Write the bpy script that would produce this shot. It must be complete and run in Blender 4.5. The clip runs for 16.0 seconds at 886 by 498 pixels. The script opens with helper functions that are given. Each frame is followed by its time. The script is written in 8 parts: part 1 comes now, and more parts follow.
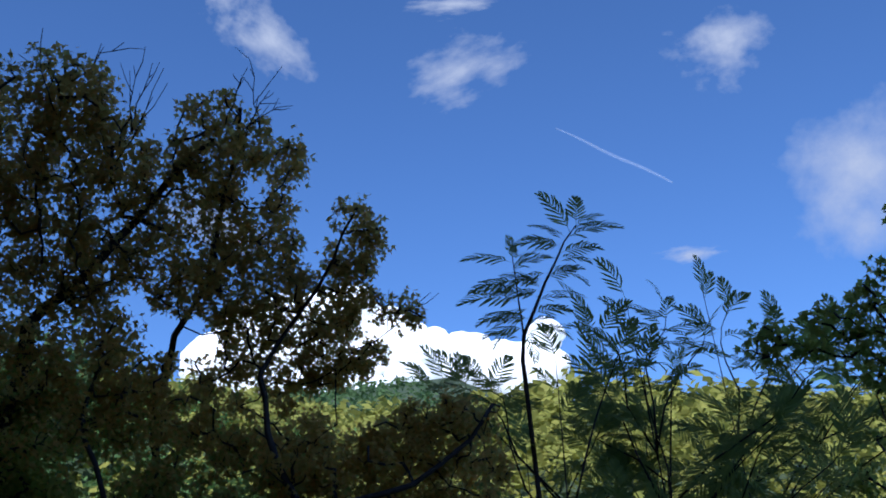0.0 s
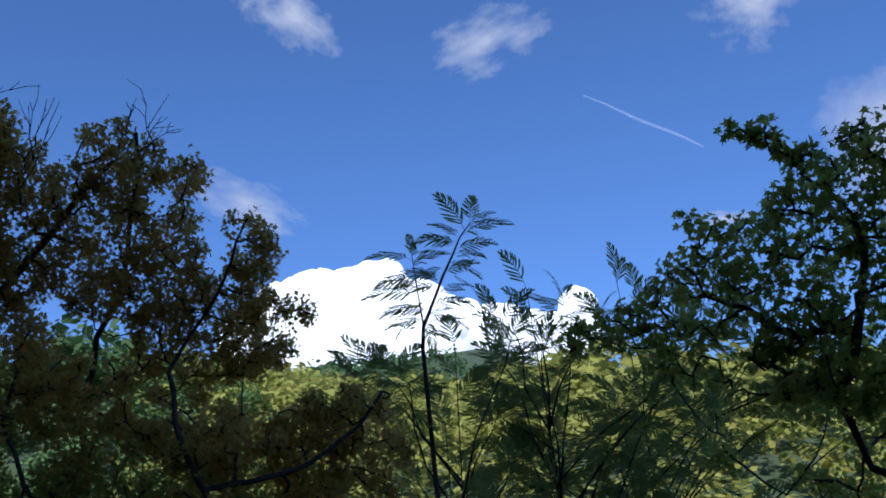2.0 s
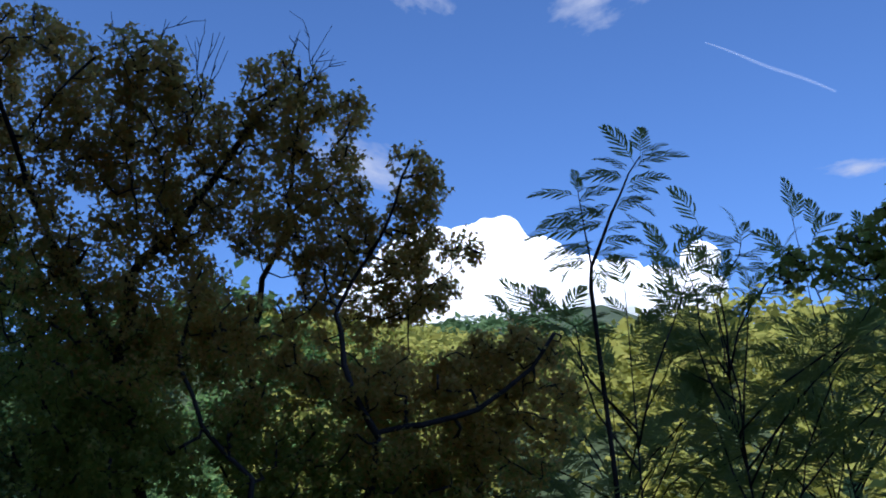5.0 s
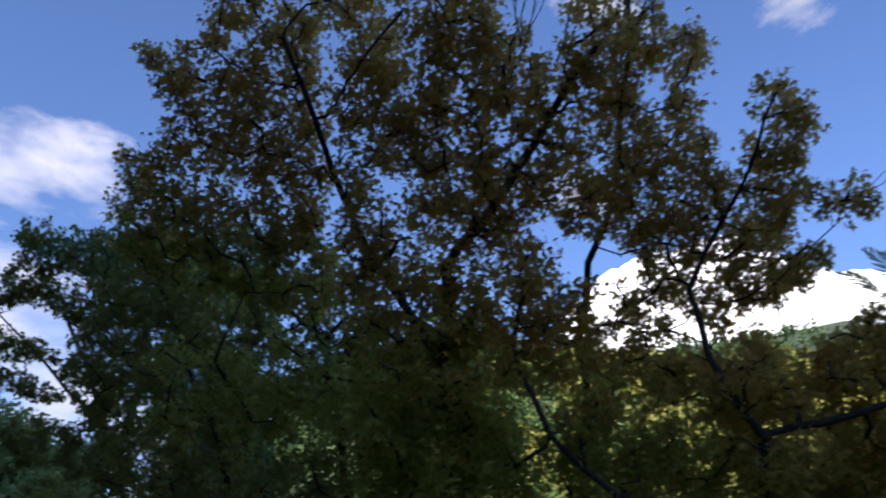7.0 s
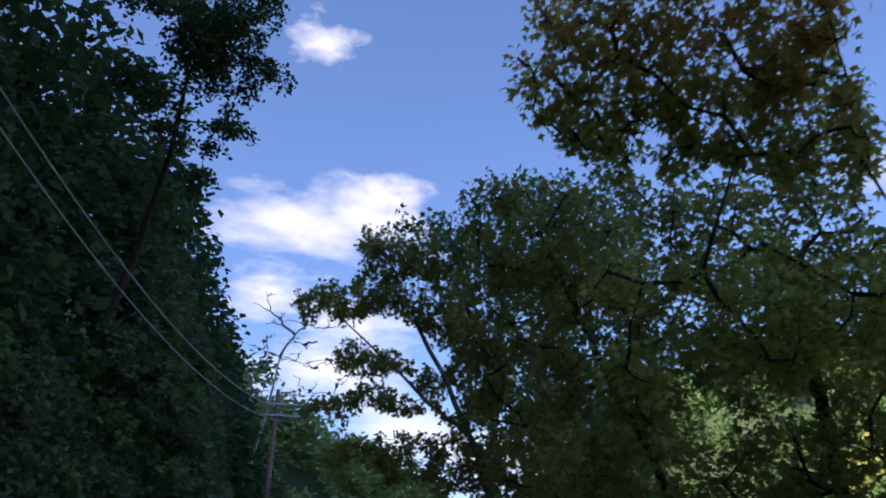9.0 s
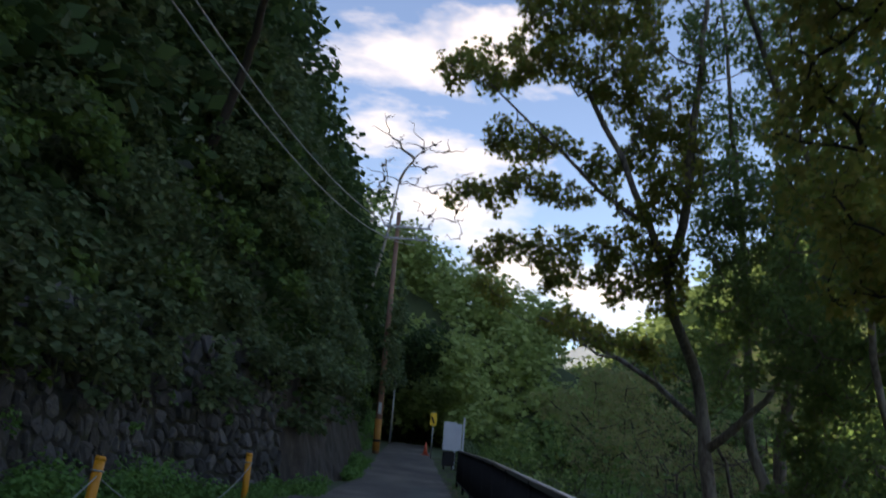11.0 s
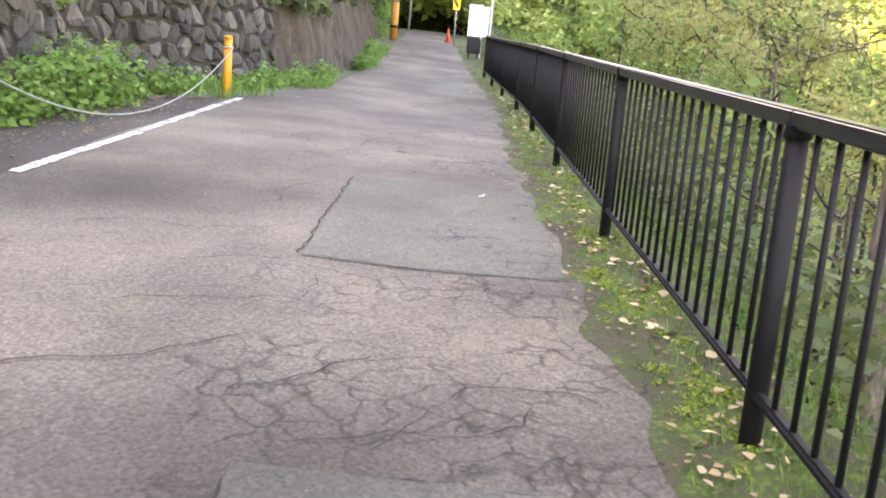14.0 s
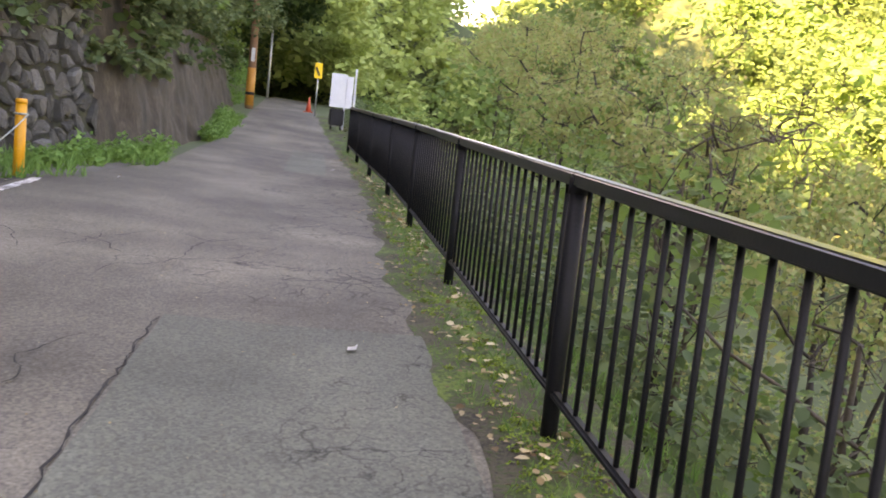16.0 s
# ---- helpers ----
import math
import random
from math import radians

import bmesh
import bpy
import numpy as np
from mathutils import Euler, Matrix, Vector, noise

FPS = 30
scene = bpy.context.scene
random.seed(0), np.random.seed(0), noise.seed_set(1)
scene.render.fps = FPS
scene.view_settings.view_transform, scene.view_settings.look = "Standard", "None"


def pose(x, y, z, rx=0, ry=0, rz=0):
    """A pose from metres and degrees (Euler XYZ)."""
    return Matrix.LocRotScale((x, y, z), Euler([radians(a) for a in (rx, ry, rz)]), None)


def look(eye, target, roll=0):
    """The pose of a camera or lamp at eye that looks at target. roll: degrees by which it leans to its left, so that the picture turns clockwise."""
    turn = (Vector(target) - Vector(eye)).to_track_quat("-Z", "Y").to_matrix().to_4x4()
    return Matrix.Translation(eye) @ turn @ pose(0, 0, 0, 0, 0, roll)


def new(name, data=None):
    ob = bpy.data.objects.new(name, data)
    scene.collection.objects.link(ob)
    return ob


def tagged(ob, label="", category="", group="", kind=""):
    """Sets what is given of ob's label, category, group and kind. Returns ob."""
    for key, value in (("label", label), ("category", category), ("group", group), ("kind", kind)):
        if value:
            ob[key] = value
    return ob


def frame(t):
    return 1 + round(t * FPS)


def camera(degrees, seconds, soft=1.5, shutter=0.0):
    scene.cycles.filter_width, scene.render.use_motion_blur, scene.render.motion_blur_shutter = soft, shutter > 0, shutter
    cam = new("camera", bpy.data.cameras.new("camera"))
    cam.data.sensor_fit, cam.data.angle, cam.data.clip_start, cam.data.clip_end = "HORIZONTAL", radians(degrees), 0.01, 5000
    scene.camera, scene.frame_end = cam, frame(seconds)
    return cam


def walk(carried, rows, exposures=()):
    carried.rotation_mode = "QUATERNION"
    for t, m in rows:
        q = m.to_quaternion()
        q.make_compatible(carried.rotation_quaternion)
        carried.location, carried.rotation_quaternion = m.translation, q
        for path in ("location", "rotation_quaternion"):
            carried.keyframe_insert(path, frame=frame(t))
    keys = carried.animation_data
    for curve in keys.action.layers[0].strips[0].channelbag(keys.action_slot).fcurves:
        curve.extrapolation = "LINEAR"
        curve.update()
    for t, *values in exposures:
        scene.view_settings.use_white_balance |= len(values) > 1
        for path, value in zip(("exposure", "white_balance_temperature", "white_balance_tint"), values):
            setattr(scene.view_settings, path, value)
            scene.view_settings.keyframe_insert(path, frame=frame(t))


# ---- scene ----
cam = camera(52.8, 16.0, soft=1.8, shutter=0.22)
PATH = [
    (0, (-0.473, 0.515, 1.531), (-1.559, 1.947, 2.409), -2.6),
    (0.5, (-0.225, 0.562, 1.49), (-1.353, 1.993, 2.315), -1.3),
    (1, (-0.002, 0.566, 1.467), (-1.107, 2.045, 2.236), -2.8),
    (1.5, (0.198, 0.602, 1.467), (-0.941, 2.05, 2.245), -2.8),
    (2, (0.288, 0.634, 1.464), (-0.869, 2.041, 2.288), -3.3),
    (2.5, (0.279, 0.64, 1.452), (-0.951, 1.992, 2.266), -2.7),
    (3, (0.234, 0.639, 1.457), (-1.076, 1.939, 2.229), -1.0),
    (3.2, (0.207, 0.635, 1.458), (-1.112, 1.93, 2.221), -0.9),
    (5.3, (-0.116, 0.633, 1.475), (-1.517, 1.856, 2.211), -1.0),
    (5.5, (-0.167, 0.652, 1.48), (-1.621, 1.81, 2.218), -1.0),
    (6, (-0.322, 0.688, 1.488), (-1.829, 1.757, 2.253), -0.9),
    (6.5, (-0.568, 0.631, 1.485), (-2.07, 1.682, 2.284), -0.8),
    (7, (-0.906, 0.621, 1.496), (-2.528, 1.46, 2.313), 0.3),
    (7.5, (-1.189, 0.54, 1.561), (-2.906, 1.15, 2.386), -1.8),
    (8, (-1.549, 0.495, 1.563), (-3.313, 0.917, 2.407), 0.0),
    (8.2, (-1.712, 0.493, 1.57), (-3.49, 0.861, 2.41), 0.4),
    (10.3, (-3.697, 0.312, 1.606), (-5.549, 0.27, 2.36), 5.4),
    (10.5, (-3.901, 0.26, 1.617), (-5.774, 0.185, 2.316), 5.8),
    (11, (-4.435, 0.142, 1.622), (-6.374, 0.119, 2.112), 4.8),
    (11.5, (-4.956, 0.114, 1.602), (-6.932, 0.179, 1.907), 4.1),
    (12, (-5.517, 0.088, 1.609), (-7.507, 0.225, 1.747), 4.5),
    (12.5, (-6.063, 0.085, 1.592), (-8.059, 0.213, 1.57), 3.7),
    (13, (-6.61, 0.068, 1.575), (-8.596, 0.23, 1.402), 4.9),
    (13.5, (-7.199, 0.075, 1.567), (-9.168, 0.136, 1.219), 3.9),
    (14, (-7.749, 0.041, 1.583), (-9.708, 0.046, 1.177), 4.7),
    (14.5, (-8.295, 0.042, 1.611), (-10.26, 0.014, 1.237), 4.4),
    (15, (-8.914, 0.045, 1.631), (-10.878, 0.051, 1.249), 5.5),
    (15.5, (-9.51, 0.083, 1.675), (-11.484, 0.244, 1.396), 5.6),
    (16, (-10.015, 0.041, 1.702), (-11.979, 0.342, 1.474), 6.2),
]
EXPO = [(0, 0.27, 5150, 17), (3.2, 0.29, 5250, 19), (6, 0.52, 5400, 20), (7, 0.75, 6050, 24), (8, 1.04, 6350, 25), (8.2, 1.04, 6350, 25), (10.3, 1.2, 6700, 22), (11, 1.36, 8800, 20), (11.5, 2.48, 12300, 24), (12, 3.12, 15800, 31),
        (12.5, 4.1, 16500, 30), (13, 4.35, 17400, 34), (13.5, 5.05, 18300, 35), (14, 5.0, 18300, 35), (14.5, 5.0, 18300, 35), (15, 5.05, 18300, 35), (15.5, 4.95, 17900, 34), (16, 4.15, 18000, 34)]
walk(cam, [(t, look(eye, target, roll)) for t, eye, target, roll in PATH], EXPO)

# ---- world, sun ----
SUN_DIR = Vector((0.42, -0.72, 0.55)).normalized()
world = bpy.data.worlds.new("sky_world")
scene.world = world
world.use_nodes = True
wn = world.node_tree
sky = wn.nodes.new("ShaderNodeTexSky")
sky.sky_type = "NISHITA"
sky.sun_disc = False
sky.sun_elevation = math.asin(SUN_DIR.z)
sky.sun_rotation = math.atan2(SUN_DIR.x, SUN_DIR.y)
sky.air_density, sky.dust_density, sky.ozone_density = 1.0, 0.6, 6.0
wn.links.new(sky.outputs[0], wn.nodes["Background"].inputs[0])
wn.nodes["Background"].inputs[1].default_value = 0.12
sun = new("sun", bpy.data.lights.new("sun", "SUN"))
sun.data.energy, sun.data.angle, sun.data.color = 4.2, radians(0.5), (1.0, 0.93, 0.82)
sun.matrix_world = look(SUN_DIR * 60, (0, 0, 0))

# ---- materials ----
def material(name, colours, rough=0.8, metal=0.0, scale=6.0, fine=60.0, bump=0.2, island=0.0, per_object=0.0, translucent=0.0, spec=0.5, stretch=(1, 1, 1), span=(0.3, 0.7)):
    """Two-scale noise between the colours, with fine relief; island and per_object vary joined or single pieces."""
    m = bpy.data.materials.new(name)
    m.use_nodes = True
    t = m.node_tree
    n, l = t.nodes, t.links
    b = n["Principled BSDF"]
    b.inputs["Roughness"].default_value = rough
    b.inputs["Metallic"].default_value = metal
    b.inputs["Specular IOR Level"].default_value = spec
    co = n.new("ShaderNodeTexCoord")
    mp = n.new("ShaderNodeMapping")
    mp.inputs["Scale"].default_value = stretch
    l.new(co.outputs["Object"], mp.inputs[0])
    big = n.new("ShaderNodeTexNoise")
    big.inputs["Scale"].default_value, big.inputs["Detail"].default_value = scale, 5
    small = n.new("ShaderNodeTexNoise")
    small.inputs["Scale"].default_value, small.inputs["Detail"].default_value = fine, 3
    l.new(mp.outputs[0], big.inputs[0])
    l.new(mp.outputs[0], small.inputs[0])
    mix = n.new("ShaderNodeMix")
    mix.inputs[0].default_value = 0.4
    l.new(big.outputs[0], mix.inputs[2])
    l.new(small.outputs[0], mix.inputs[3])
    value = mix.outputs[0]
    if island or per_object:
        if island:
            source = n.new("ShaderNodeNewGeometry").outputs["Random Per Island"]
        else:
            source = n.new("ShaderNodeObjectInfo").outputs["Random"]
        mix2 = n.new("ShaderNodeMix")
        mix2.inputs[0].default_value = island or per_object
        l.new(value, mix2.inputs[2])
        l.new(source, mix2.inputs[3])
        value = mix2.outputs[0]
    ramp = n.new("ShaderNodeValToRGB")
    lo, hi = (0.1, 0.9) if (island or per_object) else span
    e = ramp.color_ramp.elements
    for i, c in enumerate(colours):
        p = lo + (hi - lo) * i / max(1, len(colours) - 1)
        if i < 2:
            el = e[i]
            el.position = p
        else:
            el = e.new(p)
        el.color = (*c, 1)
    l.new(value, ramp.inputs[0])
    l.new(ramp.outputs[0], b.inputs["Base Color"])
    if bump:
        bn = n.new("ShaderNodeBump")
        bn.inputs["Strength"].default_value, bn.inputs["Distance"].default_value = bump, 0.02
        l.new(mix.outputs[0], bn.inputs["Height"])
        l.new(bn.outputs[0], b.inputs["Normal"])
    if translucent:
        tr = n.new("ShaderNodeBsdfTranslucent")
        l.new(ramp.outputs[0], tr.inputs[0])
        ms = n.new("ShaderNodeMixShader")
        ms.inputs[0].default_value = translucent
        l.new(b.outputs[0], ms.inputs[1])
        l.new(tr.outputs[0], ms.inputs[2])
        l.new(ms.outputs[0], n["Material Output"].inputs[0])
    return m


def leaf_material(name, colours, translucent=0.78, rough=0.55, island=0.6):
    return material(name, [tuple(1.5 * v for v in c) for c in colours], rough=rough, scale=0.6, fine=5, bump=0, island=island, translucent=translucent, spec=0.12)


M_BARK = material("bark_grey", [(0.07, 0.055, 0.042), (0.17, 0.14, 0.115), (0.27, 0.24, 0.2)], scale=8, fine=40, bump=0.9, stretch=(1, 1, 0.35), span=(0.38, 0.62))
M_TWIG = material("pale_twig", [(0.25, 0.21, 0.18), (0.42, 0.37, 0.33)], scale=6, fine=40, bump=0.3)
M_TWIG_BROWN = material("brown_twig", [(0.05, 0.04, 0.03), (0.11, 0.085, 0.07)], scale=6, fine=40, bump=0.3, spec=0.15)
M_BARK_DARK = material("bark_dark", [(0.02, 0.016, 0.014), (0.06, 0.05, 0.045)], scale=8, fine=40, bump=0.5, stretch=(1, 1, 0.35), spec=0.12)
M_LEAF_BROWN = leaf_material("maple_leaf_turning", [(0.297, 0.275, 0.077), (0.374, 0.286, 0.077), (0.462, 0.275, 0.077), (0.319, 0.297, 0.077)])
M_LEAF_GREEN = leaf_material("maple_leaf_green", [(0.085, 0.15, 0.055), (0.11, 0.175, 0.062), (0.145, 0.185, 0.066)])
M_LEAF_MIX = leaf_material("maple_leaf_mixed", [(0.12, 0.17, 0.045), (0.16, 0.2, 0.05), (0.23, 0.195, 0.055), (0.14, 0.185, 0.045)])
M_LEAF_OLIVE = leaf_material("maple_leaf_olive", [(0.194, 0.239, 0.057), (0.251, 0.285, 0.063), (0.331, 0.296, 0.068), (0.228, 0.274, 0.057)])
M_LEAF_SILK = leaf_material("silk_tree_leaf", [(0.149, 0.184, 0.057), (0.207, 0.241, 0.063)], translucent=0.72)
M_LEAF_BANK = leaf_material("bank_leaf", [(0.032, 0.06, 0.032), (0.058, 0.094, 0.046), (0.098, 0.136, 0.064), (0.1, 0.085, 0.055)], translucent=0.42, island=0.4)
M_LEAF_BUSH = leaf_material("bush_leaf", [(0.05, 0.1, 0.03), (0.08, 0.14, 0.04), (0.115, 0.17, 0.05)], translucent=0.42, island=0.4)
# evergreen leaf; also paints shade behind the bushes and over the lane's end
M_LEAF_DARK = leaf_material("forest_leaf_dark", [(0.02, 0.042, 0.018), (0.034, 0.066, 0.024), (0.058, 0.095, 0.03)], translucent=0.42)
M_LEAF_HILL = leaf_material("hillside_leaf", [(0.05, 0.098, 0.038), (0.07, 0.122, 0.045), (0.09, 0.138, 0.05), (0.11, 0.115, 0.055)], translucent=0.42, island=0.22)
# hillside leaf made brighter and yellower: sunlight put into the colour
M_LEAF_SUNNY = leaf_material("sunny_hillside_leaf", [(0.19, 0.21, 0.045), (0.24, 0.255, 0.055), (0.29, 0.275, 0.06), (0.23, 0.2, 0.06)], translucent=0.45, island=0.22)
# lit copy for the far slope, toned down from the sunny leaf
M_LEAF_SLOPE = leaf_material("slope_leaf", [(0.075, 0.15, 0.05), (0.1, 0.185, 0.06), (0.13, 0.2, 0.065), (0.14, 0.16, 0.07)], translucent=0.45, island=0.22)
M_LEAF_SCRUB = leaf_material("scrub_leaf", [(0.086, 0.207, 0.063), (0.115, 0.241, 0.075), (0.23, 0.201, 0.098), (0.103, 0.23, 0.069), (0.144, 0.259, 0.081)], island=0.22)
M_LEAF_LANE = leaf_material("lane_leaf", [(0.142, 0.212, 0.071), (0.189, 0.254, 0.088), (0.236, 0.248, 0.1)], translucent=0.42, island=0.22)
M_GRASS = leaf_material("grass_blade", [(0.04, 0.11, 0.03), (0.075, 0.175, 0.048), (0.11, 0.21, 0.065)], translucent=0.42)
M_LEAF_MOSS = leaf_material("moss_leaf", [(0.05, 0.09, 0.02), (0.09, 0.15, 0.025), (0.14, 0.2, 0.035), (0.1, 0.09, 0.04)], translucent=0.2, island=0.4)
M_SOIL = material("hill_soil", [(0.036, 0.058, 0.022), (0.054, 0.08, 0.03), (0.075, 0.092, 0.04)], scale=0.3, fine=4, bump=0.6, rough=0.95)
M_GRAVEL = material("shoulder_dirt", [(0.05, 0.045, 0.04), (0.1, 0.09, 0.08), (0.15, 0.13, 0.11)], scale=3, fine=90, bump=0.7, rough=0.95)
M_MOSS = material("moss", [(0.03, 0.025, 0.016), (0.07, 0.056, 0.036), (0.036, 0.05, 0.014), (0.042, 0.08, 0.014), (0.085, 0.13, 0.022)], span=(0.38, 0.6), scale=3.4, fine=38, bump=0.9, rough=0.95)
M_WHITE = material("road_paint_worn", [(0.18, 0.17, 0.16), (0.45, 0.43, 0.42), (0.68, 0.66, 0.65)], scale=7, fine=60, bump=0.3, rough=0.85, span=(0.4, 0.6))
M_STONE = material("wall_stone", [(0.015, 0.016, 0.013), (0.04, 0.038, 0.035), (0.074, 0.07, 0.066), (0.15, 0.145, 0.138)], scale=9, fine=45, bump=1.0, per_object=0.5, rough=0.9)
M_STONE_REST = material("wall_stone_joined", [(0.015, 0.016, 0.013), (0.04, 0.038, 0.035), (0.074, 0.07, 0.066), (0.15, 0.145, 0.138)], scale=9, fine=45, bump=1.0, island=0.5, rough=0.9)
M_MORTAR = material("wall_joint", [(0.006, 0.006, 0.005), (0.016, 0.014, 0.011), (0.024, 0.03, 0.012), (0.045, 0.04, 0.032)], span=(0.36, 0.64), scale=3, fine=30, bump=0.6, rough=0.95)
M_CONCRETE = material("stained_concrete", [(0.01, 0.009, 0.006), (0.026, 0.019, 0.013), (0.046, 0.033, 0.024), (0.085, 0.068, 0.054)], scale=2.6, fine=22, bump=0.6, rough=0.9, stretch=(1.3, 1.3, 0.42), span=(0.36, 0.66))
M_BLACK = material("black_brown_paint", [(0.006, 0.006, 0.008), (0.011, 0.011, 0.014)], scale=4, fine=80, bump=0.15, rough=0.62, spec=0.25)
M_RAILTOP = material("rail_top_paint", [(0.01, 0.01, 0.013), (0.018, 0.018, 0.022)], scale=5, fine=70, bump=0.06, rough=0.3, spec=0.55)
M_ORANGE = material("orange_paint", [(0.55, 0.2, 0.01), (0.75, 0.3, 0.015)], scale=4, fine=50, bump=0.1, rough=0.5)
M_ROPE = material("pale_rope", [(0.16, 0.2, 0.2), (0.3, 0.34, 0.33)], scale=20, fine=120, bump=0.5)
M_POLE = material("pole_timber", [(0.2, 0.1, 0.07), (0.33, 0.18, 0.13)], scale=3, fine=40, bump=0.2)
M_METAL = material("galvanised", [(0.3, 0.3, 0.3), (0.42, 0.42, 0.42)], scale=8, fine=60, bump=0.1, rough=0.45, metal=0.7)
M_CABLE = material("grey_cable", [(0.2, 0.2, 0.2), (0.3, 0.3, 0.3)], scale=8, fine=60, bump=0, rough=0.5)
M_YELLOW = material("yellow_sign", [(0.75, 0.42, 0.01), (0.85, 0.5, 0.02)], scale=3, fine=40, bump=0.05, rough=0.5)
M_SIGNWHITE = material("white_panel", [(0.38, 0.42, 0.48), (0.52, 0.55, 0.6)], scale=2, fine=30, bump=0.05, rough=0.5)
M_RED = material("red_cone_plastic", [(0.5, 0.06, 0.03), (0.65, 0.1, 0.04)], scale=4, fine=50, bump=0.05, rough=0.5)
M_LITTER = leaf_material("fallen_leaf", [(0.06, 0.035, 0.02), (0.13, 0.08, 0.04), (0.22, 0.15, 0.08), (0.3, 0.24, 0.16)], translucent=0.1)
M_CREAM_LEAF = leaf_material("pale_fallen_leaf", [(0.2, 0.13, 0.07), (0.34, 0.25, 0.15), (0.44, 0.36, 0.25)], translucent=0.1)
M_GUARD = material("orange_guard", [(0.32, 0.12, 0.02), (0.5, 0.2, 0.03)], scale=3, fine=40, bump=0.1, rough=0.6)
M_CREAM = material("pale_litter", [(0.32, 0.3, 0.28), (0.5, 0.48, 0.45)], scale=10, fine=80, bump=0.1)


def asphalt(name, dark, light, crack_scale, crack_width, edge=(-2.0, 0.5), rare=0.5):
    """Worn asphalt: stone speckle, stains, fine crazing that thickens towards the edge over the span of y given."""
    m = material(name, [dark, tuple(0.6 * a + 0.4 * b for a, b in zip(dark, light)), light], scale=0.8, fine=55, bump=0.5, rough=0.85, span=(0.36, 0.64))
    t = m.node_tree
    n, l = t.nodes, t.links
    b = n["Principled BSDF"]
    base = b.inputs["Base Color"].links[0].from_socket
    co = n.new("ShaderNodeTexCoord")

    def noise_node(scale, detail):
        q = n.new("ShaderNodeTexNoise")
        q.inputs["Scale"].default_value, q.inputs["Detail"].default_value = scale, detail
        l.new(co.outputs["Object"], q.inputs[0])
        return q

    def math_node(op, a, c):
        q = n.new("ShaderNodeMath")
        q.operation, q.use_clamp = op, op != "MULTIPLY_ADD"
        for k, v in enumerate((a, c)):
            if isinstance(v, (int, float)):
                q.inputs[k].default_value = v
            else:
                l.new(v, q.inputs[k])
        return q.outputs[0]

    def ramp_node(source, lo, hi, c0, c1):
        q = n.new("ShaderNodeValToRGB")
        q.color_ramp.elements[0].position, q.color_ramp.elements[1].position = lo, hi
        q.color_ramp.elements[0].color, q.color_ramp.elements[1].color = (c0, c0, c0, 1), (c1, c1, c1, 1)
        l.new(source, q.inputs[0])
        return q.outputs[0]

    warp = noise_node(5.0, 7)
    add = n.new("ShaderNodeMix")
    add.data_type = "VECTOR"
    add.inputs[0].default_value = 0.2
    l.new(co.outputs["Object"], add.inputs[4])
    l.new(warp.outputs["Color"], add.inputs[5])
    sep = n.new("ShaderNodeSeparateXYZ")
    l.new(co.outputs["Object"], sep.inputs[0])
    near = n.new("ShaderNodeMapRange")
    near.inputs[1].default_value, near.inputs[2].default_value = edge
    near.inputs[3].default_value, near.inputs[4].default_value = -0.16, 0.14
    l.new(sep.outputs[1], near.inputs[0])
    zone = math_node("ADD", noise_node(1.1, 4).outputs[0], near.outputs[0])
    keep = ramp_node(zone, rare, rare + 0.1, 0.0, 1.0)
    width = ramp_node(noise_node(7.0, 3).outputs[0], 0.3, 0.6, 0.3, 1.0)
    strength = math_node("MULTIPLY", keep, width)
    for k, (sc, w) in enumerate(((crack_scale, crack_width), (crack_scale * 0.37, crack_width * 0.6))):
        vor = n.new("ShaderNodeTexVoronoi")
        vor.feature = "DISTANCE_TO_EDGE"
        vor.inputs["Scale"].default_value = sc
        l.new(add.outputs[1], vor.inputs["Vector"])
        crack = ramp_node(vor.outputs["Distance"], 0.0, w, 0.25, 1.0)
        mul = n.new("ShaderNodeMix")
        mul.data_type, mul.blend_type = "RGBA", "MULTIPLY"
        l.new(strength, mul.inputs[0])
        l.new(base, mul.inputs[6])
        l.new(crack, mul.inputs[7])
        base = mul.outputs[2]
    # broad stains left by water and tyres
    stain = ramp_node(noise_node(0.55, 6).outputs[0], 0.38, 0.62, 0.72, 1.12)
    mul = n.new("ShaderNodeMix")
    mul.data_type, mul.blend_type = "RGBA", "MULTIPLY"
    mul.inputs[0].default_value = 1.0
    l.new(base, mul.inputs[6])
    l.new(stain, mul.inputs[7])
    base = mul.outputs[2]
    # pale stone chips and dark pits
    chip = n.new("ShaderNodeTexVoronoi")
    chip.inputs["Scale"].default_value = 75
    l.new(co.outputs["Object"], chip.inputs["Vector"])
    tone = n.new("ShaderNodeSeparateColor")
    l.new(chip.outputs["Color"], tone.inputs[0])
    speck = ramp_node(tone.outputs[0], 0.0, 1.0, 0.72, 1.25)
    mul = n.new("ShaderNodeMix")
    mul.data_type, mul.blend_type = "RGBA", "MULTIPLY"
    mul.inputs[0].default_value = 1.0
    l.new(base, mul.inputs[6])
    l.new(speck, mul.inputs[7])
    l.new(mul.outputs[2], b.inputs["Base Color"])
    return m


M_ASPHALT = asphalt("asphalt_old", (0.064, 0.054, 0.043), (0.178, 0.152, 0.119), 5.5, 0.05, (-1.6, 0.5), 0.5)
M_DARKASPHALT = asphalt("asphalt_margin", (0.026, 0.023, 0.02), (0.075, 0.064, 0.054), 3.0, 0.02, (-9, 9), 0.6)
M_PATCH = asphalt("asphalt_patch", (0.078, 0.079, 0.063), (0.134, 0.136, 0.107), 6.0, 0.03, (-2.5, 1.5), 0.52)


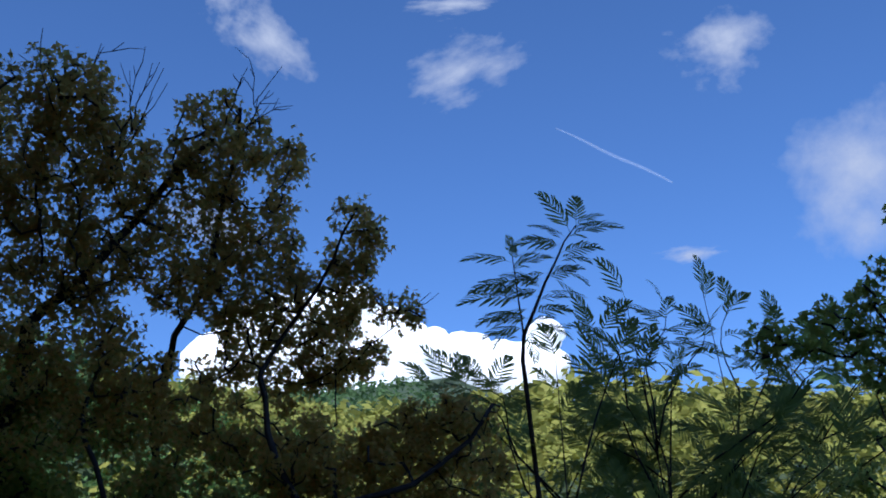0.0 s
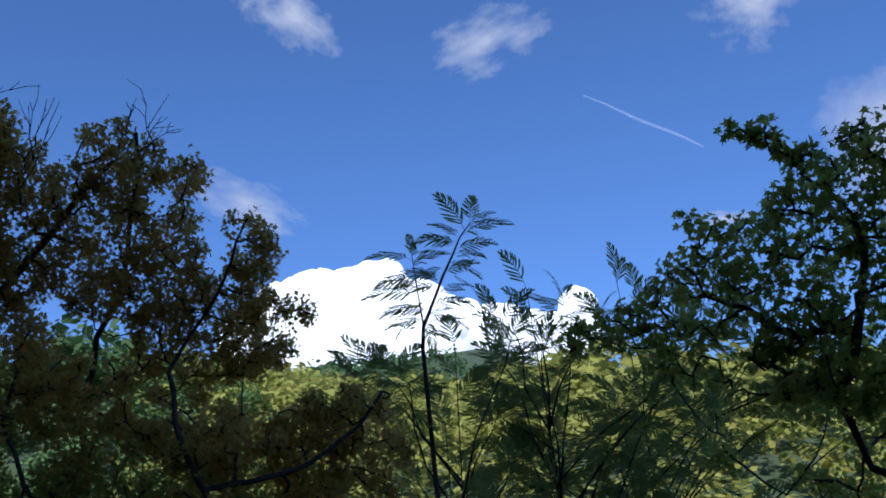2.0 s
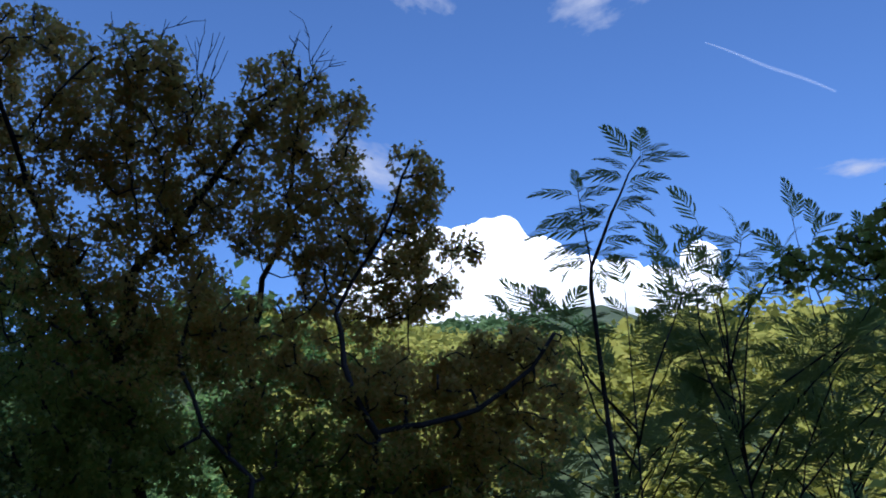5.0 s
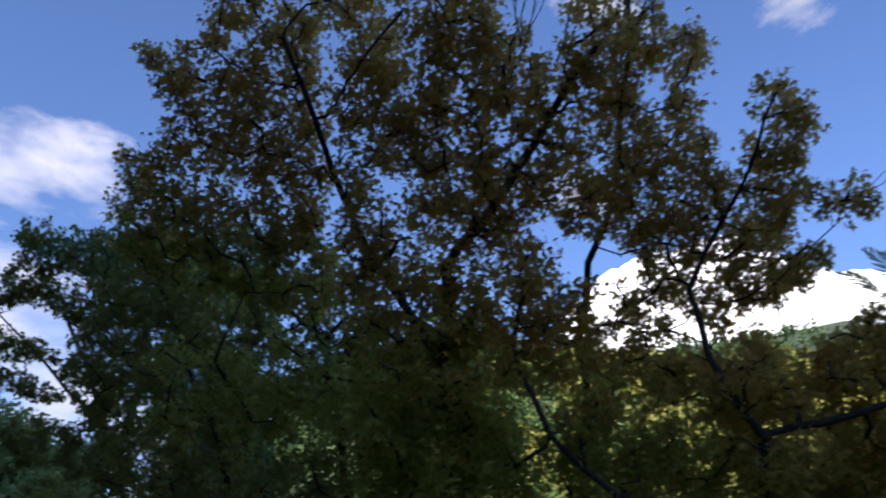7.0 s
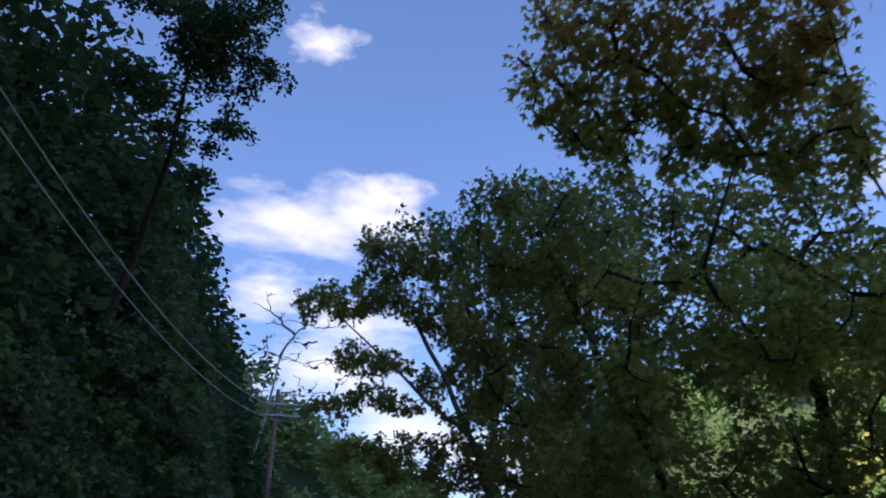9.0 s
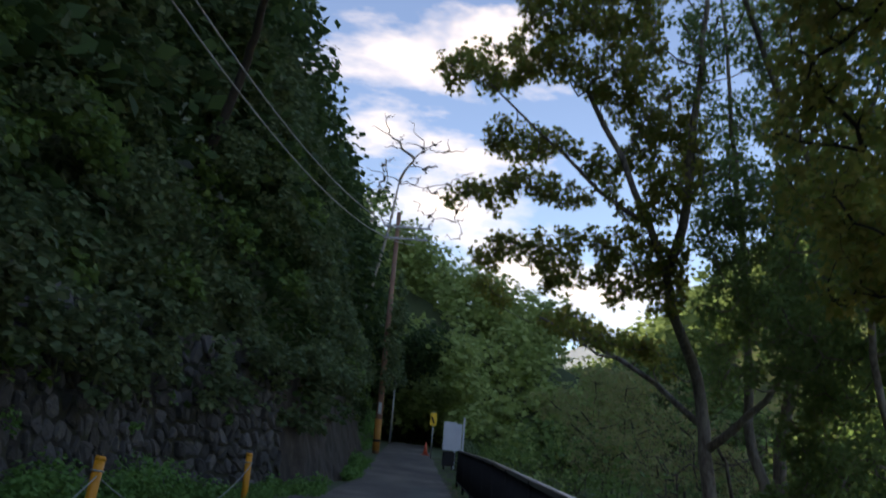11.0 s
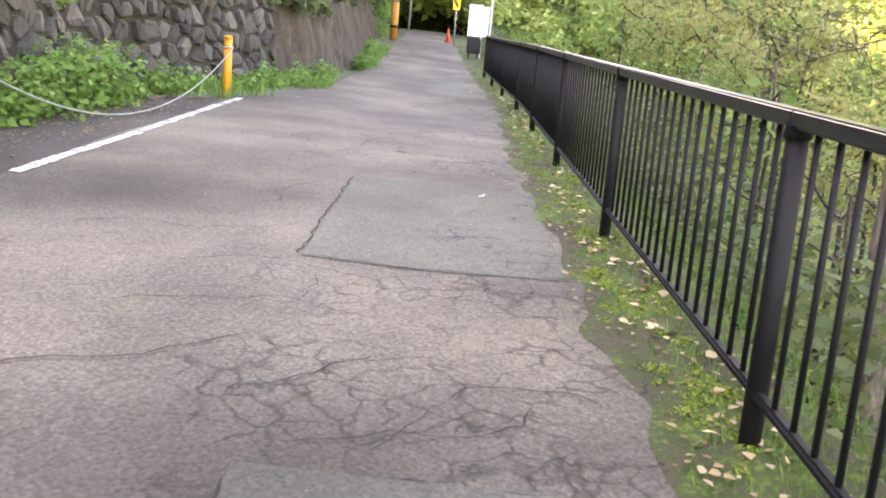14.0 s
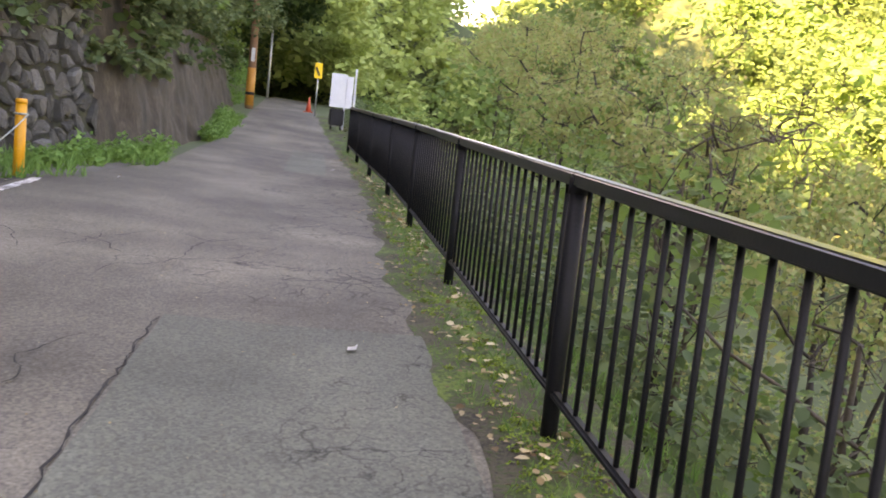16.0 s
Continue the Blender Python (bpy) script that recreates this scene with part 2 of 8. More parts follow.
# ---- mesh helpers ----
def mesh_of(name, verts, faces, mat=None, smooth=False):
    me = bpy.data.meshes.new(name)
    me.from_pydata([tuple(v) for v in verts], [], faces)
    if mat:
        me.materials.append(mat)
    if smooth:
        me.shade_smooth()
    me.update()
    return me


def part(name, me, parent=None, label="", m=None):
    ob = new(name, me)
    if parent:
        ob.parent = parent
    if m is not None:
        ob.matrix_basis = m
    return tagged(ob, label)


def bm_mesh(name, build, mat, smooth=False):
    bm = bmesh.new()
    build(bm)
    me = bpy.data.meshes.new(name)
    bm.to_mesh(me)
    bm.free()
    me.materials.append(mat)
    if smooth:
        me.shade_smooth()
    return me


def box_mesh(name, sx, sy, sz, mat, bevel=0.004, base=True):
    def build(bm):
        bmesh.ops.create_cube(bm, size=1, matrix=Matrix.Translation((0, 0, sz / 2 if base else 0)) @ Matrix.Diagonal((sx, sy, sz, 1)))
        if bevel:
            bmesh.ops.bevel(bm, geom=bm.edges[:], offset=bevel, segments=2, affect="EDGES")
    return bm_mesh(name, build, mat)


def tubes(name, paths, mat, sides=6):
    """Tapered tubes along (points, radii) paths, joined in one mesh."""
    verts, faces = [], []
    for pts, rad in paths:
        pts = [Vector(p) for p in pts]
        start, u = len(verts), None
        for i, p in enumerate(pts):
            d = (pts[min(i + 1, len(pts) - 1)] - pts[max(i - 1, 0)]).normalized()
            u = d.orthogonal() if u is None else u - d * u.dot(d)
            if u.length < 1e-4:
                u = d.orthogonal()
            u.normalize()
            w = d.cross(u)
            for k in range(sides):
                a = 2 * math.pi * k / sides
                verts.append(p + (u * math.cos(a) + w * math.sin(a)) * rad[i])
        for i in range(len(pts) - 1):
            for k in range(sides):
                a, b = start + i * sides + k, start + i * sides + (k + 1) % sides
                faces.append((a, b, b + sides, a + sides))
        faces.append(tuple(start + k for k in reversed(range(sides))))
        faces.append(tuple(start + (len(pts) - 1) * sides + k for k in range(sides)))
    return mesh_of(name, verts, faces, mat, True)


LEAF_SHAPES = {
    "diamond": ([(0, 0, 0), (-0.32, 0.45, 0.06), (0, 1, 0), (0.32, 0.45, 0.06)], [(0, 3, 2, 1)]),
    "broad": ([(0, 0, 0), (-0.3, 0.25, 0.06), (-0.33, 0.6, 0.05), (0, 1, -0.08), (0.33, 0.6, 0.05), (0.3, 0.25, 0.06)], [(0, 3, 2, 1), (0, 5, 4, 3)]),
    "maple": ([(0, 0.05, 0), (-0.44, 0.08, -0.03), (-0.23, 0.31, 0.03), (-0.5, 0.62, -0.05), (-0.17, 0.57, 0.03), (0, 1, -0.08),
               (0.17, 0.57, 0.03), (0.5, 0.62, -0.05), (0.23, 0.31, 0.03), (0.44, 0.08, -0.03)],
              [(0, 2, 1), (0, 4, 3, 2), (0, 6, 5, 4), (0, 8, 7, 6), (0, 9, 8)]),
    "trefoil": ([(0, 0, 0), (-0.46, 0.42, -0.03), (-0.12, 0.5, 0.04), (0, 1, -0.06), (0.12, 0.5, 0.04), (0.46, 0.42, -0.03)], [(0, 2, 1), (0, 4, 3, 2), (0, 5, 4)]),
    "blade": ([(-0.04, 0, 0), (0.04, 0, 0), (0.03, 0.55, 0.05), (-0.03, 0.55, 0.05), (0, 1, 0.2)], [(0, 1, 2, 3), (3, 2, 4)]),
}


def leaf_cloud(name, centres, axes, normals, sizes, shape, mat):
    """One mesh of many leaves: each has its base, its direction, its face's normal and its length."""
    tv, tf = LEAF_SHAPES[shape]
    tv = np.array(tv)
    C, A, N = np.asarray(centres, float), np.asarray(axes, float), np.asarray(normals, float)
    A = A / np.linalg.norm(A, axis=1)[:, None]
    S = np.cross(A, N)
    S = S / np.maximum(np.linalg.norm(S, axis=1), 1e-6)[:, None]
    N = np.cross(S, A)
    z = np.asarray(sizes, float)[:, None, None]
    V = C[:, None] + z * (tv[None, :, 0:1] * S[:, None] + tv[None, :, 1:2] * A[:, None] + tv[None, :, 2:3] * N[:, None])
    n, k = len(C), len(tv)
    me = bpy.data.meshes.new(name)
    me.vertices.add(n * k)
    me.vertices.foreach_set("co", V.reshape(-1).astype(np.float32))
    flat = np.concatenate([np.array(f) for f in tf])
    lens = np.array([len(f) for f in tf])
    loops = (flat[None] + (np.arange(n) * k)[:, None]).reshape(-1)
    totals = np.tile(lens, n)
    me.loops.add(len(loops))
    me.loops.foreach_set("vertex_index", loops.astype(np.int32))
    me.polygons.add(len(totals))
    me.polygons.foreach_set("loop_start", (np.cumsum(totals) - totals).astype(np.int32))
    me.materials.append(mat)
    me.update(calc_edges=True)
    me.validate()
    return me


def scatter_dirs(rng, n, up=0.6):
    """Leaf directions, outward and drooping, with normals mostly upward."""
    a = rng.normal(size=(n, 3))
    a[:, 2] = a[:, 2] * 0.45 - 0.25
    nn = rng.normal(size=(n, 3)) * 0.55
    nn[:, 2] += up
    return a, nn


def hanging_dirs(rng, n):
    """Leaves that hang from their twigs: tips down and outward, faces turned every way."""
    a = rng.normal(size=(n, 3))
    a[:, 2] = a[:, 2] * 0.4 - 0.75
    nn = rng.normal(size=(n, 3))
    nn[:, 2] += 0.35
    return a, nn


# ---- the lie of the land ----
ROAD_X = [-400, -120, -75, -60, -50, -41, -36, -31.5, -25, -19.5, -12, 0, 30, 200]
ROAD_Z = [20.0, 6.0, 3.4, 3.27, 2.85, 2.2, 1.65, 1.27, 1.0, 0.79, 0.48, 0.0, -1.2, -8.0]
WALL_X = [-80, -60, -38, -30, -24.5, -23.3, -19, -10, 30]
WALL_Y = [-4.2, -3.4, -2.8, -2.45, -2.6, -3.0, -4.3, -4.5, -4.6]


def road_z(x):
    return np.interp(x, ROAD_X, ROAD_Z)


def wall_y(x):
    return np.interp(x, WALL_X, WALL_Y)


def wall_height(x):
    return np.interp(x, [-46, -38, -24, -18, 30], [1.4, 2.2, 2.6, 2.6, 2.6])


def rail_y(x):
    return np.interp(x, [-34, -31.5, -22, 30], [0.7, 0.8, 1.1, 1.1])


def bumps(x, y, s):
    return np.sin(x / s + 1.3 * np.sin(y / s * 0.7)) * np.cos(y / s * 1.1 + 0.6 * np.sin(x / s * 0.8))


def ground_z(x, y):
    x, y = np.asarray(x, float), np.asarray(y, float)
    z0 = road_z(x)
    wy, ry = wall_y(x) - 0.35, rail_y(x) + 0.25
    back = np.maximum(wy - y, 0)
    # unseen upper hill is heightened to shade lane and spur, lower past x=-10
    hill = z0 + np.minimum(back * 8, wall_height(x) + 0.05) + np.interp(back, [0, 0.4, 3, 14, 45, 90, 200, 900, 4000], [0, 0, 3.2, 17, 58, 98, 125, 120, 80]) * np.interp(x, [-24, -10], [1.0, 0.82]) + 1.5 * bumps(x, y, 9.0) * np.clip(back / 10, 0, 1)
    # the valley narrows ahead
    out = np.maximum(y - ry, 0) / np.interp(-x, [-30, 5, 40, 63, 90, 200], [1.1, 0.9, 0.62, 0.58, 0.45, 0.5])
    drop = np.interp(out, [0, 0.25, 1.5, 6, 11, 16, 22, 60, 105, 140, 300, 900, 4000], [0, -0.1, -1.2, -5.5, -7.0, -7.2, -4.5, 7.5, 18.5, 24, 40, 60, 40])
    vale = z0 * np.interp(out, [0, 15, 60], [1, 0.5, 0.3]) + drop + 2.0 * bumps(x, y, 14.0) * np.clip((out - 15) / 20, 0, 1)
    z = np.where(y < wy, hill, np.where(y > ry, vale, z0 + 0.035 * np.maximum(0, -y) - 0.03))
    # a wooded spur closes the view ahead
    spur = np.clip((-64 - x) / 16, 0, 1) * (20.5 - 0.5 * (y + 2) + 1.2 * bumps(x, y, 11.0)) - 3.0
    z = np.where(x < -64, np.maximum(z, np.where(y > -12, spur, z)), z)
    rise = np.clip((-58 - x) / 16, 0, 1) * np.minimum(np.maximum(y - 9, 0) * 1.05, 25 + np.minimum(0.32 * np.maximum(y - 30, 0), 0.45 * np.maximum(-x - 70, 0)))
    z = np.where(y > 9, np.maximum(z, rise - 3), z)
    return z + np.interp(-x, [0, 170, 300, 700, 4000], [0, 0, 18, 70, 90]) * np.interp(y, [110, 240], [0.55, 1.0])


def sheet(name, xs, ys, zf, mat, smooth=True):
    X, Y = np.meshgrid(xs, ys, indexing="ij")
    Z = zf(X, Y)
    nx, ny = X.shape
    V = np.stack([X, Y, Z], -1).reshape(-1, 3)
    faces = [(i * ny + j, (i + 1) * ny + j, (i + 1) * ny + j + 1, i * ny + j + 1) for i in range(nx - 1) for j in range(ny - 1)]
    return mesh_of(name, V, faces, mat, smooth)


gx = np.concatenate([np.linspace(-4000, -260, 26), np.linspace(-240, -70, 36), np.linspace(-68, 24, 110), np.linspace(28, 200, 26), np.linspace(300, 4000, 12)])
gy = np.concatenate([np.linspace(-4000, -140, 16), np.linspace(-120, -20, 30), np.linspace(-19, -2, 50), np.linspace(-1.8, 0.9, 10), np.linspace(1.0, 14, 45), np.linspace(15, 150, 55), np.linspace(170, 4000, 16)])
tagged(new("ground", sheet("ground", gx, gy, ground_z, M_SOIL)), "wooded valley slopes with dark leafy soil", "ground", kind="structure")


# ---- road ----
def road_left(x):
    return np.interp(x, [-75, -41, -30, -24, -20.65, -19.85, -18.9, -16.8, -10, 30], [-2.6, -2.15, -2.15, -2.2, -2.64, -3.0, -3.5, -3.9, -4.1, -4.2])


def road_right(x):
    return np.interp(x, [-75, -50, -41, -33, -30.5, -25, -22, -19, -16.7, -14, -12, -11, 0, 30], [-0.8, -0.4, 0.05, 0.5, 0.62, 0.78, 0.83, 0.76, 0.73, 0.79, 0.83, 0.85, 0.8, 0.8]) + 0.03 * np.sin(np.asarray(x) * 2.3) + 0.03 * np.sin(np.asarray(x) * 5.1 + 1) + 0.008 * np.sin(np.asarray(x) * 13.7)


def strip(name, x0, x1, step, left, right, lift, mat, cols=8):
    xs = np.linspace(x0, x1, max(2, int(abs(x1 - x0) / step)))
    V, F = [], []
    for x in xs:
        a, b = float(left(x)), float(right(x))
        for k in range(cols + 1):
            y = a + (b - a) * k / cols
            V.append((x, y, float(road_z(x)) + 0.035 * max(0.0, -y) + lift(x, y)))
    c = cols + 1
    for i in range(len(xs) - 1):
        for k in range(cols):
            F.append((i * c + k, i * c + k + 1, (i + 1) * c + k + 1, (i + 1) * c + k))
    return mesh_of(name, V, F, mat, True)


def wave(x, y):
    return 0.008 * math.sin(x * 1.1 + y) * math.sin(y * 1.7 + 0.4 * x)


tagged(new("road", strip("road", 24, -75, 0.12, road_left, road_right, wave, M_ASPHALT, 16)), "narrow worn grey asphalt lane with cracks", "road", kind="structure")
def verge_lift(x, y):
    """Moss swells up from the asphalt's edge in low cushions."""
    k = min(1.0, max(0.0, (y - float(road_right(x)) + 0.05) / 0.16))
    return 0.003 + k * (0.004 + 0.035 * abs(noise.noise((x * 4, y * 6, 0))) + 0.022 * abs(noise.noise((x * 12, y * 12, 3)))) + wave(x, y)


tagged(new("verge", strip("verge", 4, -42, 0.07, lambda x: road_right(x) - 0.06 + 0.03 * math.sin(3.1 * x) * math.sin(8.3 * x), lambda x: rail_y(x) + 0.35, verge_lift, M_MOSS, 18)), "mossy verge strip strewn with dead leaves under the railing", "verge", kind="structure")
tagged(new("shoulder", strip("shoulder", 24, -24.5, 0.2, lambda x: wall_y(x) - 0.1, lambda x: road_left(x) + 0.03, lambda x, y: 0.012 + 0.02 * noise.noise((x * 3, y * 3, 0)) + wave(x, y), M_GRAVEL, 8)), "dark gritty earth shoulder under the grass", "shoulder", kind="structure")
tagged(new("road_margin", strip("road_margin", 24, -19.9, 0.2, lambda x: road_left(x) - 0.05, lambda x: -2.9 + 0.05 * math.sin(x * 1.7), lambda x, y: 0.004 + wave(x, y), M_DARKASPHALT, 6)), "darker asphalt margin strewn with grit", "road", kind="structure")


def line_y(x):
    return -2.82 + 0.01 * math.sin(x * 0.9)


tagged(new("edge_line", strip("edge_line", -13.6, -19.95, 0.03, lambda x: line_y(x) - 0.048 + 0.03 * noise.noise((x * 5, 0, 0)) + 0.02 * noise.noise((x * 17, 0, 0)), lambda x: line_y(x) + 0.048 + 0.03 * noise.noise((x * 5, 5, 0)) + 0.02 * noise.noise((x * 17, 5, 0)), lambda x, y: 0.009 + wave(x, y), M_WHITE, 2)), "worn white painted edge line on the asphalt", "road marking", kind="structure")
for x0, x1, a, b in ((-12.4, -15.0, -0.7, 0.74), (-7.4, -10.1, -0.5, 0.45), (-25.0, -30.5, -0.45, 0.25)):
    tagged(new("road_patch", strip("road_patch", x0, x1, 0.2, lambda x: a + 0.006 * math.sin(5 * x), lambda x: min(b, float(road_right(x)) - 0.03), lambda x, y: 0.005 + wave(x, y), M_PATCH, 4)), "paler squared asphalt repair patch", "road patch", kind="structure")

# ---- retaining wall: stones in joints, then stained concrete ----
WALL_PTS = [(-23.3, -3.0), (-19, -4.3), (-10, -4.5), (14, -4.55)]
WALL_LEN = [0.0]
for p, q in zip(WALL_PTS, WALL_PTS[1:]):
    WALL_LEN.append(WALL_LEN[-1] + math.dist(p, q))


def wall_point(s, h, out=0.0):
    """A place on the stone wall: s metres along from its far end, h above its foot, out of its face; it leans back."""
    x, y = np.interp(s, WALL_LEN, [p[0] for p in WALL_PTS]), np.interp(s, WALL_LEN, [p[1] for p in WALL_PTS])
    i = min(max(int(np.searchsorted(WALL_LEN, s)) - 1, 0), 2)
    d = Vector((WALL_PTS[i + 1][0] - WALL_PTS[i][0], WALL_PTS[i + 1][1] - WALL_PTS[i][1], 0)).normalized()
    nrm = Vector((-d.y, d.x, 0.0))
    return Vector((x, y, float(road_z(x)) + h)) + nrm * (out - 0.14 * h)


def wall_sheet(name, s0, s1, hmax, mat):
    n, rows = 60, 8
    V, F = [], []
    for i in range(n + 1):
        for k in range(rows + 1):
            V.append(wall_point(s0 + (s1 - s0) * i / n, -0.2 + (hmax + 0.2) * k / rows))
    base = len(V)
    for i in range(n + 1):
        for k in range(rows + 1):
            V.append(wall_point(s0 + (s1 - s0) * i / n, -0.2 + (hmax + 0.2) * k / rows, -0.5))
    c = rows + 1
    for i in range(n):
        for k in range(rows):
            a = i * c + k
            F.append((a, a + c, a + c + 1, a + 1))
            F.append((base + a, base + a + 1, base + a + c + 1, base + a + c))
        F.append((i * c + rows, (i + 1) * c + rows, base + (i + 1) * c + rows, base + i * c + rows))
    return mesh_of(name, V, F, mat)


wall_south = tagged(new("wall_south", wall_sheet("wall_south", 0, WALL_LEN[-1], 2.75, M_MORTAR)), "mossy grey fieldstone retaining wall overhung with leaves", "retaining wall", kind="structure")


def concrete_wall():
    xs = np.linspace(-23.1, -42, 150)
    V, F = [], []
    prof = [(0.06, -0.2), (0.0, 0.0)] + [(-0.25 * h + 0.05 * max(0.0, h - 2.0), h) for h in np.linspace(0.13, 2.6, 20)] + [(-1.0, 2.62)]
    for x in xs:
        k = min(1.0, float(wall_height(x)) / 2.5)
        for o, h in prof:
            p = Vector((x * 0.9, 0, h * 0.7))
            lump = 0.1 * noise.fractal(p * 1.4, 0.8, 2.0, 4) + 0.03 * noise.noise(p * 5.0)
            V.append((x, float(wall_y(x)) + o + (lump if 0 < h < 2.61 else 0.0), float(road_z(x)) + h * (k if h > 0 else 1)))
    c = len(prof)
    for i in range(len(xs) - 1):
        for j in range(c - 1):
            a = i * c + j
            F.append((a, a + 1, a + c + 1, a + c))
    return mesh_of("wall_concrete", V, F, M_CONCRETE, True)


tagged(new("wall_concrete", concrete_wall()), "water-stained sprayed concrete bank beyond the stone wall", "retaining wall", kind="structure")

# ---- railing ----
BAY = 3.0
POST_X = [7.5 - BAY * k for k in range(14)]
railing = tagged(new("railing"), "black painted steel railing with upright bars along the lane", "railing")
railing.location = (POST_X[0], 1.1, float(road_z(POST_X[0])))
bpy.context.view_layer.update()


def under(name, me, m, parent, label=""):
    ob = part(name, me, parent, label)
    ob.matrix_parent_inverse = parent.matrix_world.inverted()
    ob.matrix_basis = m
    return ob


def post_mesh():
    def build(bm):
        bmesh.ops.create_cone(bm, cap_ends=True, segments=14, radius1=0.036, radius2=0.036, depth=1.12, matrix=Matrix.Translation((0, 0, 0.49)))
        bmesh.ops.create_cone(bm, cap_ends=True, segments=14, radius1=0.043, radius2=0.043, depth=0.07, matrix=Matrix.Translation((0, 0, 1.06)))
    return bm_mesh("post", build, M_BLACK, True)


def rail_mesh(name, length, w, h, mat, round_off):
    def build(bm):
        bmesh.ops.create_cube(bm, size=1, matrix=Matrix.Diagonal((length, w, h, 1)))
        bmesh.ops.bevel(bm, geom=bm.edges[:], offset=min(w, h) * round_off, segments=3, affect="EDGES")
    return bm_mesh(name, build, mat)


POST, TOP, LOW = post_mesh(), rail_mesh("top_rail", 3.0, 0.066, 0.056, M_RAILTOP, 0.14), rail_mesh("bottom_rail", 2.96, 0.045, 0.035, M_BLACK, 0.3)
BAR = tubes("bar", [([(0, 0, 0.2), (0, 0, 1.06)], [0.0105, 0.0105])], M_BLACK, 7)
for x in POST_X:
    under("post", POST, pose(x, float(rail_y(x)), float(road_z(x))), railing)
for xa, xb in zip(POST_X, POST_X[1:]):
    a = Vector((xa, float(rail_y(xa)), float(road_z(xa))))
    b = Vector((xb, float(rail_y(xb)), float(road_z(xb))))
    d = b - a
    turn = Vector((1, 0, 0)).rotation_difference(-d)
    for me, h in ((TOP, 1.085), (LOW, 0.2)):
        under(me.name, me, Matrix.Translation((a + b) / 2 + Vector((0, 0, h))) @ turn.to_matrix().to_4x4() @ Matrix.Diagonal((d.length / 3.0, 1, 1, 1)), railing)
    for k in range(1, 19):
        p = a + d * (k / 19)
        under("bar", BAR, pose(p.x, p.y, p.z), railing)

# ---- orange posts and rope ----
def orange_post(x, y, h, lean_x, lean_y):
    def build(bm):
        bmesh.ops.create_cone(bm, cap_ends=True, segments=20, radius1=0.055, radius2=0.055, depth=h + 0.15, matrix=Matrix.Translation((0, 0, (h - 0.15) / 2)))
        bmesh.ops.create_cone(bm, cap_ends=True, segments=20, radius1=0.062, radius2=0.05, depth=0.05, matrix=Matrix.Translation((0, 0, h)))
    ob = tagged(new("rope_post"), "orange plastic roadside post holding a slack rope", "post", "orange rope posts")
    ob.matrix_world = pose(x, y, float(road_z(x)) + 0.09, lean_x, lean_y, 0)
    part("shaft", bm_mesh("shaft", build, M_ORANGE, True), ob)
    ring = tubes("rope_ring", [([(0.066 * math.cos(a / 12 * 2 * math.pi), 0.066 * math.sin(a / 12 * 2 * math.pi), h - 0.13) for a in range(13)], [0.01] * 13)], M_ROPE)
    part("rope_ring", ring, ob, "pale rope knotted round the post")
    return ob


ORANGE = [(-19.9, -3.0, 0.8, 0, 1), (-14.1, -3.45, 0.85, -4, -3), (-9.0, -3.75, 0.9, 0, 2), (-3.5, -3.9, 0.9, 0, 0)]
for o in ORANGE:
    orange_post(*o)
for a, b in zip(ORANGE, ORANGE[1:]):
    pts = []
    for k in range(25):
        u = k / 24
        x, y = a[0] + (b[0] - a[0]) * u, a[1] + (b[1] - a[1]) * u + 0.07
        z = road_z(a[0]) * (1 - u) + road_z(b[0]) * u + 0.76 - 0.6 * 4 * u * (1 - u)
        pts.append((x, y, float(z)))
    tagged(new("rope", tubes("rope", [(pts, [0.0075] * 25)], M_ROPE, 7)), "slack pale rope hanging between orange posts", "rope", "slack ropes")

# ---- utility pole and cables ----
def utility_pole(x, y, height, label):
    ob = tagged(new("utility_pole"), label, "utility pole", "utility poles")
    ob.location = (x, y, (float(road_z(x)) if y > -4 else float(ground_z(x, y))) - 0.2)
    part("shaft", tubes("shaft", [([(0, 0, 0), (0, 0.02, height)], [0.14, 0.09])], M_POLE, 16), ob)
    guard = [([(0, 0, 0.35), (0, 0, 1.6)], [0.146, 0.142])]
    part("guard_sleeve", tubes("guard_sleeve", guard, M_GUARD, 16), ob, "orange-yellow guard sleeve")
    for k in range(1):
        z = 0.7
        part("black_band", tubes("black_band", [([(0, 0, z), (0, 0, z + 0.1)], [0.151, 0.15])], M_BLACK, 16), ob)
    part("sign_plate", box_mesh("sign_plate", 0.02, 0.12, 0.45, M_SIGNWHITE), ob, "", pose(0.16, 0.02, 1.8))
    for z, w in ((height - 0.7, 1.0), (height - 1.2, 0.9)):
        arm = part("crossarm", box_mesh("crossarm", 0.08, 1.0 + w, 0.08, M_METAL), ob, "", pose(0.14, w * 0.45, z))
        for s in (-0.85, -0.2, 0.5, 0.9):
            part("insulator", tubes("insulator", [([(0, 0, 0), (0, 0, 0.06), (0, 0, 0.12)], [0.03, 0.05, 0.025])], M_SIGNWHITE, 8), arm, "", pose(0, s * w, 0.08))
    for k in range(10):
        part("step_bolt", tubes("step_bolt", [([(0, -0.14, 0), (0, -0.3, 0)], [0.012, 0.012])], M_METAL, 5), ob, "", pose(0, 0, 2.2 + 0.8 * k, 0, 0, 180 * (k % 2)))
    return ob


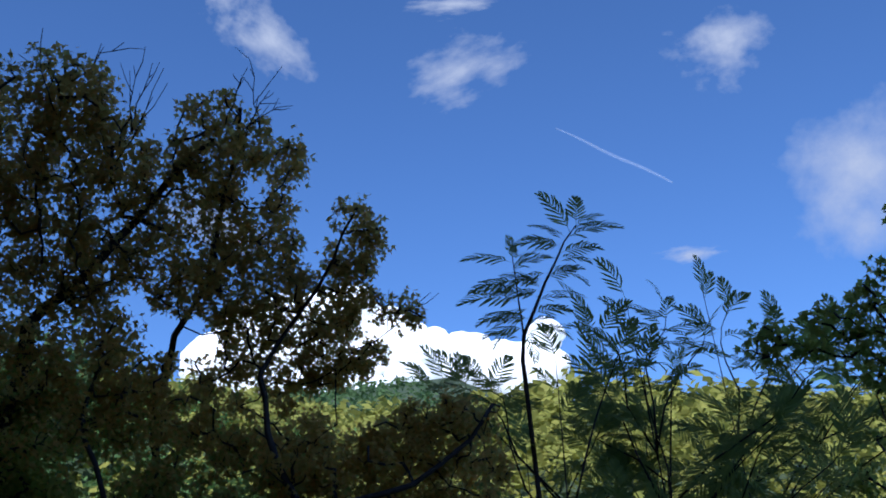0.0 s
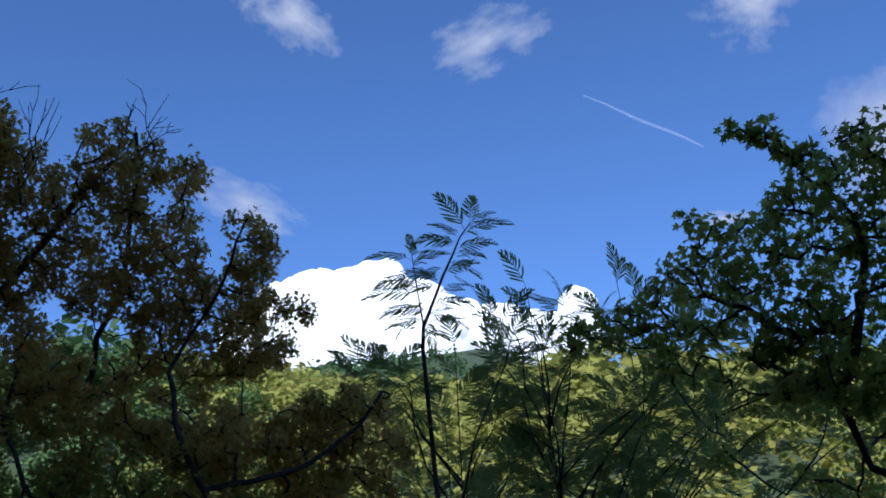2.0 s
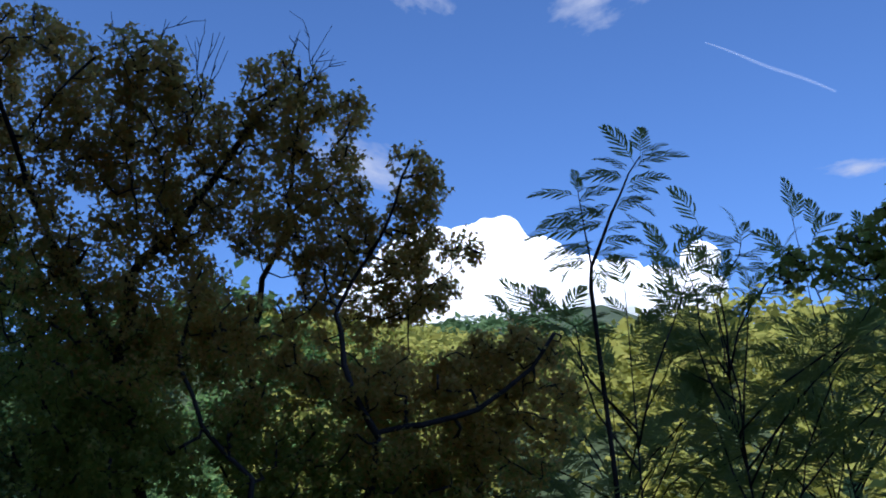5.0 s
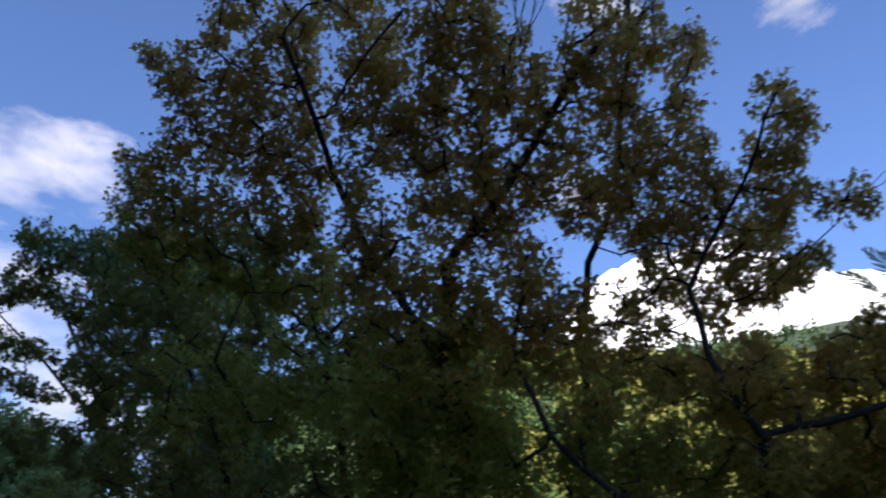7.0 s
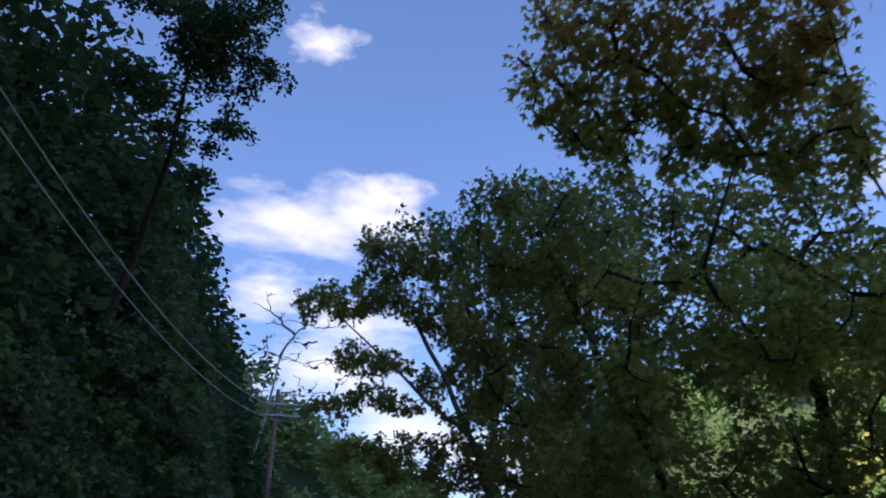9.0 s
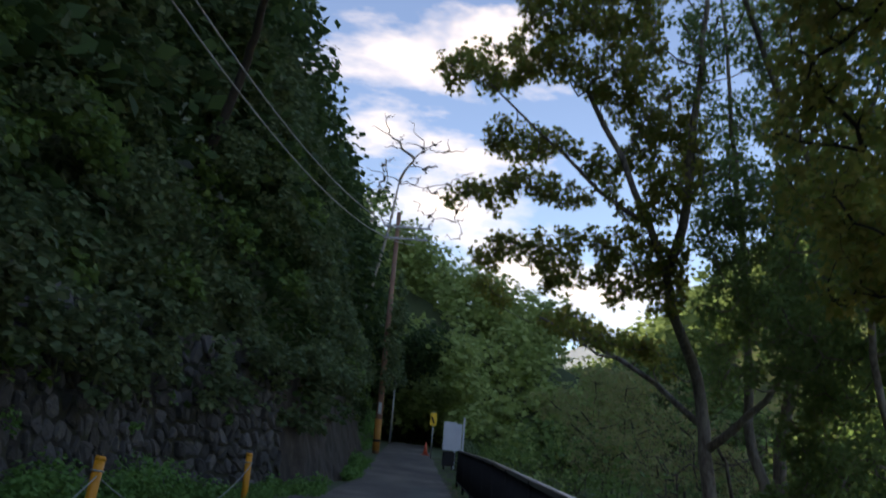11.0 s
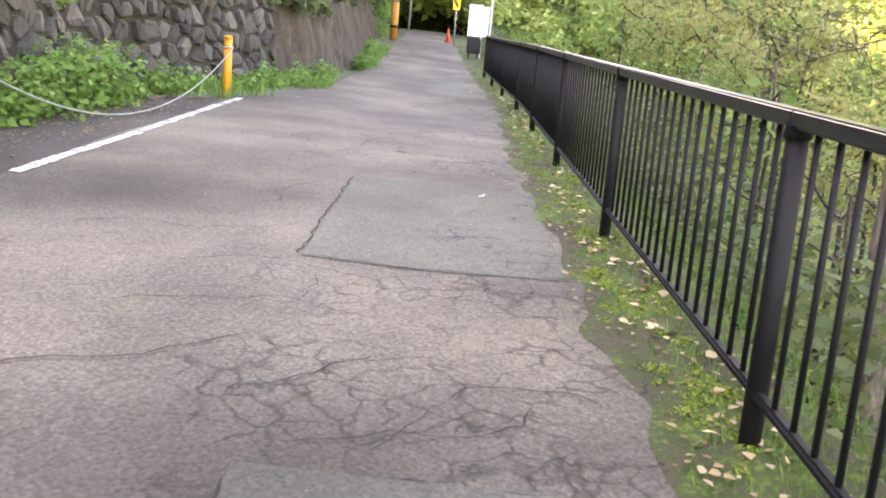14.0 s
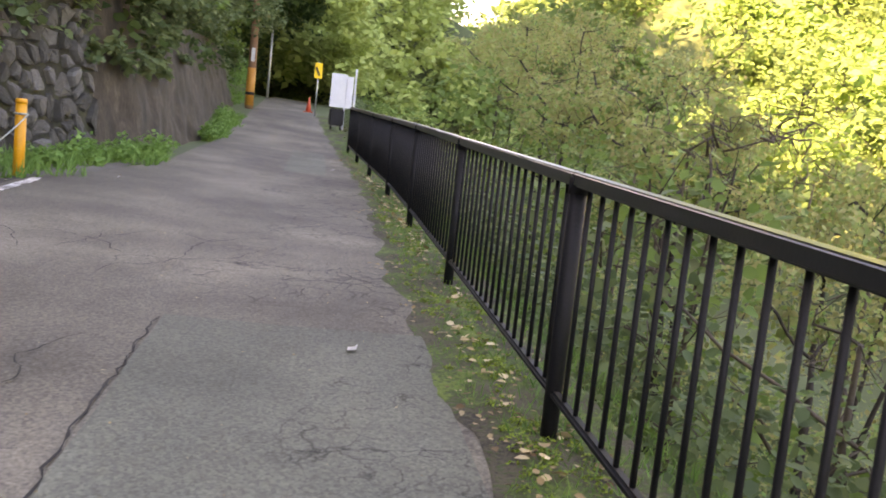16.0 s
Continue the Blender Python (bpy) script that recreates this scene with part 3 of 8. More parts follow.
POLE_A, POLE_B = (-41.0, -2.3), (2.0, -7.5)
utility_pole(*POLE_A, 10.3, "brown weathered utility pole with striped guard and crossarms")
utility_pole(*POLE_B, 13.2 - float(ground_z(2.0, -7.5)), "brown weathered utility pole beside the stone wall")
for za, zb in ((11.4, 12.6), (10.9, 12.1)):
    pts = [(-40.86 + 43 * u, -1.5 - 5.6 * u, za + (zb - za) * u - 3.1 * 4 * u * (1 - u)) for u in (k / 40 for k in range(41))]
    tagged(new("overhead_cable", tubes("overhead_cable", [(pts, [0.018] * 41)], M_CABLE, 5)), "slack grey overhead cable strung along the lane", "cable", "overhead cables")

tagged(new("marker_pole", tubes("marker_pole", [([(0, 0, -0.2), (0, 0, 3.4)], [0.06, 0.05])], M_METAL, 12)), "thin pale grey steel pole at the bend", "pole").location = (-52.0, -2.35, float(road_z(-52)))

# ---- notice board, yellow sign, cone ----
board = tagged(new("notice_board"), "white notice board on two pale posts at the lane's edge", "notice board")
board.matrix_world = pose(-37.5, 0.45, float(road_z(-37.5)) - 0.25, 0, 0, 8)
part("panel", box_mesh("panel", 0.05, 0.46, 1.0, M_SIGNWHITE), board, "blank white panel", pose(0.05, 0.1, 0.95))
part("panel", box_mesh("panel", 0.05, 0.2, 0.95, M_SIGNWHITE), board, "", pose(0.0, 0.45, 0.95))
part("plinth", box_mesh("plinth", 0.3, 0.42, 0.5, M_BLACK, 0.03), board, "dark box under the panel", pose(-0.02, 0.12, 0.4))
for y in (-0.03, 0.27):
    part("leg", box_mesh("leg", 0.05, 0.05, 0.42, M_BLACK), board, "short dark leg", pose(-0.02, y, 0))
for y, h in ((0.33, 1.95), (0.62, 2.15)):
    part("leg", box_mesh("leg", 0.06, 0.06, h, M_SIGNWHITE), board, "", pose(-0.03, y, 0))
ysign = tagged(new("warning_sign"), "yellow warning sign with black marks on a thin post", "sign")
ysign.location = (-41.5, -0.1, float(road_z(-41.5)) - 0.05)
part("stem", tubes("stem", [([(0, 0, 0), (0, 0, 1.9)], [0.025, 0.025])], M_METAL, 8), ysign)
part("face", box_mesh("face", 0.03, 0.26, 0.52, M_YELLOW, 0.012), ysign, "yellow panel", pose(0.04, 0, 1.35))
part("mark", box_mesh("mark", 0.006, 0.07, 0.3, M_BLACK, 0.001), ysign, "", pose(0.062, 0.04, 1.45, 25))
cone = tagged(new("traffic_cone"), "red plastic traffic cone at the bend", "traffic cone")
cone.location = (-43.5, -0.35, float(road_z(-43.5)))
part("foot", box_mesh("foot", 0.36, 0.36, 0.04, M_RED, 0.01), cone)
part("body", tubes("body", [([(0, 0, 0.03), (0, 0, 0.55)], [0.11, 0.025])], M_RED, 18), cone)


# ---- trees ----
def bare_tree(name, label, seed, stems, tips, bark, category="tree", group="", thick=1.0, wide=0.55):
    """A leafless tree: stems and crooked branches that fork towards the given tips."""
    rng = np.random.default_rng(seed)
    base = Vector(stems[0][0][0])
    ob = tagged(new(name), label, category, group)
    ob.location = base
    part("trunk", tubes("trunk", [([Vector(p) - base for p in pts], list(np.linspace(r0, r1, len(pts)))) for pts, r0, r1 in stems], bark, 10), ob)
    nodes = [Vector(p) for pts, _, _ in stems for p in pts[1:]]
    for t in tips:
        for fork in range(9):
            end = Vector(t) + Vector(rng.normal(size=3)) * wide * (fork > 0)
            s = min(nodes, key=lambda p: (p - end).length + 0.8 * max(0.0, p.z - end.z))
            pts = [s.lerp(end, k / 5) + Vector(rng.normal(size=3)) * 0.07 * (0 < k < 5) for k in range(6)]
            r = (0.05 if fork == 0 else 0.018) * thick
            part("branch", tubes("branch", [([p - base for p in pts], list(np.linspace(r, r * 0.45, 6)))], bark, 5), ob)
            nodes += pts[2:]
    return ob


def grow_tree(name, label, seed, stems, lobes, leaf_mat, bark, leaf=0.055, shape="maple", fill=1.9, limb_from=0.09, deep=(-0.7, 0.7, 0), category="tree", group="maples", flat=0.85, twig_leaves=14, bare=(), green=None):
    """A tree: given stems (points, first and last radius), limbs to each lobe of the crown, twigs through the lobes, leaves on the twigs."""
    rng = np.random.default_rng(seed)
    ob = tagged(new(name), label, category, group)
    base = Vector(stems[0][0][0])
    ob.location = base
    store, count, stem_paths = np.zeros((200000, 4)), [0], []

    def remember(points, rads):
        k = count[0]
        store[k:k + len(points), :3] = [tuple(p) for p in points]
        store[k:k + len(points), 3] = rads
        count[0] = k + len(points)

    for pts, r0, r1 in stems:
        fine = []
        for a, b in zip(pts, pts[1:]):
            a, b = Vector(a), Vector(b)
            n = max(2, int((b - a).length / 0.25))
            fine += [a.lerp(b, k / n) for k in range(n)]
        fine.append(Vector(pts[-1]))
        wob = [p + Vector(rng.normal(size=3)) * (0.012 if 0 < i < len(fine) - 1 else 0) for i, p in enumerate(fine)]
        rad = [(r0 + (r1 - r0) * i / (len(wob) - 1)) for i in range(len(wob))]
        stem_paths.append(([p - base for p in wob], rad))
        remember(wob, rad)
    part("trunk", tubes("trunk", stem_paths, bark, 10), ob)

    def branch(target, r_end, jit):
        t = Vector(target)
        P, rr = store[:count[0], :3], store[:count[0], 3]
        d = np.linalg.norm(P - np.array(t), axis=1) + 0.55 * np.maximum(P[:, 2] - t.z + 0.05, 0) - 0.6 * np.minimum(rr, 0.06)
        i = int(np.argmin(d))
        s = Vector(P[i])
        n = max(3, int((t - s).length / 0.14))
        bend = Vector(rng.normal(size=3)) * (t - s).length * 0.1 + Vector((0, 0, -0.1 * (t - s).length))
        r_start = min(float(rr[i]) * 0.7, r_end + 0.016 * (t - s).length + 0.004)
        pts, rad = [], []
        for k in range(n + 1):
            u = k / n
            p = s.lerp(t, u) + bend * (4 * u * (1 - u)) + (Vector(rng.normal(size=3)) * jit if 0 < k < n else Vector())
            pts.append(p)
            rad.append(r_start + (r_end - r_start) * u)
        remember(pts[1:], rad[1:])
        return [p - base for p in pts], rad

    order = sorted(lobes, key=lambda q: float(np.min(np.linalg.norm(store[:count[0], :3] - np.array(q[:3]), axis=1))))
    twigs, C, A, N = [], [], [], []
    for q in order:
        path = branch(q[:3], 0.004 + 0.02 * q[3], 0.015)
        if q[3] > limb_from:
            part("limb", tubes("limb", [path], bark, 7), ob)
        else:
            twigs.append(path)
    area = 0.42 * leaf * leaf if shape in ("maple", "trefoil") else 0.35 * leaf * leaf
    for q in order:
        r, centre = q[3], np.array(q[:3])
        total = fill * math.pi * r * r / area
        for w in range(max(2, int(total / twig_leaves))):
            v = rng.normal(size=3)
            v *= r * rng.uniform(0.25, 1.0) ** 0.6 / np.linalg.norm(v)
            middle = centre + np.array(deep) * r * rng.uniform(-0.3, 1.8)
            t = middle + v * np.array([1, 1, flat])
            pts, rad = branch(t, 0.0013, 0.008)
            twigs.append((pts, rad))
            ends = np.array([tuple(p + base) for p in pts[-3:]])
            k = twig_leaves
            at = ends[rng.integers(0, len(ends), k)] + rng.normal(size=(k, 3)) * leaf * 0.8
            # keep the leaves of a pad together, so that gaps between pads stay open
            off = at - middle
            far = np.maximum(np.linalg.norm(off, axis=1) / (r + 0.35 * leaf), 1.0)[:, None]
            at = middle + off / far
            a, nn = hanging_dirs(rng, k)
            C.append(at + np.array([0, 0, 0.25 * leaf])), A.append(a), N.append(nn)
    for t in bare:
        # dead twigs stand up stiffly from the crown and fork
        t = Vector(t)
        P = store[:count[0], :3]
        d = np.linalg.norm(P - np.array(t), axis=1) + np.where(P[:, 2] > t.z - 0.18, 5.0, 0.0)
        s0 = Vector(P[int(np.argmin(d))])
        pts = [s0.lerp(t, k / 5) + Vector(rng.normal(size=3)) * 0.008 * (0 < k < 5) for k in range(6)]
        twigs.append(([p - base for p in pts], list(np.linspace(0.0036, 0.0014, 6))))
        for k in (2, 3, 4):
            e = pts[k] + (t - s0).normalized() * 0.09 + Vector(rng.normal(size=3)) * 0.045
            twigs.append(([pts[k] - base, pts[k].lerp(e, 0.5) + Vector(rng.normal(size=3)) * 0.006 - base, e - base], [0.0024, 0.0018, 0.0012]))
    tagged(part("twigwork", tubes("twigwork", twigs, bark, 3), ob), kind="stuff")
    C = np.concatenate(C) - np.array(base)
    A, N = np.concatenate(A), np.concatenate(N)
    sizes = leaf * rng.uniform(0.65, 1.25, len(C))
    still = np.zeros(len(C), bool)
    if green:
        # the lower leaves have not turned yet
        still = (C[:, 2] + base.z - 2.8) + 0.9 * (C[:, 0] + base.x + 4.05) + rng.normal(size=len(C)) * 0.2 < 0
        tagged(part("crown", leaf_cloud("crown", C[still], A[still], N[still], sizes[still], shape, green), ob, "green leaves not yet turned"), kind="stuff")
    turned = ~still
    tagged(part("crown", leaf_cloud("crown", C[turned], A[turned], N[turned], sizes[turned], shape, leaf_mat), ob), kind="stuff")
    return ob


def gz(x, y):
    return float(ground_z(x, y)) - 0.1


# turning maple past the railing
CROWN_TURNING = [(-3.72, 1.25, 3.91, 0.053), (-3.59, 1.4, 3.86, 0.042), (-3.7, 1.35, 3.82, 0.142), (-3.76, 1.22, 3.82, 0.099), (-3.62, 1.16, 3.8, 0.037), (-3.48, 1.52, 3.76, 0.109), (-3.7, 1.45, 3.75, 0.044), (-3.32, 1.42, 3.71, 0.048), (-3.75, 1.31, 3.71, 0.047), (-3.66, 1.11, 3.7, 0.046), (-3.9, 1.52, 3.68, 0.043), (-3.75, 1.11, 3.67, 0.079), (-3.84, 1.33, 3.67, 0.053), (-3.97, 1.56, 3.67, 0.037), (-3.71, 1.4, 3.65, 0.105), (-3.47, 1.59, 3.63, 0.159), (-3.15, 1.73, 3.63, 0.069), (-2.89, 2.66, 3.63, 0.053), (-3.89, 1.21, 3.63, 0.042), (-2.84, 2.28, 3.62, 0.046), (-3.07, 1.86, 3.62, 0.037), (-3, 2.22, 3.62, 0.036)]
CROWN_TURNING += [(-2.99, 2.67, 3.61, 0.097), (-3.36, 1.43, 3.61, 0.03), (-3.09, 1.9, 3.6, 0.055), (-2.92, 2.74, 3.6, 0.053), (-2.9, 2.22, 3.59, 0.041), (-2.86, 2.36, 3.58, 0.064), (-2.84, 2.46, 3.58, 0.038), (-3.91, 1.27, 3.58, 0.077), (-3.86, 1.04, 3.58, 0.042), (-3.94, 0.97, 3.57, 0.106), (-3.77, 1.27, 3.57, 0.031), (-2.93, 2.46, 3.55, 0.104), (-3.21, 1.65, 3.54, 0.097), (-2.98, 1.76, 3.54, 0.065), (-3.73, 1.1, 3.54, 0.065), (-3.87, 0.89, 3.54, 0.038), (-3.16, 1.79, 3.53, 0.16), (-3, 2.56, 3.53, 0.043), (-3.89, 1.54, 3.53, 0.041), (-3.13, 1.93, 3.52, 0.119), (-3.94, 1.14, 3.52, 0.163), (-3.82, 1.39, 3.52, 0.158)]
CROWN_TURNING += [(-3.08, 2.04, 3.51, 0.034), (-2.93, 2.28, 3.5, 0.157), (-3.11, 2.49, 3.5, 0.095), (-3.19, 2.16, 3.5, 0.047), (-3.05, 2.22, 3.49, 0.067), (-2.9, 2.68, 3.49, 0.064), (-4.07, 1.35, 3.49, 0.135), (-3.94, 1.54, 3.48, 0.066), (-3.25, 2.24, 3.47, 0.081), (-3.95, 1.01, 3.46, 0.066), (-3.03, 2.76, 3.45, 0.095), (-4.05, 1.59, 3.45, 0.071), (-3.95, 1.43, 3.45, 0.047), (-3.29, 1.86, 3.44, 0.132), (-3.09, 2.35, 3.44, 0.087), (-3.13, 2.26, 3.43, 0.045), (-3.18, 2.04, 3.42, 0.161), (-3.57, 1.58, 3.42, 0.052), (-3.43, 1.91, 3.42, 0.03), (-3.88, 0.95, 3.42, 0.037), (-3.2, 2.53, 3.41, 0.149), (-3.4, 1.57, 3.41, 0.102)]
CROWN_TURNING += [(-3.17, 2.69, 3.41, 0.076), (-3.23, 2.41, 3.41, 0.04), (-3.44, 1.73, 3.4, 0.167), (-3.38, 2.11, 3.39, 0.053), (-4.01, 1.1, 3.39, 0.076), (-4.04, 1.52, 3.39, 0.037), (-3.32, 2.25, 3.38, 0.101), (-3.02, 2.66, 3.38, 0.047), (-4.07, 1.42, 3.37, 0.067), (-4.05, 1.62, 3.36, 0.053), (-3.57, 1.58, 3.35, 0.052), (-2.74, 2.92, 3.34, 0.067), (-3.27, 1.96, 3.33, 0.075), (-3.1, 2.85, 3.33, 0.043), (-3.48, 1.92, 3.32, 0.048), (-4.08, 1.2, 3.32, 0.164), (-4.3, 0.92, 3.32, 0.059), (-3.37, 1.83, 3.31, 0.055), (-3.59, 1.58, 3.31, 0.036), (-4.06, 1.65, 3.31, 0.033), (-3.57, 1.81, 3.29, 0.153), (-2.69, 2.79, 3.28, 0.044)]
CROWN_TURNING += [(-3.36, 2.42, 3.27, 0.17), (-2.81, 2.96, 3.27, 0.124), (-3.36, 2.02, 3.27, 0.094), (-2.72, 3.02, 3.27, 0.069), (-3.31, 2.19, 3.27, 0.063), (-3.07, 2.88, 3.27, 0.038), (-4.09, 1.52, 3.27, 0.162), (-4, 1.05, 3.27, 0.073), (-4.6, 0.93, 3.27, 0.042), (-3.53, 1.65, 3.26, 0.12), (-4.09, 1.66, 3.26, 0.047), (-4.28, 1.68, 3.25, 0.091), (-4.7, 0.96, 3.25, 0.052), (-3.11, 2.71, 3.24, 0.156), (-3.65, 1.61, 3.24, 0.038), (-3.7, 1.81, 3.24, 0.035), (-3.53, 1.98, 3.23, 0.165), (-3.62, 1.74, 3.22, 0.052), (-4.12, 1, 3.21, 0.108), (-4.37, 0.98, 3.21, 0.098), (-3.21, 2.56, 3.2, 0.169), (-3.5, 2.23, 3.2, 0.166)]
CROWN_TURNING += [(-2.9, 3.07, 3.2, 0.096), (-3.59, 1.88, 3.2, 0.06), (-3.09, 2.87, 3.19, 0.078), (-2.94, 2.99, 3.18, 0.064), (-3.68, 1.63, 3.18, 0.044), (-2.89, 3.14, 3.17, 0.041), (-4.27, 1.43, 3.16, 0.17), (-3.37, 3.42, 3.16, 0.027), (-3.16, 2.99, 3.15, 0.097), (-4.28, 1.12, 3.15, 0.168), (-4.23, 1.73, 3.15, 0.043), (-3.47, 2.35, 3.14, 0.08), (-3.28, 3.48, 3.13, 0.043), (-3.37, 3.28, 3.13, 0.024), (-3.7, 1.67, 3.12, 0.071), (-3.57, 2.03, 3.12, 0.058), (-4.42, 1.29, 3.12, 0.128), (-3.43, 2.06, 3.11, 0.068), (-2.92, 3.17, 3.11, 0.035), (-4.48, 1.02, 3.11, 0.119), (-3.24, 2.87, 3.1, 0.171), (-3.02, 3.1, 3.1, 0.158)]
CROWN_TURNING += [(-4.36, 1.66, 3.1, 0.174), (-3.35, 2.73, 3.09, 0.129), (-3.04, 3.25, 3.08, 0.053), (-3.52, 3.25, 3.08, 0.042), (-4.57, 1.16, 3.07, 0.123), (-4.58, 0.97, 3.07, 0.036), (-4.28, 1.77, 3.07, 0.034), (-3.38, 3.22, 3.07, 0.065), (-3.42, 3.4, 3.07, 0.043), (-3.16, 2.99, 3.06, 0.046), (-3.4, 2.4, 3.06, 0.041), (-4.63, 1.04, 3.06, 0.056), (-3.29, 3.39, 3.06, 0.065), (-3.24, 3.19, 3.05, 0.062), (-3.69, 1.72, 3.05, 0.053), (-4.51, 1.25, 3.05, 0.043), (-3.25, 3.57, 3.05, 0.04), (-3.34, 3.28, 3.05, 0.023), (-3.31, 2.48, 3.04, 0.119), (-3.74, 1.68, 3.04, 0.057), (-3.42, 2.29, 3.04, 0.035), (-3.57, 2.13, 3.04, 0.034)]
CROWN_TURNING += [(-3.48, 2.15, 3.03, 0.077), (-2.83, 3.15, 3.03, 0.057), (-3.24, 2.97, 3.03, 0.04), (-4.47, 1.34, 3.03, 0.046), (-3.91, 1.78, 3.02, 0.12), (-3.61, 2.09, 3.02, 0.056), (-3.73, 1.82, 3.02, 0.045), (-3.34, 3.51, 3.02, 0.052), (-3.5, 3.18, 3.02, 0.028), (-3.36, 3.37, 3.01, 0.152), (-3.56, 1.95, 3.01, 0.118), (-3.48, 2.25, 3.01, 0.064), (-3.13, 3.27, 3.01, 0.044), (-4.33, 1.78, 3.01, 0.057), (-3.42, 2.47, 3, 0.053), (-3.37, 2.78, 2.99, 0.046), (-3.42, 2.56, 2.99, 0.041), (-4.4, 1.47, 2.99, 0.152), (-3.31, 3.57, 2.99, 0.067), (-4.54, 1.08, 2.98, 0.041), (-3.41, 3.36, 2.98, 0.066), (-3.59, 3.26, 2.98, 0.067)]
CROWN_TURNING += [(-3.39, 3.22, 2.98, 0.064), (-2.71, 3.16, 2.97, 0.08), (-2.82, 3.17, 2.97, 0.037), (-4.54, 1.21, 2.97, 0.041), (-3.83, 1.93, 2.96, 0.176), (-3.63, 2.22, 2.96, 0.148), (-3.35, 2.88, 2.96, 0.127), (-3.2, 2.9, 2.96, 0.045), (-4.46, 1.36, 2.96, 0.037), (-3.39, 3.47, 2.96, 0.067), (-3.16, 3.54, 2.95, 0.039), (-3.64, 3.22, 2.95, 0.038), (-4.55, 2.74, 2.94, 0.077), (-2.67, 3.24, 2.93, 0.037), (-4.56, 1.4, 2.93, 0.065), (-4.61, 1.24, 2.93, 0.051), (-3.06, 3.4, 2.92, 0.037), (-3.35, 2.77, 2.92, 0.036), (-4.46, 1.13, 2.92, 0.044), (-3.48, 3.32, 2.92, 0.066), (-3.1, 3.32, 2.91, 0.086), (-3.86, 1.72, 2.91, 0.045)]
CROWN_TURNING += [(-4.29, 1.79, 2.91, 0.044), (-3.34, 3.54, 2.91, 0.058), (-3.29, 3.57, 2.91, 0.025), (-4.75, 2.21, 2.91, 0.07), (-4.27, 1.68, 2.88, 0.113), (-4.45, 1.5, 2.88, 0.05), (-3.42, 3.41, 2.88, 0.066), (-3.43, 3.52, 2.88, 0.043), (-4.48, 1.31, 2.87, 0.041), (-3.86, 1.8, 2.86, 0.127), (-3.51, 2.33, 2.86, 0.108), (-3.24, 3.38, 2.86, 0.06), (-4.36, 1.59, 2.86, 0.074), (-3.35, 2.76, 2.85, 0.036), (-3.52, 3.21, 2.85, 0.065), (-3.58, 3.14, 2.85, 0.052), (-3.51, 3.43, 2.85, 0.034), (-4.87, 1.77, 2.85, 0.084), (-3.35, 2.91, 2.84, 0.046), (-4.35, 1.64, 2.83, 0.032), (-3.47, 3.31, 2.83, 0.057), (-3.63, 3.33, 2.83, 0.032)]
CROWN_TURNING += [(-3.19, 3.26, 2.8, 0.035), (-3.55, 3.17, 2.8, 0.032), (-3.69, 2.11, 2.79, 0.169), (-3.43, 2.83, 2.79, 0.112), (-3.56, 2.52, 2.78, 0.058), (-3.43, 2.68, 2.77, 0.052), (-4.21, 1.72, 2.77, 0.038), (-3.5, 2.57, 2.76, 0.062), (-3.87, 1.97, 2.75, 0.174), (-3.86, 1.75, 2.75, 0.063), (-4.21, 3.17, 2.74, 0.098), (-3.63, 3.05, 2.72, 0.063), (-4.6, 2.46, 2.71, 0.242), (-3.54, 2.33, 2.7, 0.168), (-4.86, 1.26, 2.7, 0.094), (-3.46, 2.77, 2.69, 0.086), (-3.49, 2.56, 2.69, 0.039), (-2.83, 3.59, 2.68, 0.053), (-3.18, 3.71, 2.68, 0.048), (-3.52, 3.52, 2.67, 0.086), (-4.8, 2.02, 2.66, 0.243), (-2.94, 3.9, 2.66, 0.083)]
CROWN_TURNING += [(-2.94, 3.5, 2.64, 0.031), (-3.53, 2.49, 2.63, 0.118), (-3.44, 2.67, 2.63, 0.048), (-2.98, 3.48, 2.63, 0.036), (-3.22, 3.61, 2.63, 0.05), (-2.81, 3.62, 2.63, 0.04), (-3.49, 2.64, 2.62, 0.048), (-3.97, 3.36, 2.62, 0.088), (-3.02, 3.7, 2.62, 0.089), (-2.69, 3.72, 2.62, 0.027), (-3.85, 1.84, 2.61, 0.14), (-2.82, 3.45, 2.61, 0.055), (-3.75, 2.2, 2.61, 0.075), (-3.57, 2.38, 2.6, 0.06), (-3.64, 2.16, 2.59, 0.165), (-2.68, 3.53, 2.59, 0.08), (-2.77, 3.71, 2.59, 0.043), (-3.03, 3.48, 2.57, 0.094), (-3.09, 3.4, 2.57, 0.043), (-3.8, 2.04, 2.56, 0.17)]
CROWN_TURNING += [(-3.35, 2.73, 2.56, 0.05), (-3.95, 1.78, 2.56, 0.04), (-2.69, 3.75, 2.56, 0.05), (-4.64, 1.5, 2.55, 0.229), (-2.85, 3.58, 2.54, 0.171), (-3.39, 3.13, 2.54, 0.213), (-3.38, 3.42, 2.54, 0.073), (-3.38, 2.98, 2.53, 0.068), (-3.49, 2.48, 2.52, 0.127), (-3.19, 3.44, 2.52, 0.096), (-3.61, 2.36, 2.51, 0.162), (-2.75, 3.64, 2.51, 0.043), (-3.21, 3.18, 2.51, 0.035), (-3.5, 2.77, 2.5, 0.139), (-3.32, 3.11, 2.5, 0.045), (-3.26, 3.14, 2.49, 0.057), (-3.92, 1.79, 2.49, 0.052), (-3.84, 2.12, 2.49, 0.16), (-3.34, 3.24, 2.49, 0.056), (-3.09, 3.58, 2.48, 0.12), (-3.31, 3.03, 2.47, 0.052)]
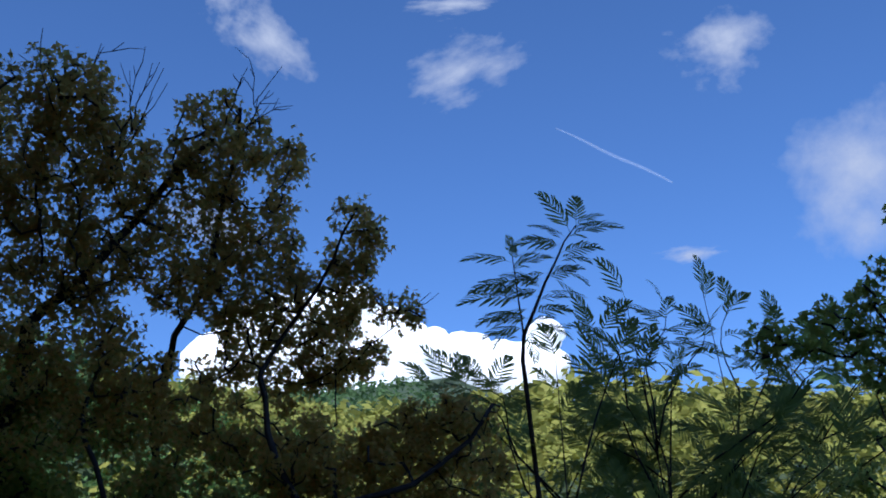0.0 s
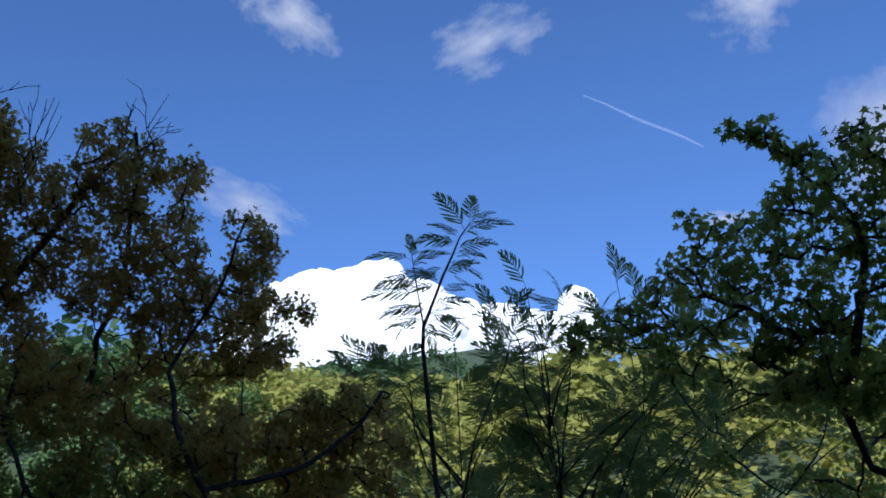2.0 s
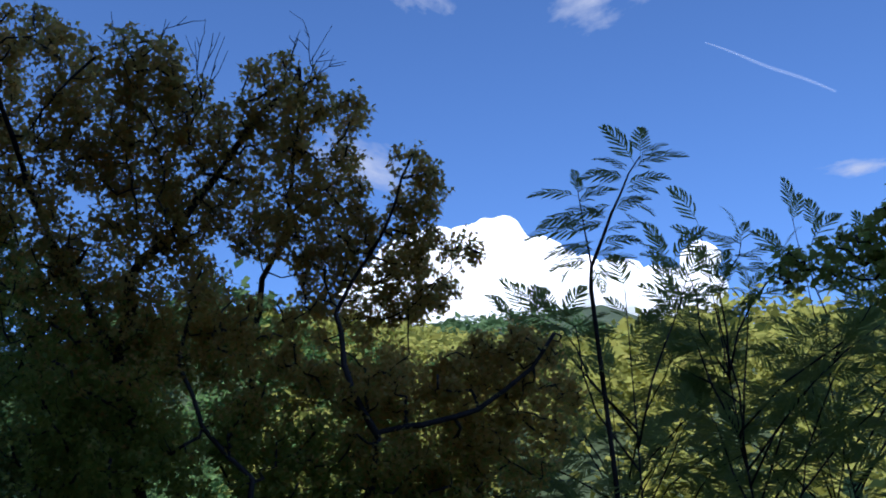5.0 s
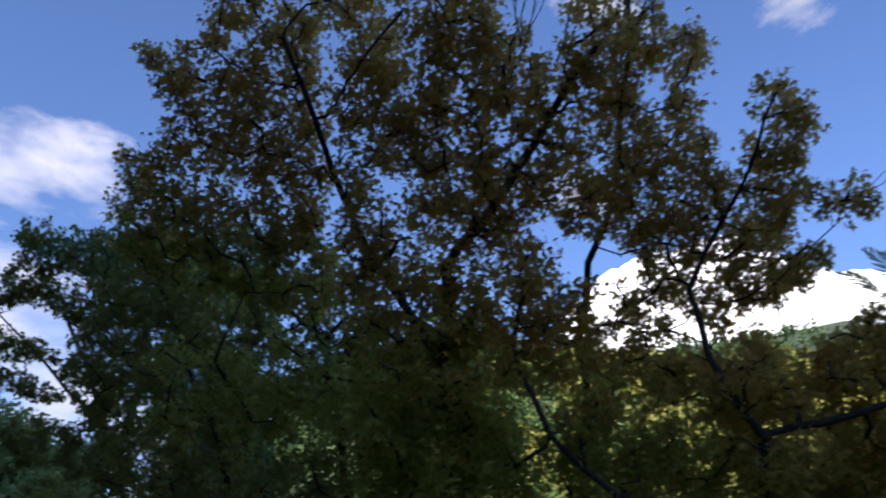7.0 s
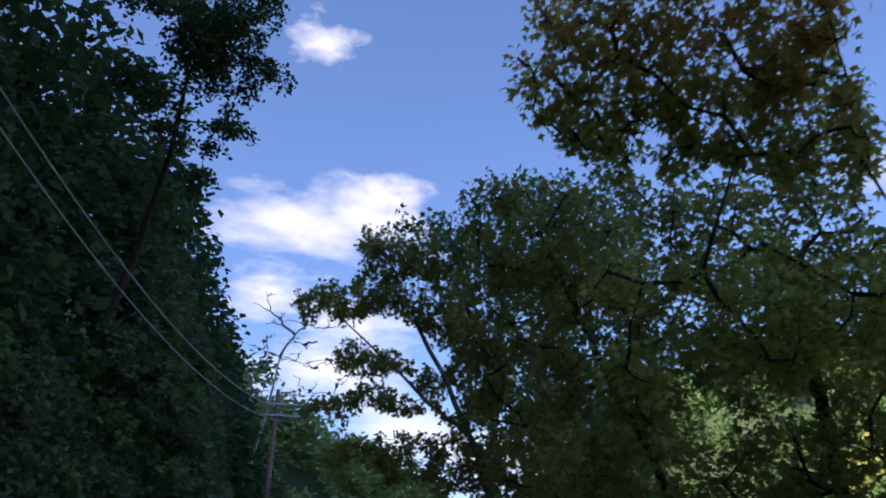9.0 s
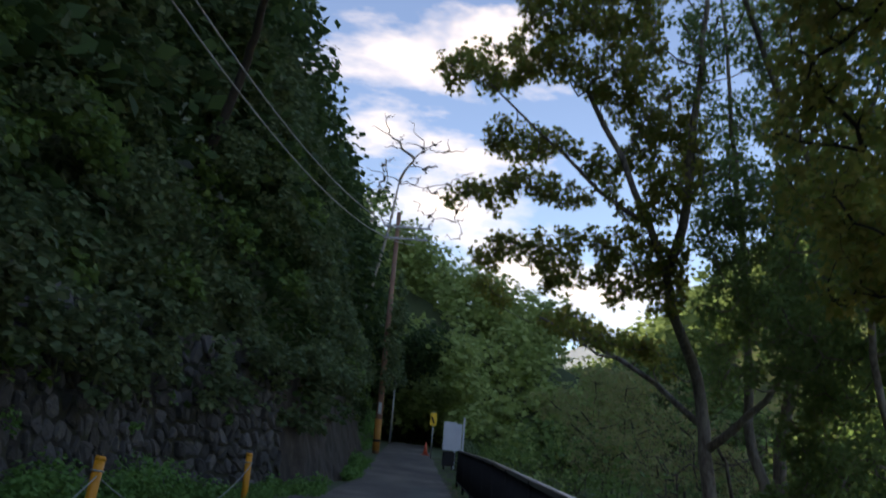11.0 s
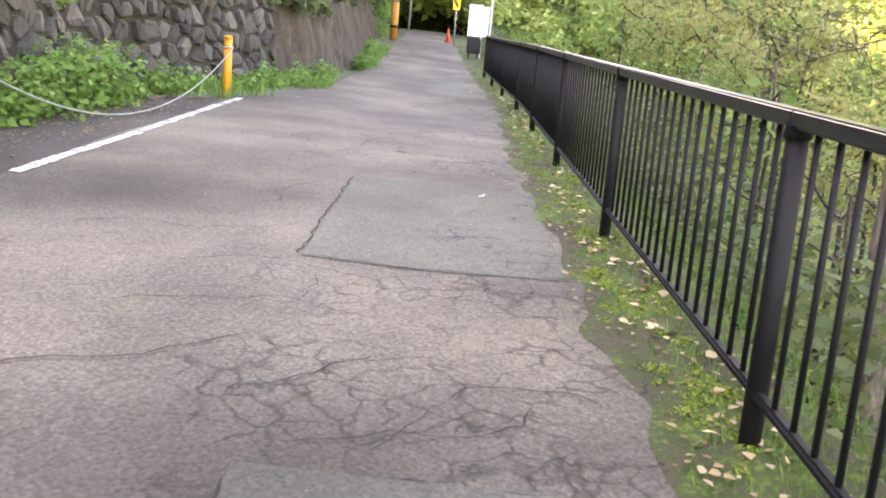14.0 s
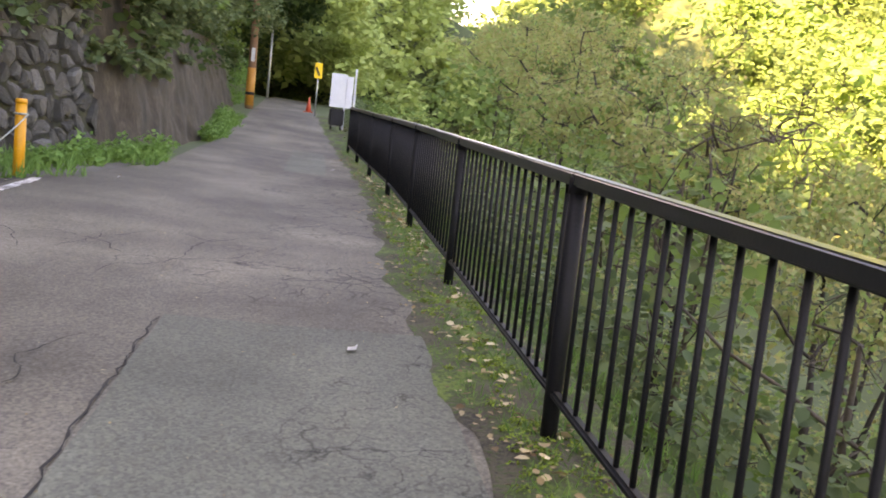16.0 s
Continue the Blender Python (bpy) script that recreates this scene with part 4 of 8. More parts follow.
CROWN_TURNING += [(-3.42, 2.9, 2.46, 0.118), (-3.04, 3.31, 2.46, 0.113), (-2.84, 3.89, 2.46, 0.121), (-2.88, 4.11, 2.46, 0.031), (-2.97, 3.7, 2.45, 0.079), (-2.84, 3.68, 2.45, 0.027), (-3.78, 1.85, 2.43, 0.149), (-3.6, 3.42, 2.43, 0.102), (-4.95, 1.33, 2.42, 0.098), (-2.82, 3.64, 2.41, 0.043), (-4.74, 1.76, 2.41, 0.075), (-3.55, 3.52, 2.41, 0.031), (-2.9, 4.11, 2.4, 0.048), (-2.95, 3.43, 2.39, 0.17), (-2.95, 3.66, 2.39, 0.115), (-3.49, 2.68, 2.39, 0.071), (-3.39, 3.61, 2.38, 0.126), (-3.42, 2.8, 2.37, 0.077), (-3.56, 2.1, 2.36, 0.16), (-3.3, 2.94, 2.36, 0.055), (-3.1, 3.17, 2.35, 0.167)]
CROWN_TURNING += [(-3.54, 3.31, 2.35, 0.085), (-3.16, 2.99, 2.34, 0.139), (-3.79, 2.01, 2.33, 0.167), (-3.08, 3.91, 2.33, 0.126), (-3.46, 2.57, 2.31, 0.08), (-3.32, 3.02, 2.3, 0.047), (-2.91, 3.67, 2.3, 0.036), (-3.84, 1.85, 2.28, 0.127), (-2.83, 3.87, 2.28, 0.088), (-3.58, 3.03, 2.27, 0.219), (-3.57, 2.63, 2.26, 0.209), (-3.57, 3.51, 2.26, 0.127), (-3.37, 3.17, 2.25, 0.043), (-3.28, 3.74, 2.24, 0.126), (-3.76, 2.19, 2.23, 0.168), (-2.98, 3.62, 2.22, 0.097), (-3.75, 2.18, 2.2, 0.205), (-2.89, 3.96, 2.2, 0.034), (-3.53, 2.54, 2.19, 0.158), (-3.49, 3.21, 2.19, 0.057), (-3.46, 3.24, 2.19, 0.036)]
CROWN_TURNING += [(-3.03, 3.46, 2.17, 0.172), (-3.55, 2.79, 2.17, 0.065), (-3.22, 2.95, 2.17, 0.048), (-3.07, 4.04, 2.16, 0.089), (-3.84, 1.95, 2.15, 0.166), (-3.91, 1.83, 2.15, 0.059), (-2.95, 3.6, 2.13, 0.043), (-3.73, 3.33, 2.13, 0.076), (-3.14, 3.87, 2.13, 0.125), (-3.55, 2.87, 2.12, 0.074), (-3.14, 3.04, 2.11, 0.162), (-3.49, 3.32, 2.11, 0.062), (-3.25, 2.96, 2.1, 0.074), (-3.65, 2.85, 2.1, 0.084), (-3.83, 2.66, 2.1, 0.072), (-3.68, 2.35, 2.09, 0.166), (-3.93, 1.86, 2.08, 0.077), (-3.41, 2.87, 2.08, 0.049), (-3.96, 2.15, 2.08, 0.061), (-3.14, 3.28, 2.07, 0.17)]
CROWN_TURNING += [(-3.27, 3.42, 2.07, 0.118), (-3.69, 2.1, 2.05, 0.162), (-3.34, 2.92, 2.05, 0.072), (-3.02, 3.96, 2.04, 0.045), (-3.51, 2.69, 2.02, 0.167), (-2.99, 3.55, 2.01, 0.068), (-3.21, 3.68, 2, 0.122), (-3.94, 2.05, 1.98, 0.168), (-3.44, 2.84, 1.98, 0.148), (-3.39, 3.32, 1.98, 0.103), (-3.05, 3.39, 1.97, 0.169), (-3.42, 3.67, 1.96, 0.063), (-3.4, 3.06, 1.95, 0.169), (-3.43, 3.52, 1.95, 0.057), (-3.19, 3.12, 1.94, 0.15), (-3.93, 1.9, 1.94, 0.113), (-2.94, 3.73, 1.94, 0.09), (-3.76, 2.46, 1.93, 0.136), (-3.16, 3.78, 1.93, 0.049), (-3.23, 3.35, 1.92, 0.119)]
CROWN_TURNING += [(-3.06, 3.57, 1.92, 0.058), (-3.8, 2.15, 1.89, 0.103), (-3.64, 2.79, 1.88, 0.071), (-3.41, 2.88, 1.86, 0.074), (-3.82, 1.95, 1.86, 0.072), (-3.48, 2.8, 1.86, 0.069), (-3.08, 3.49, 1.85, 0.073), (-3.83, 2.07, 1.85, 0.068), (-3.13, 3.41, 1.85, 0.065), (-3.28, 3.25, 1.85, 0.063), (-3.87, 1.88, 1.85, 0.054), (-3.23, 3.08, 1.84, 0.053), (-3.72, 2.29, 1.84, 0.048), (-3.67, 2.59, 1.84, 0.041), (-3.76, 2.45, 1.84, 0.038), (-3.23, 3.37, 1.83, 0.041), (-2.96, 3.45, 1.83, 0.039), (-3.81, 2.23, 1.83, 0.037), (-3.61, 2.46, 1.82, 0.035)]
b = (-4.3, 2.9, gz(-4.3, 2.9))
grow_tree("maple_tree", "maple with dull brown and olive turning leaves past the railing", 11,
          [([b, (-4.03, 2.42, 1.8), (-3.97, 2.31, 2.17), (-3.89, 2.16, 2.53), (-3.79, 2.14, 2.86), (-3.64, 2.19, 3.01), (-3.45, 2.27, 3.2), (-3.28, 2.31, 3.35), (-3.03, 2.38, 3.55)], 0.05, 0.012),
           ([(-3.89, 2.16, 2.53), (-3.98, 2.01, 2.79), (-3.96, 1.79, 3.03), (-3.75, 1.54, 3.36), (-3.57, 1.33, 3.55)], 0.022, 0.008),
           ([b, (-3.28, 3.06, 1.77), (-3.15, 3.06, 2.16), (-3.02, 3.2, 2.21), (-2.86, 3.4, 2.28), (-2.7, 3.56, 2.46), (-2.61, 3.64, 2.62)], 0.03, 0.008),
           ([(-3.15, 3.06, 2.16), (-3.22, 2.98, 2.35), (-3.29, 2.93, 2.66), (-3.27, 2.91, 2.75), (-3.15, 2.99, 3), (-2.89, 2.94, 3.15), (-2.69, 2.87, 3.31)], 0.016, 0.005),
           ([b, (-3.45, 2.6, 1.98), (-3.57, 2.43, 2.21), (-3.61, 2.31, 2.49), (-3.59, 2.34, 2.69)], 0.022, 0.008),
           ([b, (-3.95, 2.87, 2.27), (-3.83, 2.78, 2.66), (-3.68, 2.73, 2.97), (-3.47, 2.72, 3.16), (-3.18, 2.61, 3.43), (-2.88, 2.39, 3.64)], 0.034, 0.008)],
          CROWN_TURNING, M_LEAF_BROWN, M_BARK_DARK, 0.032, "trefoil", 4.4, twig_leaves=22, green=M_LEAF_OLIVE,
          bare=[(-2.92, 1.88, 3.68), (-2.9, 1.99, 3.64), (-2.94, 1.94, 3.62), (-2.95, 2.04, 3.54), (-2.76, 2.33, 3.74), (-2.79, 2.32, 3.71), (-2.78, 2.45, 3.71), (-2.77, 2.49, 3.69), (-3.07, 1.63, 3.61), (-2.64, 3.27, 3.04)])

# green maple
CROWN_GREEN = [(-6.67, 1.4, 3.97, 0.098), (-6.73, 1.24, 3.95, 0.163), (-6.54, 1.75, 3.92, 0.093), (-6.57, 1.07, 3.87, 0.069), (-6.28, 1.45, 3.83, 0.051), (-6.36, 1.54, 3.8, 0.106), (-6.7, 1.14, 3.72, 0.089), (-6.53, 1.8, 3.69, 0.264), (-6.02, 1.8, 3.66, 0.089), (-6.52, 1.41, 3.64, 0.294), (-5.64, 2.31, 3.64, 0.054), (-5.78, 2.17, 3.59, 0.061), (-5.97, 1.94, 3.58, 0.163), (-6.75, 1.21, 3.54, 0.134), (-5.7, 2.02, 3.54, 0.074), (-5.44, 2.29, 3.53, 0.064), (-5.46, 2.38, 3.44, 0.091), (-6.65, 1.62, 3.43, 0.173), (-6.01, 1.93, 3.4, 0.1), (-6.71, 1.13, 3.4, 0.083), (-5.39, 2.45, 3.37, 0.062), (-5.31, 2.13, 3.35, 0.127)]
CROWN_GREEN += [(-6.89, 1.11, 3.35, 0.095), (-7.1, 1.07, 3.33, 0.068), (-5.7, 2.09, 3.32, 0.257), (-6.29, 1.73, 3.32, 0.142), (-5.54, 2.58, 3.32, 0.06), (-5.92, 1.96, 3.24, 0.108), (-5.48, 2.36, 3.23, 0.224), (-6.55, 1.61, 3.23, 0.074), (-6.72, 1.32, 3.21, 0.295), (-6.29, 1.86, 3.2, 0.129), (-5.95, 1.86, 3.16, 0.057), (-6.73, 1.09, 3.12, 0.1), (-5.57, 2.7, 3.11, 0.069), (-5.23, 2.43, 3.08, 0.092), (-6.63, 1.55, 3.06, 0.135), (-7.07, 1.25, 3.02, 0.17), (-5.51, 2.72, 3.02, 0.058), (-6.06, 2.01, 3.01, 0.267), (-5.62, 2.52, 3, 0.256), (-6.17, 1.81, 2.99, 0.082), (-5.32, 2.08, 2.93, 0.196), (-7.47, 1.28, 2.93, 0.097)]
CROWN_GREEN += [(-6.43, 1.84, 2.91, 0.137), (-6.72, 1.7, 2.9, 0.215), (-6.06, 2.31, 2.86, 0.271), (-5.66, 2.93, 2.86, 0.081), (-5.35, 2.63, 2.84, 0.119), (-7.34, 1.53, 2.83, 0.324), (-5.68, 2.69, 2.71, 0.259), (-5.6, 2.89, 2.71, 0.117), (-6.43, 1.91, 2.67, 0.28), (-5.6, 2.95, 2.59, 0.056), (-7.08, 1.32, 2.56, 0.095), (-5.62, 2.85, 2.5, 0.163), (-5.88, 2.34, 2.49, 0.258), (-6.78, 1.73, 2.46, 0.292), (-7.06, 1.46, 2.44, 0.21), (-5.71, 2.97, 2.38, 0.099), (-6.15, 2.14, 2.33, 0.266), (-6.74, 2.05, 2.33, 0.199), (-5.75, 2.72, 2.32, 0.258), (-6.15, 2.57, 2.3, 0.211), (-7.31, 1.39, 2.29, 0.056), (-7.15, 1.46, 2.27, 0.093)]
CROWN_GREEN += [(-6.92, 1.64, 2.26, 0.114), (-6.75, 1.84, 2.24, 0.111), (-5.78, 2.94, 2.22, 0.141), (-6.2, 2.79, 2.21, 0.109), (-6.61, 2.19, 2.2, 0.07), (-6.04, 2.27, 2.18, 0.11), (-6.43, 2.31, 2.18, 0.061), (-5.89, 2.85, 2.16, 0.087), (-6.08, 2.86, 2.16, 0.062), (-6.07, 2.42, 2.15, 0.068), (-5.76, 3.01, 2.13, 0.067), (-5.84, 2.94, 2.12, 0.047)]
b = (-6.5, 3.1, gz(-6.5, 3.1))
grow_tree("maple_tree", "green-leaved maple standing close behind the railing", 12, [([b, (-6.5, 2.9, 0.6), (-6.21, 2.73, 2.1), (-6.05, 2.58, 2.73), (-5.8, 2.34, 3.15), (-5.52, 2.26, 3.08)], 0.065, 0.02), ([(-6.5, 2.8, 0.8), (-6.83, 2.16, 2.41), (-6.87, 1.83, 3.1), (-6.77, 1.58, 3.57)], 0.035, 0.012)],
          CROWN_GREEN, M_LEAF_MIX, M_BARK_DARK, 0.044, "trefoil", 3.7, limb_from=0.1, deep=(-0.95, 0.3, 0))

# green maple at the start of the way
CROWN_SPREADING = [(-0.47, 2.88, 2.79, 0.012), (-0.84, 3.34, 2.78, 0.031), (-0.38, 2.92, 2.78, 0.019), (-0.43, 2.91, 2.77, 0.015), (-0.82, 3.39, 2.76, 0.055), (-0.15, 3.05, 2.76, 0.035), (-0.41, 2.93, 2.75, 0.012), (-0.36, 2.95, 2.74, 0.019), (-0.09, 3.03, 2.71, 0.064), (-0.28, 3.1, 2.71, 0.062), (-0.19, 3.01, 2.71, 0.041), (-0.72, 3.26, 2.7, 0.027), (-0.35, 2.97, 2.7, 0.022), (-0.42, 3.15, 2.69, 0.025), (-0.34, 2.96, 2.68, 0.036), (-0.61, 3.29, 2.68, 0.036), (-0.66, 3.29, 2.68, 0.036), (-0.22, 2.95, 2.68, 0.03), (-0.02, 2.95, 2.67, 0.034), (-0.3, 2.96, 2.67, 0.027), (-0.04, 3.08, 2.65, 0.095), (-0.8, 3.26, 2.65, 0.034)]
CROWN_SPREADING += [(-0.48, 3.14, 2.65, 0.022), (-0.34, 3.01, 2.64, 0.046), (-0.53, 3.2, 2.64, 0.048), (0.02, 2.96, 2.64, 0.038), (-0.42, 3.07, 2.64, 0.022), (-0.15, 3, 2.62, 0.118), (-0.74, 3.32, 2.62, 0.123), (-0.94, 3.34, 2.61, 0.055), (-0.42, 3.13, 2.6, 0.09), (-0.84, 3.27, 2.59, 0.061), (0.01, 3.02, 2.59, 0.02), (-0.29, 3.07, 2.58, 0.117), (-0.03, 3.08, 2.58, 0.042), (-0.98, 3.3, 2.58, 0.033), (-0.1, 3.12, 2.56, 0.119), (-0.56, 3.22, 2.54, 0.124), (-0.03, 3.14, 2.54, 0.022), (-0.43, 3.27, 2.53, 0.129), (-1.09, 3.32, 2.53, 0.032), (-0.24, 3.22, 2.52, 0.126), (-0.86, 3.39, 2.52, 0.139), (-1.13, 3.3, 2.52, 0.032)]
CROWN_SPREADING += [(-1.29, 3.28, 2.52, 0.025), (-0.71, 3.28, 2.5, 0.04), (-1.26, 3.32, 2.49, 0.084), (-0.96, 3.26, 2.49, 0.077), (-0.64, 3.39, 2.49, 0.048), (-1, 3.44, 2.49, 0.042), (-1.32, 3.27, 2.48, 0.052), (-1.12, 3.2, 2.48, 0.035), (-0.11, 3.2, 2.47, 0.08), (-0.03, 3.06, 2.47, 0.027), (-0.06, 3.17, 2.47, 0.023), (-0.77, 3.45, 2.46, 0.056), (-1.2, 3.39, 2.44, 0.03), (-1.07, 3.25, 2.43, 0.089), (-1.01, 3.28, 2.43, 0.027), (-0.1, 3.26, 2.42, 0.034), (-0.54, 3.36, 2.41, 0.131), (-1.29, 3.24, 2.41, 0.029), (-0.9, 3.32, 2.4, 0.051), (-0.78, 3.34, 2.4, 0.039), (-1.08, 3.38, 2.39, 0.059), (-0.84, 3.36, 2.39, 0.045)]
CROWN_SPREADING += [(-1.03, 3.41, 2.39, 0.027), (-0.17, 3.21, 2.38, 0.121), (-0.66, 3.35, 2.37, 0.089), (-0.12, 3.3, 2.37, 0.025), (-0.16, 3.38, 2.35, 0.044), (-0.48, 3.43, 2.34, 0.086), (-0.57, 3.48, 2.34, 0.042), (-0.32, 3.25, 2.33, 0.125), (-0.89, 3.39, 2.32, 0.036), (-1.04, 3.5, 2.32, 0.024), (-0.24, 3.44, 2.31, 0.125), (-1, 3.31, 2.31, 0.039), (-0.64, 3.42, 2.3, 0.067), (-0.7, 3.37, 2.3, 0.042), (-0.54, 3.44, 2.3, 0.027), (-0.58, 3.42, 2.3, 0.026), (-0.98, 3.44, 2.29, 0.035), (-0.75, 3.43, 2.29, 0.034), (-0.19, 3.46, 2.26, 0.032), (-0.6, 3.4, 2.26, 0.025), (-0.81, 3.4, 2.22, 0.065), (-0.23, 3.49, 2.21, 0.058)]
CROWN_SPREADING += [(-0.47, 3.29, 2.2, 0.027), (-0.34, 3.5, 2.19, 0.133), (-0.59, 3.34, 2.19, 0.044), (-0.78, 3.45, 2.18, 0.036), (-0.52, 3.32, 2.17, 0.03), (-0.42, 3.29, 2.15, 0.109), (-0.24, 3.51, 2.15, 0.035), (-0.55, 3.31, 2.13, 0.07), (-0.66, 3.37, 2.13, 0.033), (-0.41, 3.46, 2.11, 0.068), (-0.61, 3.32, 2.11, 0.031), (-0.5, 3.33, 2.09, 0.05), (-0.44, 3.37, 2.08, 0.042), (-0.35, 3.42, 2.07, 0.055), (-0.25, 3.35, 2.06, 0.063), (-0.46, 3.31, 2.06, 0.028), (-0.43, 3.41, 2.06, 0.023), (-0.31, 3.46, 2.04, 0.038), (-0.24, 3.41, 2.02, 0.033), (-0.28, 3.45, 2.02, 0.025)]
CROWN_SPREADING += [(-0.96, 4.78, 2.61, 0.047), (-0.69, 4.47, 2.51, 0.048), (-0.66, 4.67, 2.42, 0.161), (-0.97, 4.45, 2.4, 0.157), (-1.26, 4.29, 2.32, 0.048), (-0.85, 4.49, 2.31, 0.045), (-1.42, 4.68, 2.26, 0.112), (-0.72, 4.62, 2.18, 0.151), (-1.03, 4.49, 2.05, 0.049), (-1, 4.59, 2.03, 0.036), (-0.85, 4.6, 1.98, 0.158), (-1.32, 4.8, 1.95, 0.058), (-1.1, 4.91, 1.93, 0.054)]
b = (0.5, 4.4, gz(0.5, 4.4))
grow_tree("maple_tree", "green maple with a spreading low crown", 13, [([b, (0.45, 4.2, 0.6), (0.3, 3.8, 1.4), (-0.5, 3.6, 1.92), (-0.51, 3.46, 2.11), (-0.66, 3.49, 2.22), (-0.78, 3.48, 2.32)], 0.027, 0.008), ([(-0.51, 3.46, 2.11), (-0.34, 3.33, 2.35), (-0.27, 3.16, 2.54)], 0.018, 0.007), ([(-0.41, 3.39, 2.28), (-0.56, 3.39, 2.32), (-0.71, 3.41, 2.43), (-0.82, 3.34, 2.5)], 0.014, 0.005)],
          CROWN_SPREADING, M_LEAF_OLIVE, M_BARK_DARK, 0.031, "maple", 2.0, limb_from=0.06, deep=(-0.2, 0.95, 0))

# maple that overhangs the lane
CROWN_TALL = [(-11.91, 0.81, 6.25, 0.066), (-11.7, 1.4, 6.13, 0.106), (-11.57, 1.49, 6.12, 0.051), (-11.54, 1.15, 6.07, 0.046), (-11.78, 1.81, 6.04, 0.1), (-11.55, 0.62, 6.03, 0.048), (-12.04, 0.65, 6.02, 0.129), (-11.45, 1.7, 5.99, 0.116), (-11.49, 0.87, 5.97, 0.093), (-11.39, 1.2, 5.95, 0.085), (-11.55, 1.54, 5.92, 0.233), (-11.49, 0.69, 5.88, 0.163), (-11.95, 1.15, 5.88, 0.14), (-11.62, 0.55, 5.86, 0.05), (-11.36, 1.01, 5.79, 0.201), (-11.67, 1.73, 5.79, 0.15), (-11.54, 1.29, 5.78, 0.242), (-11.96, 1.37, 5.77, 0.087), (-11.89, 1.58, 5.76, 0.25), (-11.64, 0.84, 5.73, 0.242), (-12.02, 0.62, 5.72, 0.073), (-11.84, 1.11, 5.7, 0.05)]
CROWN_TALL += [(-11.95, 0.98, 5.67, 0.141), (-11.68, 0.67, 5.61, 0.101), (-12, 0.59, 5.59, 0.089), (-12.44, 0.19, 5.58, 0.194), (-11.42, 1.2, 5.51, 0.055), (-11.51, 1.72, 5.5, 0.131), (-11.93, 0.27, 5.5, 0.072), (-12.02, 1.18, 5.49, 0.057), (-12.08, 1.93, 5.49, 0.057), (-11.72, 1.4, 5.48, 0.101), (-11.86, 0.5, 5.47, 0.058), (-11.86, 1.1, 5.44, 0.051), (-12.45, 0.32, 5.42, 0.075), (-11.55, 1.8, 5.42, 0.06), (-12.57, 0.45, 5.42, 0.062), (-11.74, 1.7, 5.41, 0.211), (-12.12, -0.03, 5.41, 0.099), (-12.49, 0.59, 5.41, 0.055), (-11.73, 0.35, 5.4, 0.07), (-12.09, 0.45, 5.39, 0.246), (-11.89, 0.05, 5.39, 0.068), (-12.16, 0.82, 5.38, 0.082)]
CROWN_TALL += [(-12.01, 1.84, 5.37, 0.084), (-11.61, 1.02, 5.37, 0.058), (-12.13, 1.08, 5.37, 0.049), (-11.64, 1.3, 5.36, 0.046), (-11.8, 1, 5.35, 0.137), (-11.63, 0.76, 5.34, 0.235), (-12.16, -0.1, 5.32, 0.074), (-12.23, 0.18, 5.32, 0.055), (-11.65, 1.27, 5.3, 0.069), (-12.2, 1.39, 5.28, 0.119), (-11.93, 0.66, 5.25, 0.114), (-11.83, 0.88, 5.25, 0.066), (-12.05, 0.03, 5.23, 0.13), (-11.68, 1.46, 5.21, 0.238), (-11.89, 1.95, 5.2, 0.079), (-11.61, 1.17, 5.14, 0.162), (-12.08, 2.03, 5.12, 0.187), (-11.68, 1.68, 5.1, 0.123), (-11.97, 1.73, 5.09, 0.063), (-12, 1.58, 5.07, 0.195), (-11.57, 1.95, 5.04, 0.042), (-11.87, 1.38, 5.01, 0.077)]
CROWN_TALL += [(-12.26, 1.67, 5, 0.076), (-12.57, 0.59, 4.99, 0.084), (-11.91, 1.84, 4.98, 0.065), (-12.51, 0.48, 4.98, 0.068), (-11.72, 2.09, 4.97, 0.068), (-11.93, 2.19, 4.96, 0.104), (-12.83, 0.74, 4.95, 0.206), (-12.74, 0.99, 4.94, 0.147), (-12.12, 1.88, 4.92, 0.143), (-12.36, 0.86, 4.88, 0.065), (-12.55, 0.5, 4.85, 0.159), (-12.04, 2.08, 4.84, 0.225), (-12.32, 1.08, 4.83, 0.059), (-12.77, 1.03, 4.83, 0.057), (-12.4, 1.73, 4.8, 0.055), (-12.04, 1.74, 4.79, 0.064), (-12.67, 0.42, 4.78, 0.058), (-12.64, 0.89, 4.77, 0.092), (-12.38, 1.21, 4.72, 0.09), (-12.26, 1.87, 4.71, 0.227), (-11.54, 2.16, 4.7, 0.05), (-12.49, 1.73, 4.69, 0.118)]
CROWN_TALL += [(-12.17, 1.07, 4.67, 0.084), (-12.47, 1.25, 4.67, 0.05), (-12.4, 0.55, 4.66, 0.061), (-12.54, 0.78, 4.66, 0.058), (-11.68, 2.17, 4.65, 0.086), (-12.24, 1.41, 4.65, 0.062), (-12.09, 2.2, 4.64, 0.166), (-12.48, 1.38, 4.64, 0.108), (-12.52, 1.56, 4.61, 0.175), (-11.79, 2.26, 4.57, 0.048), (-12.77, 0.9, 4.57, 0.065), (-12.82, 0.69, 4.55, 0.055), (-12.34, 1.41, 4.47, 0.059), (-12.1, 1.81, 4.45, 0.054), (-12.61, 0.78, 4.45, 0.124), (-11.88, 2.24, 4.42, 0.107), (-11.62, 2.22, 4.41, 0.051), (-12.58, 0.96, 4.4, 0.131), (-12.4, 1.04, 4.4, 0.049), (-12.41, 1.21, 4.36, 0.045), (-12.5, 1.11, 4.34, 0.138), (-12.53, 0.66, 4.34, 0.105)]
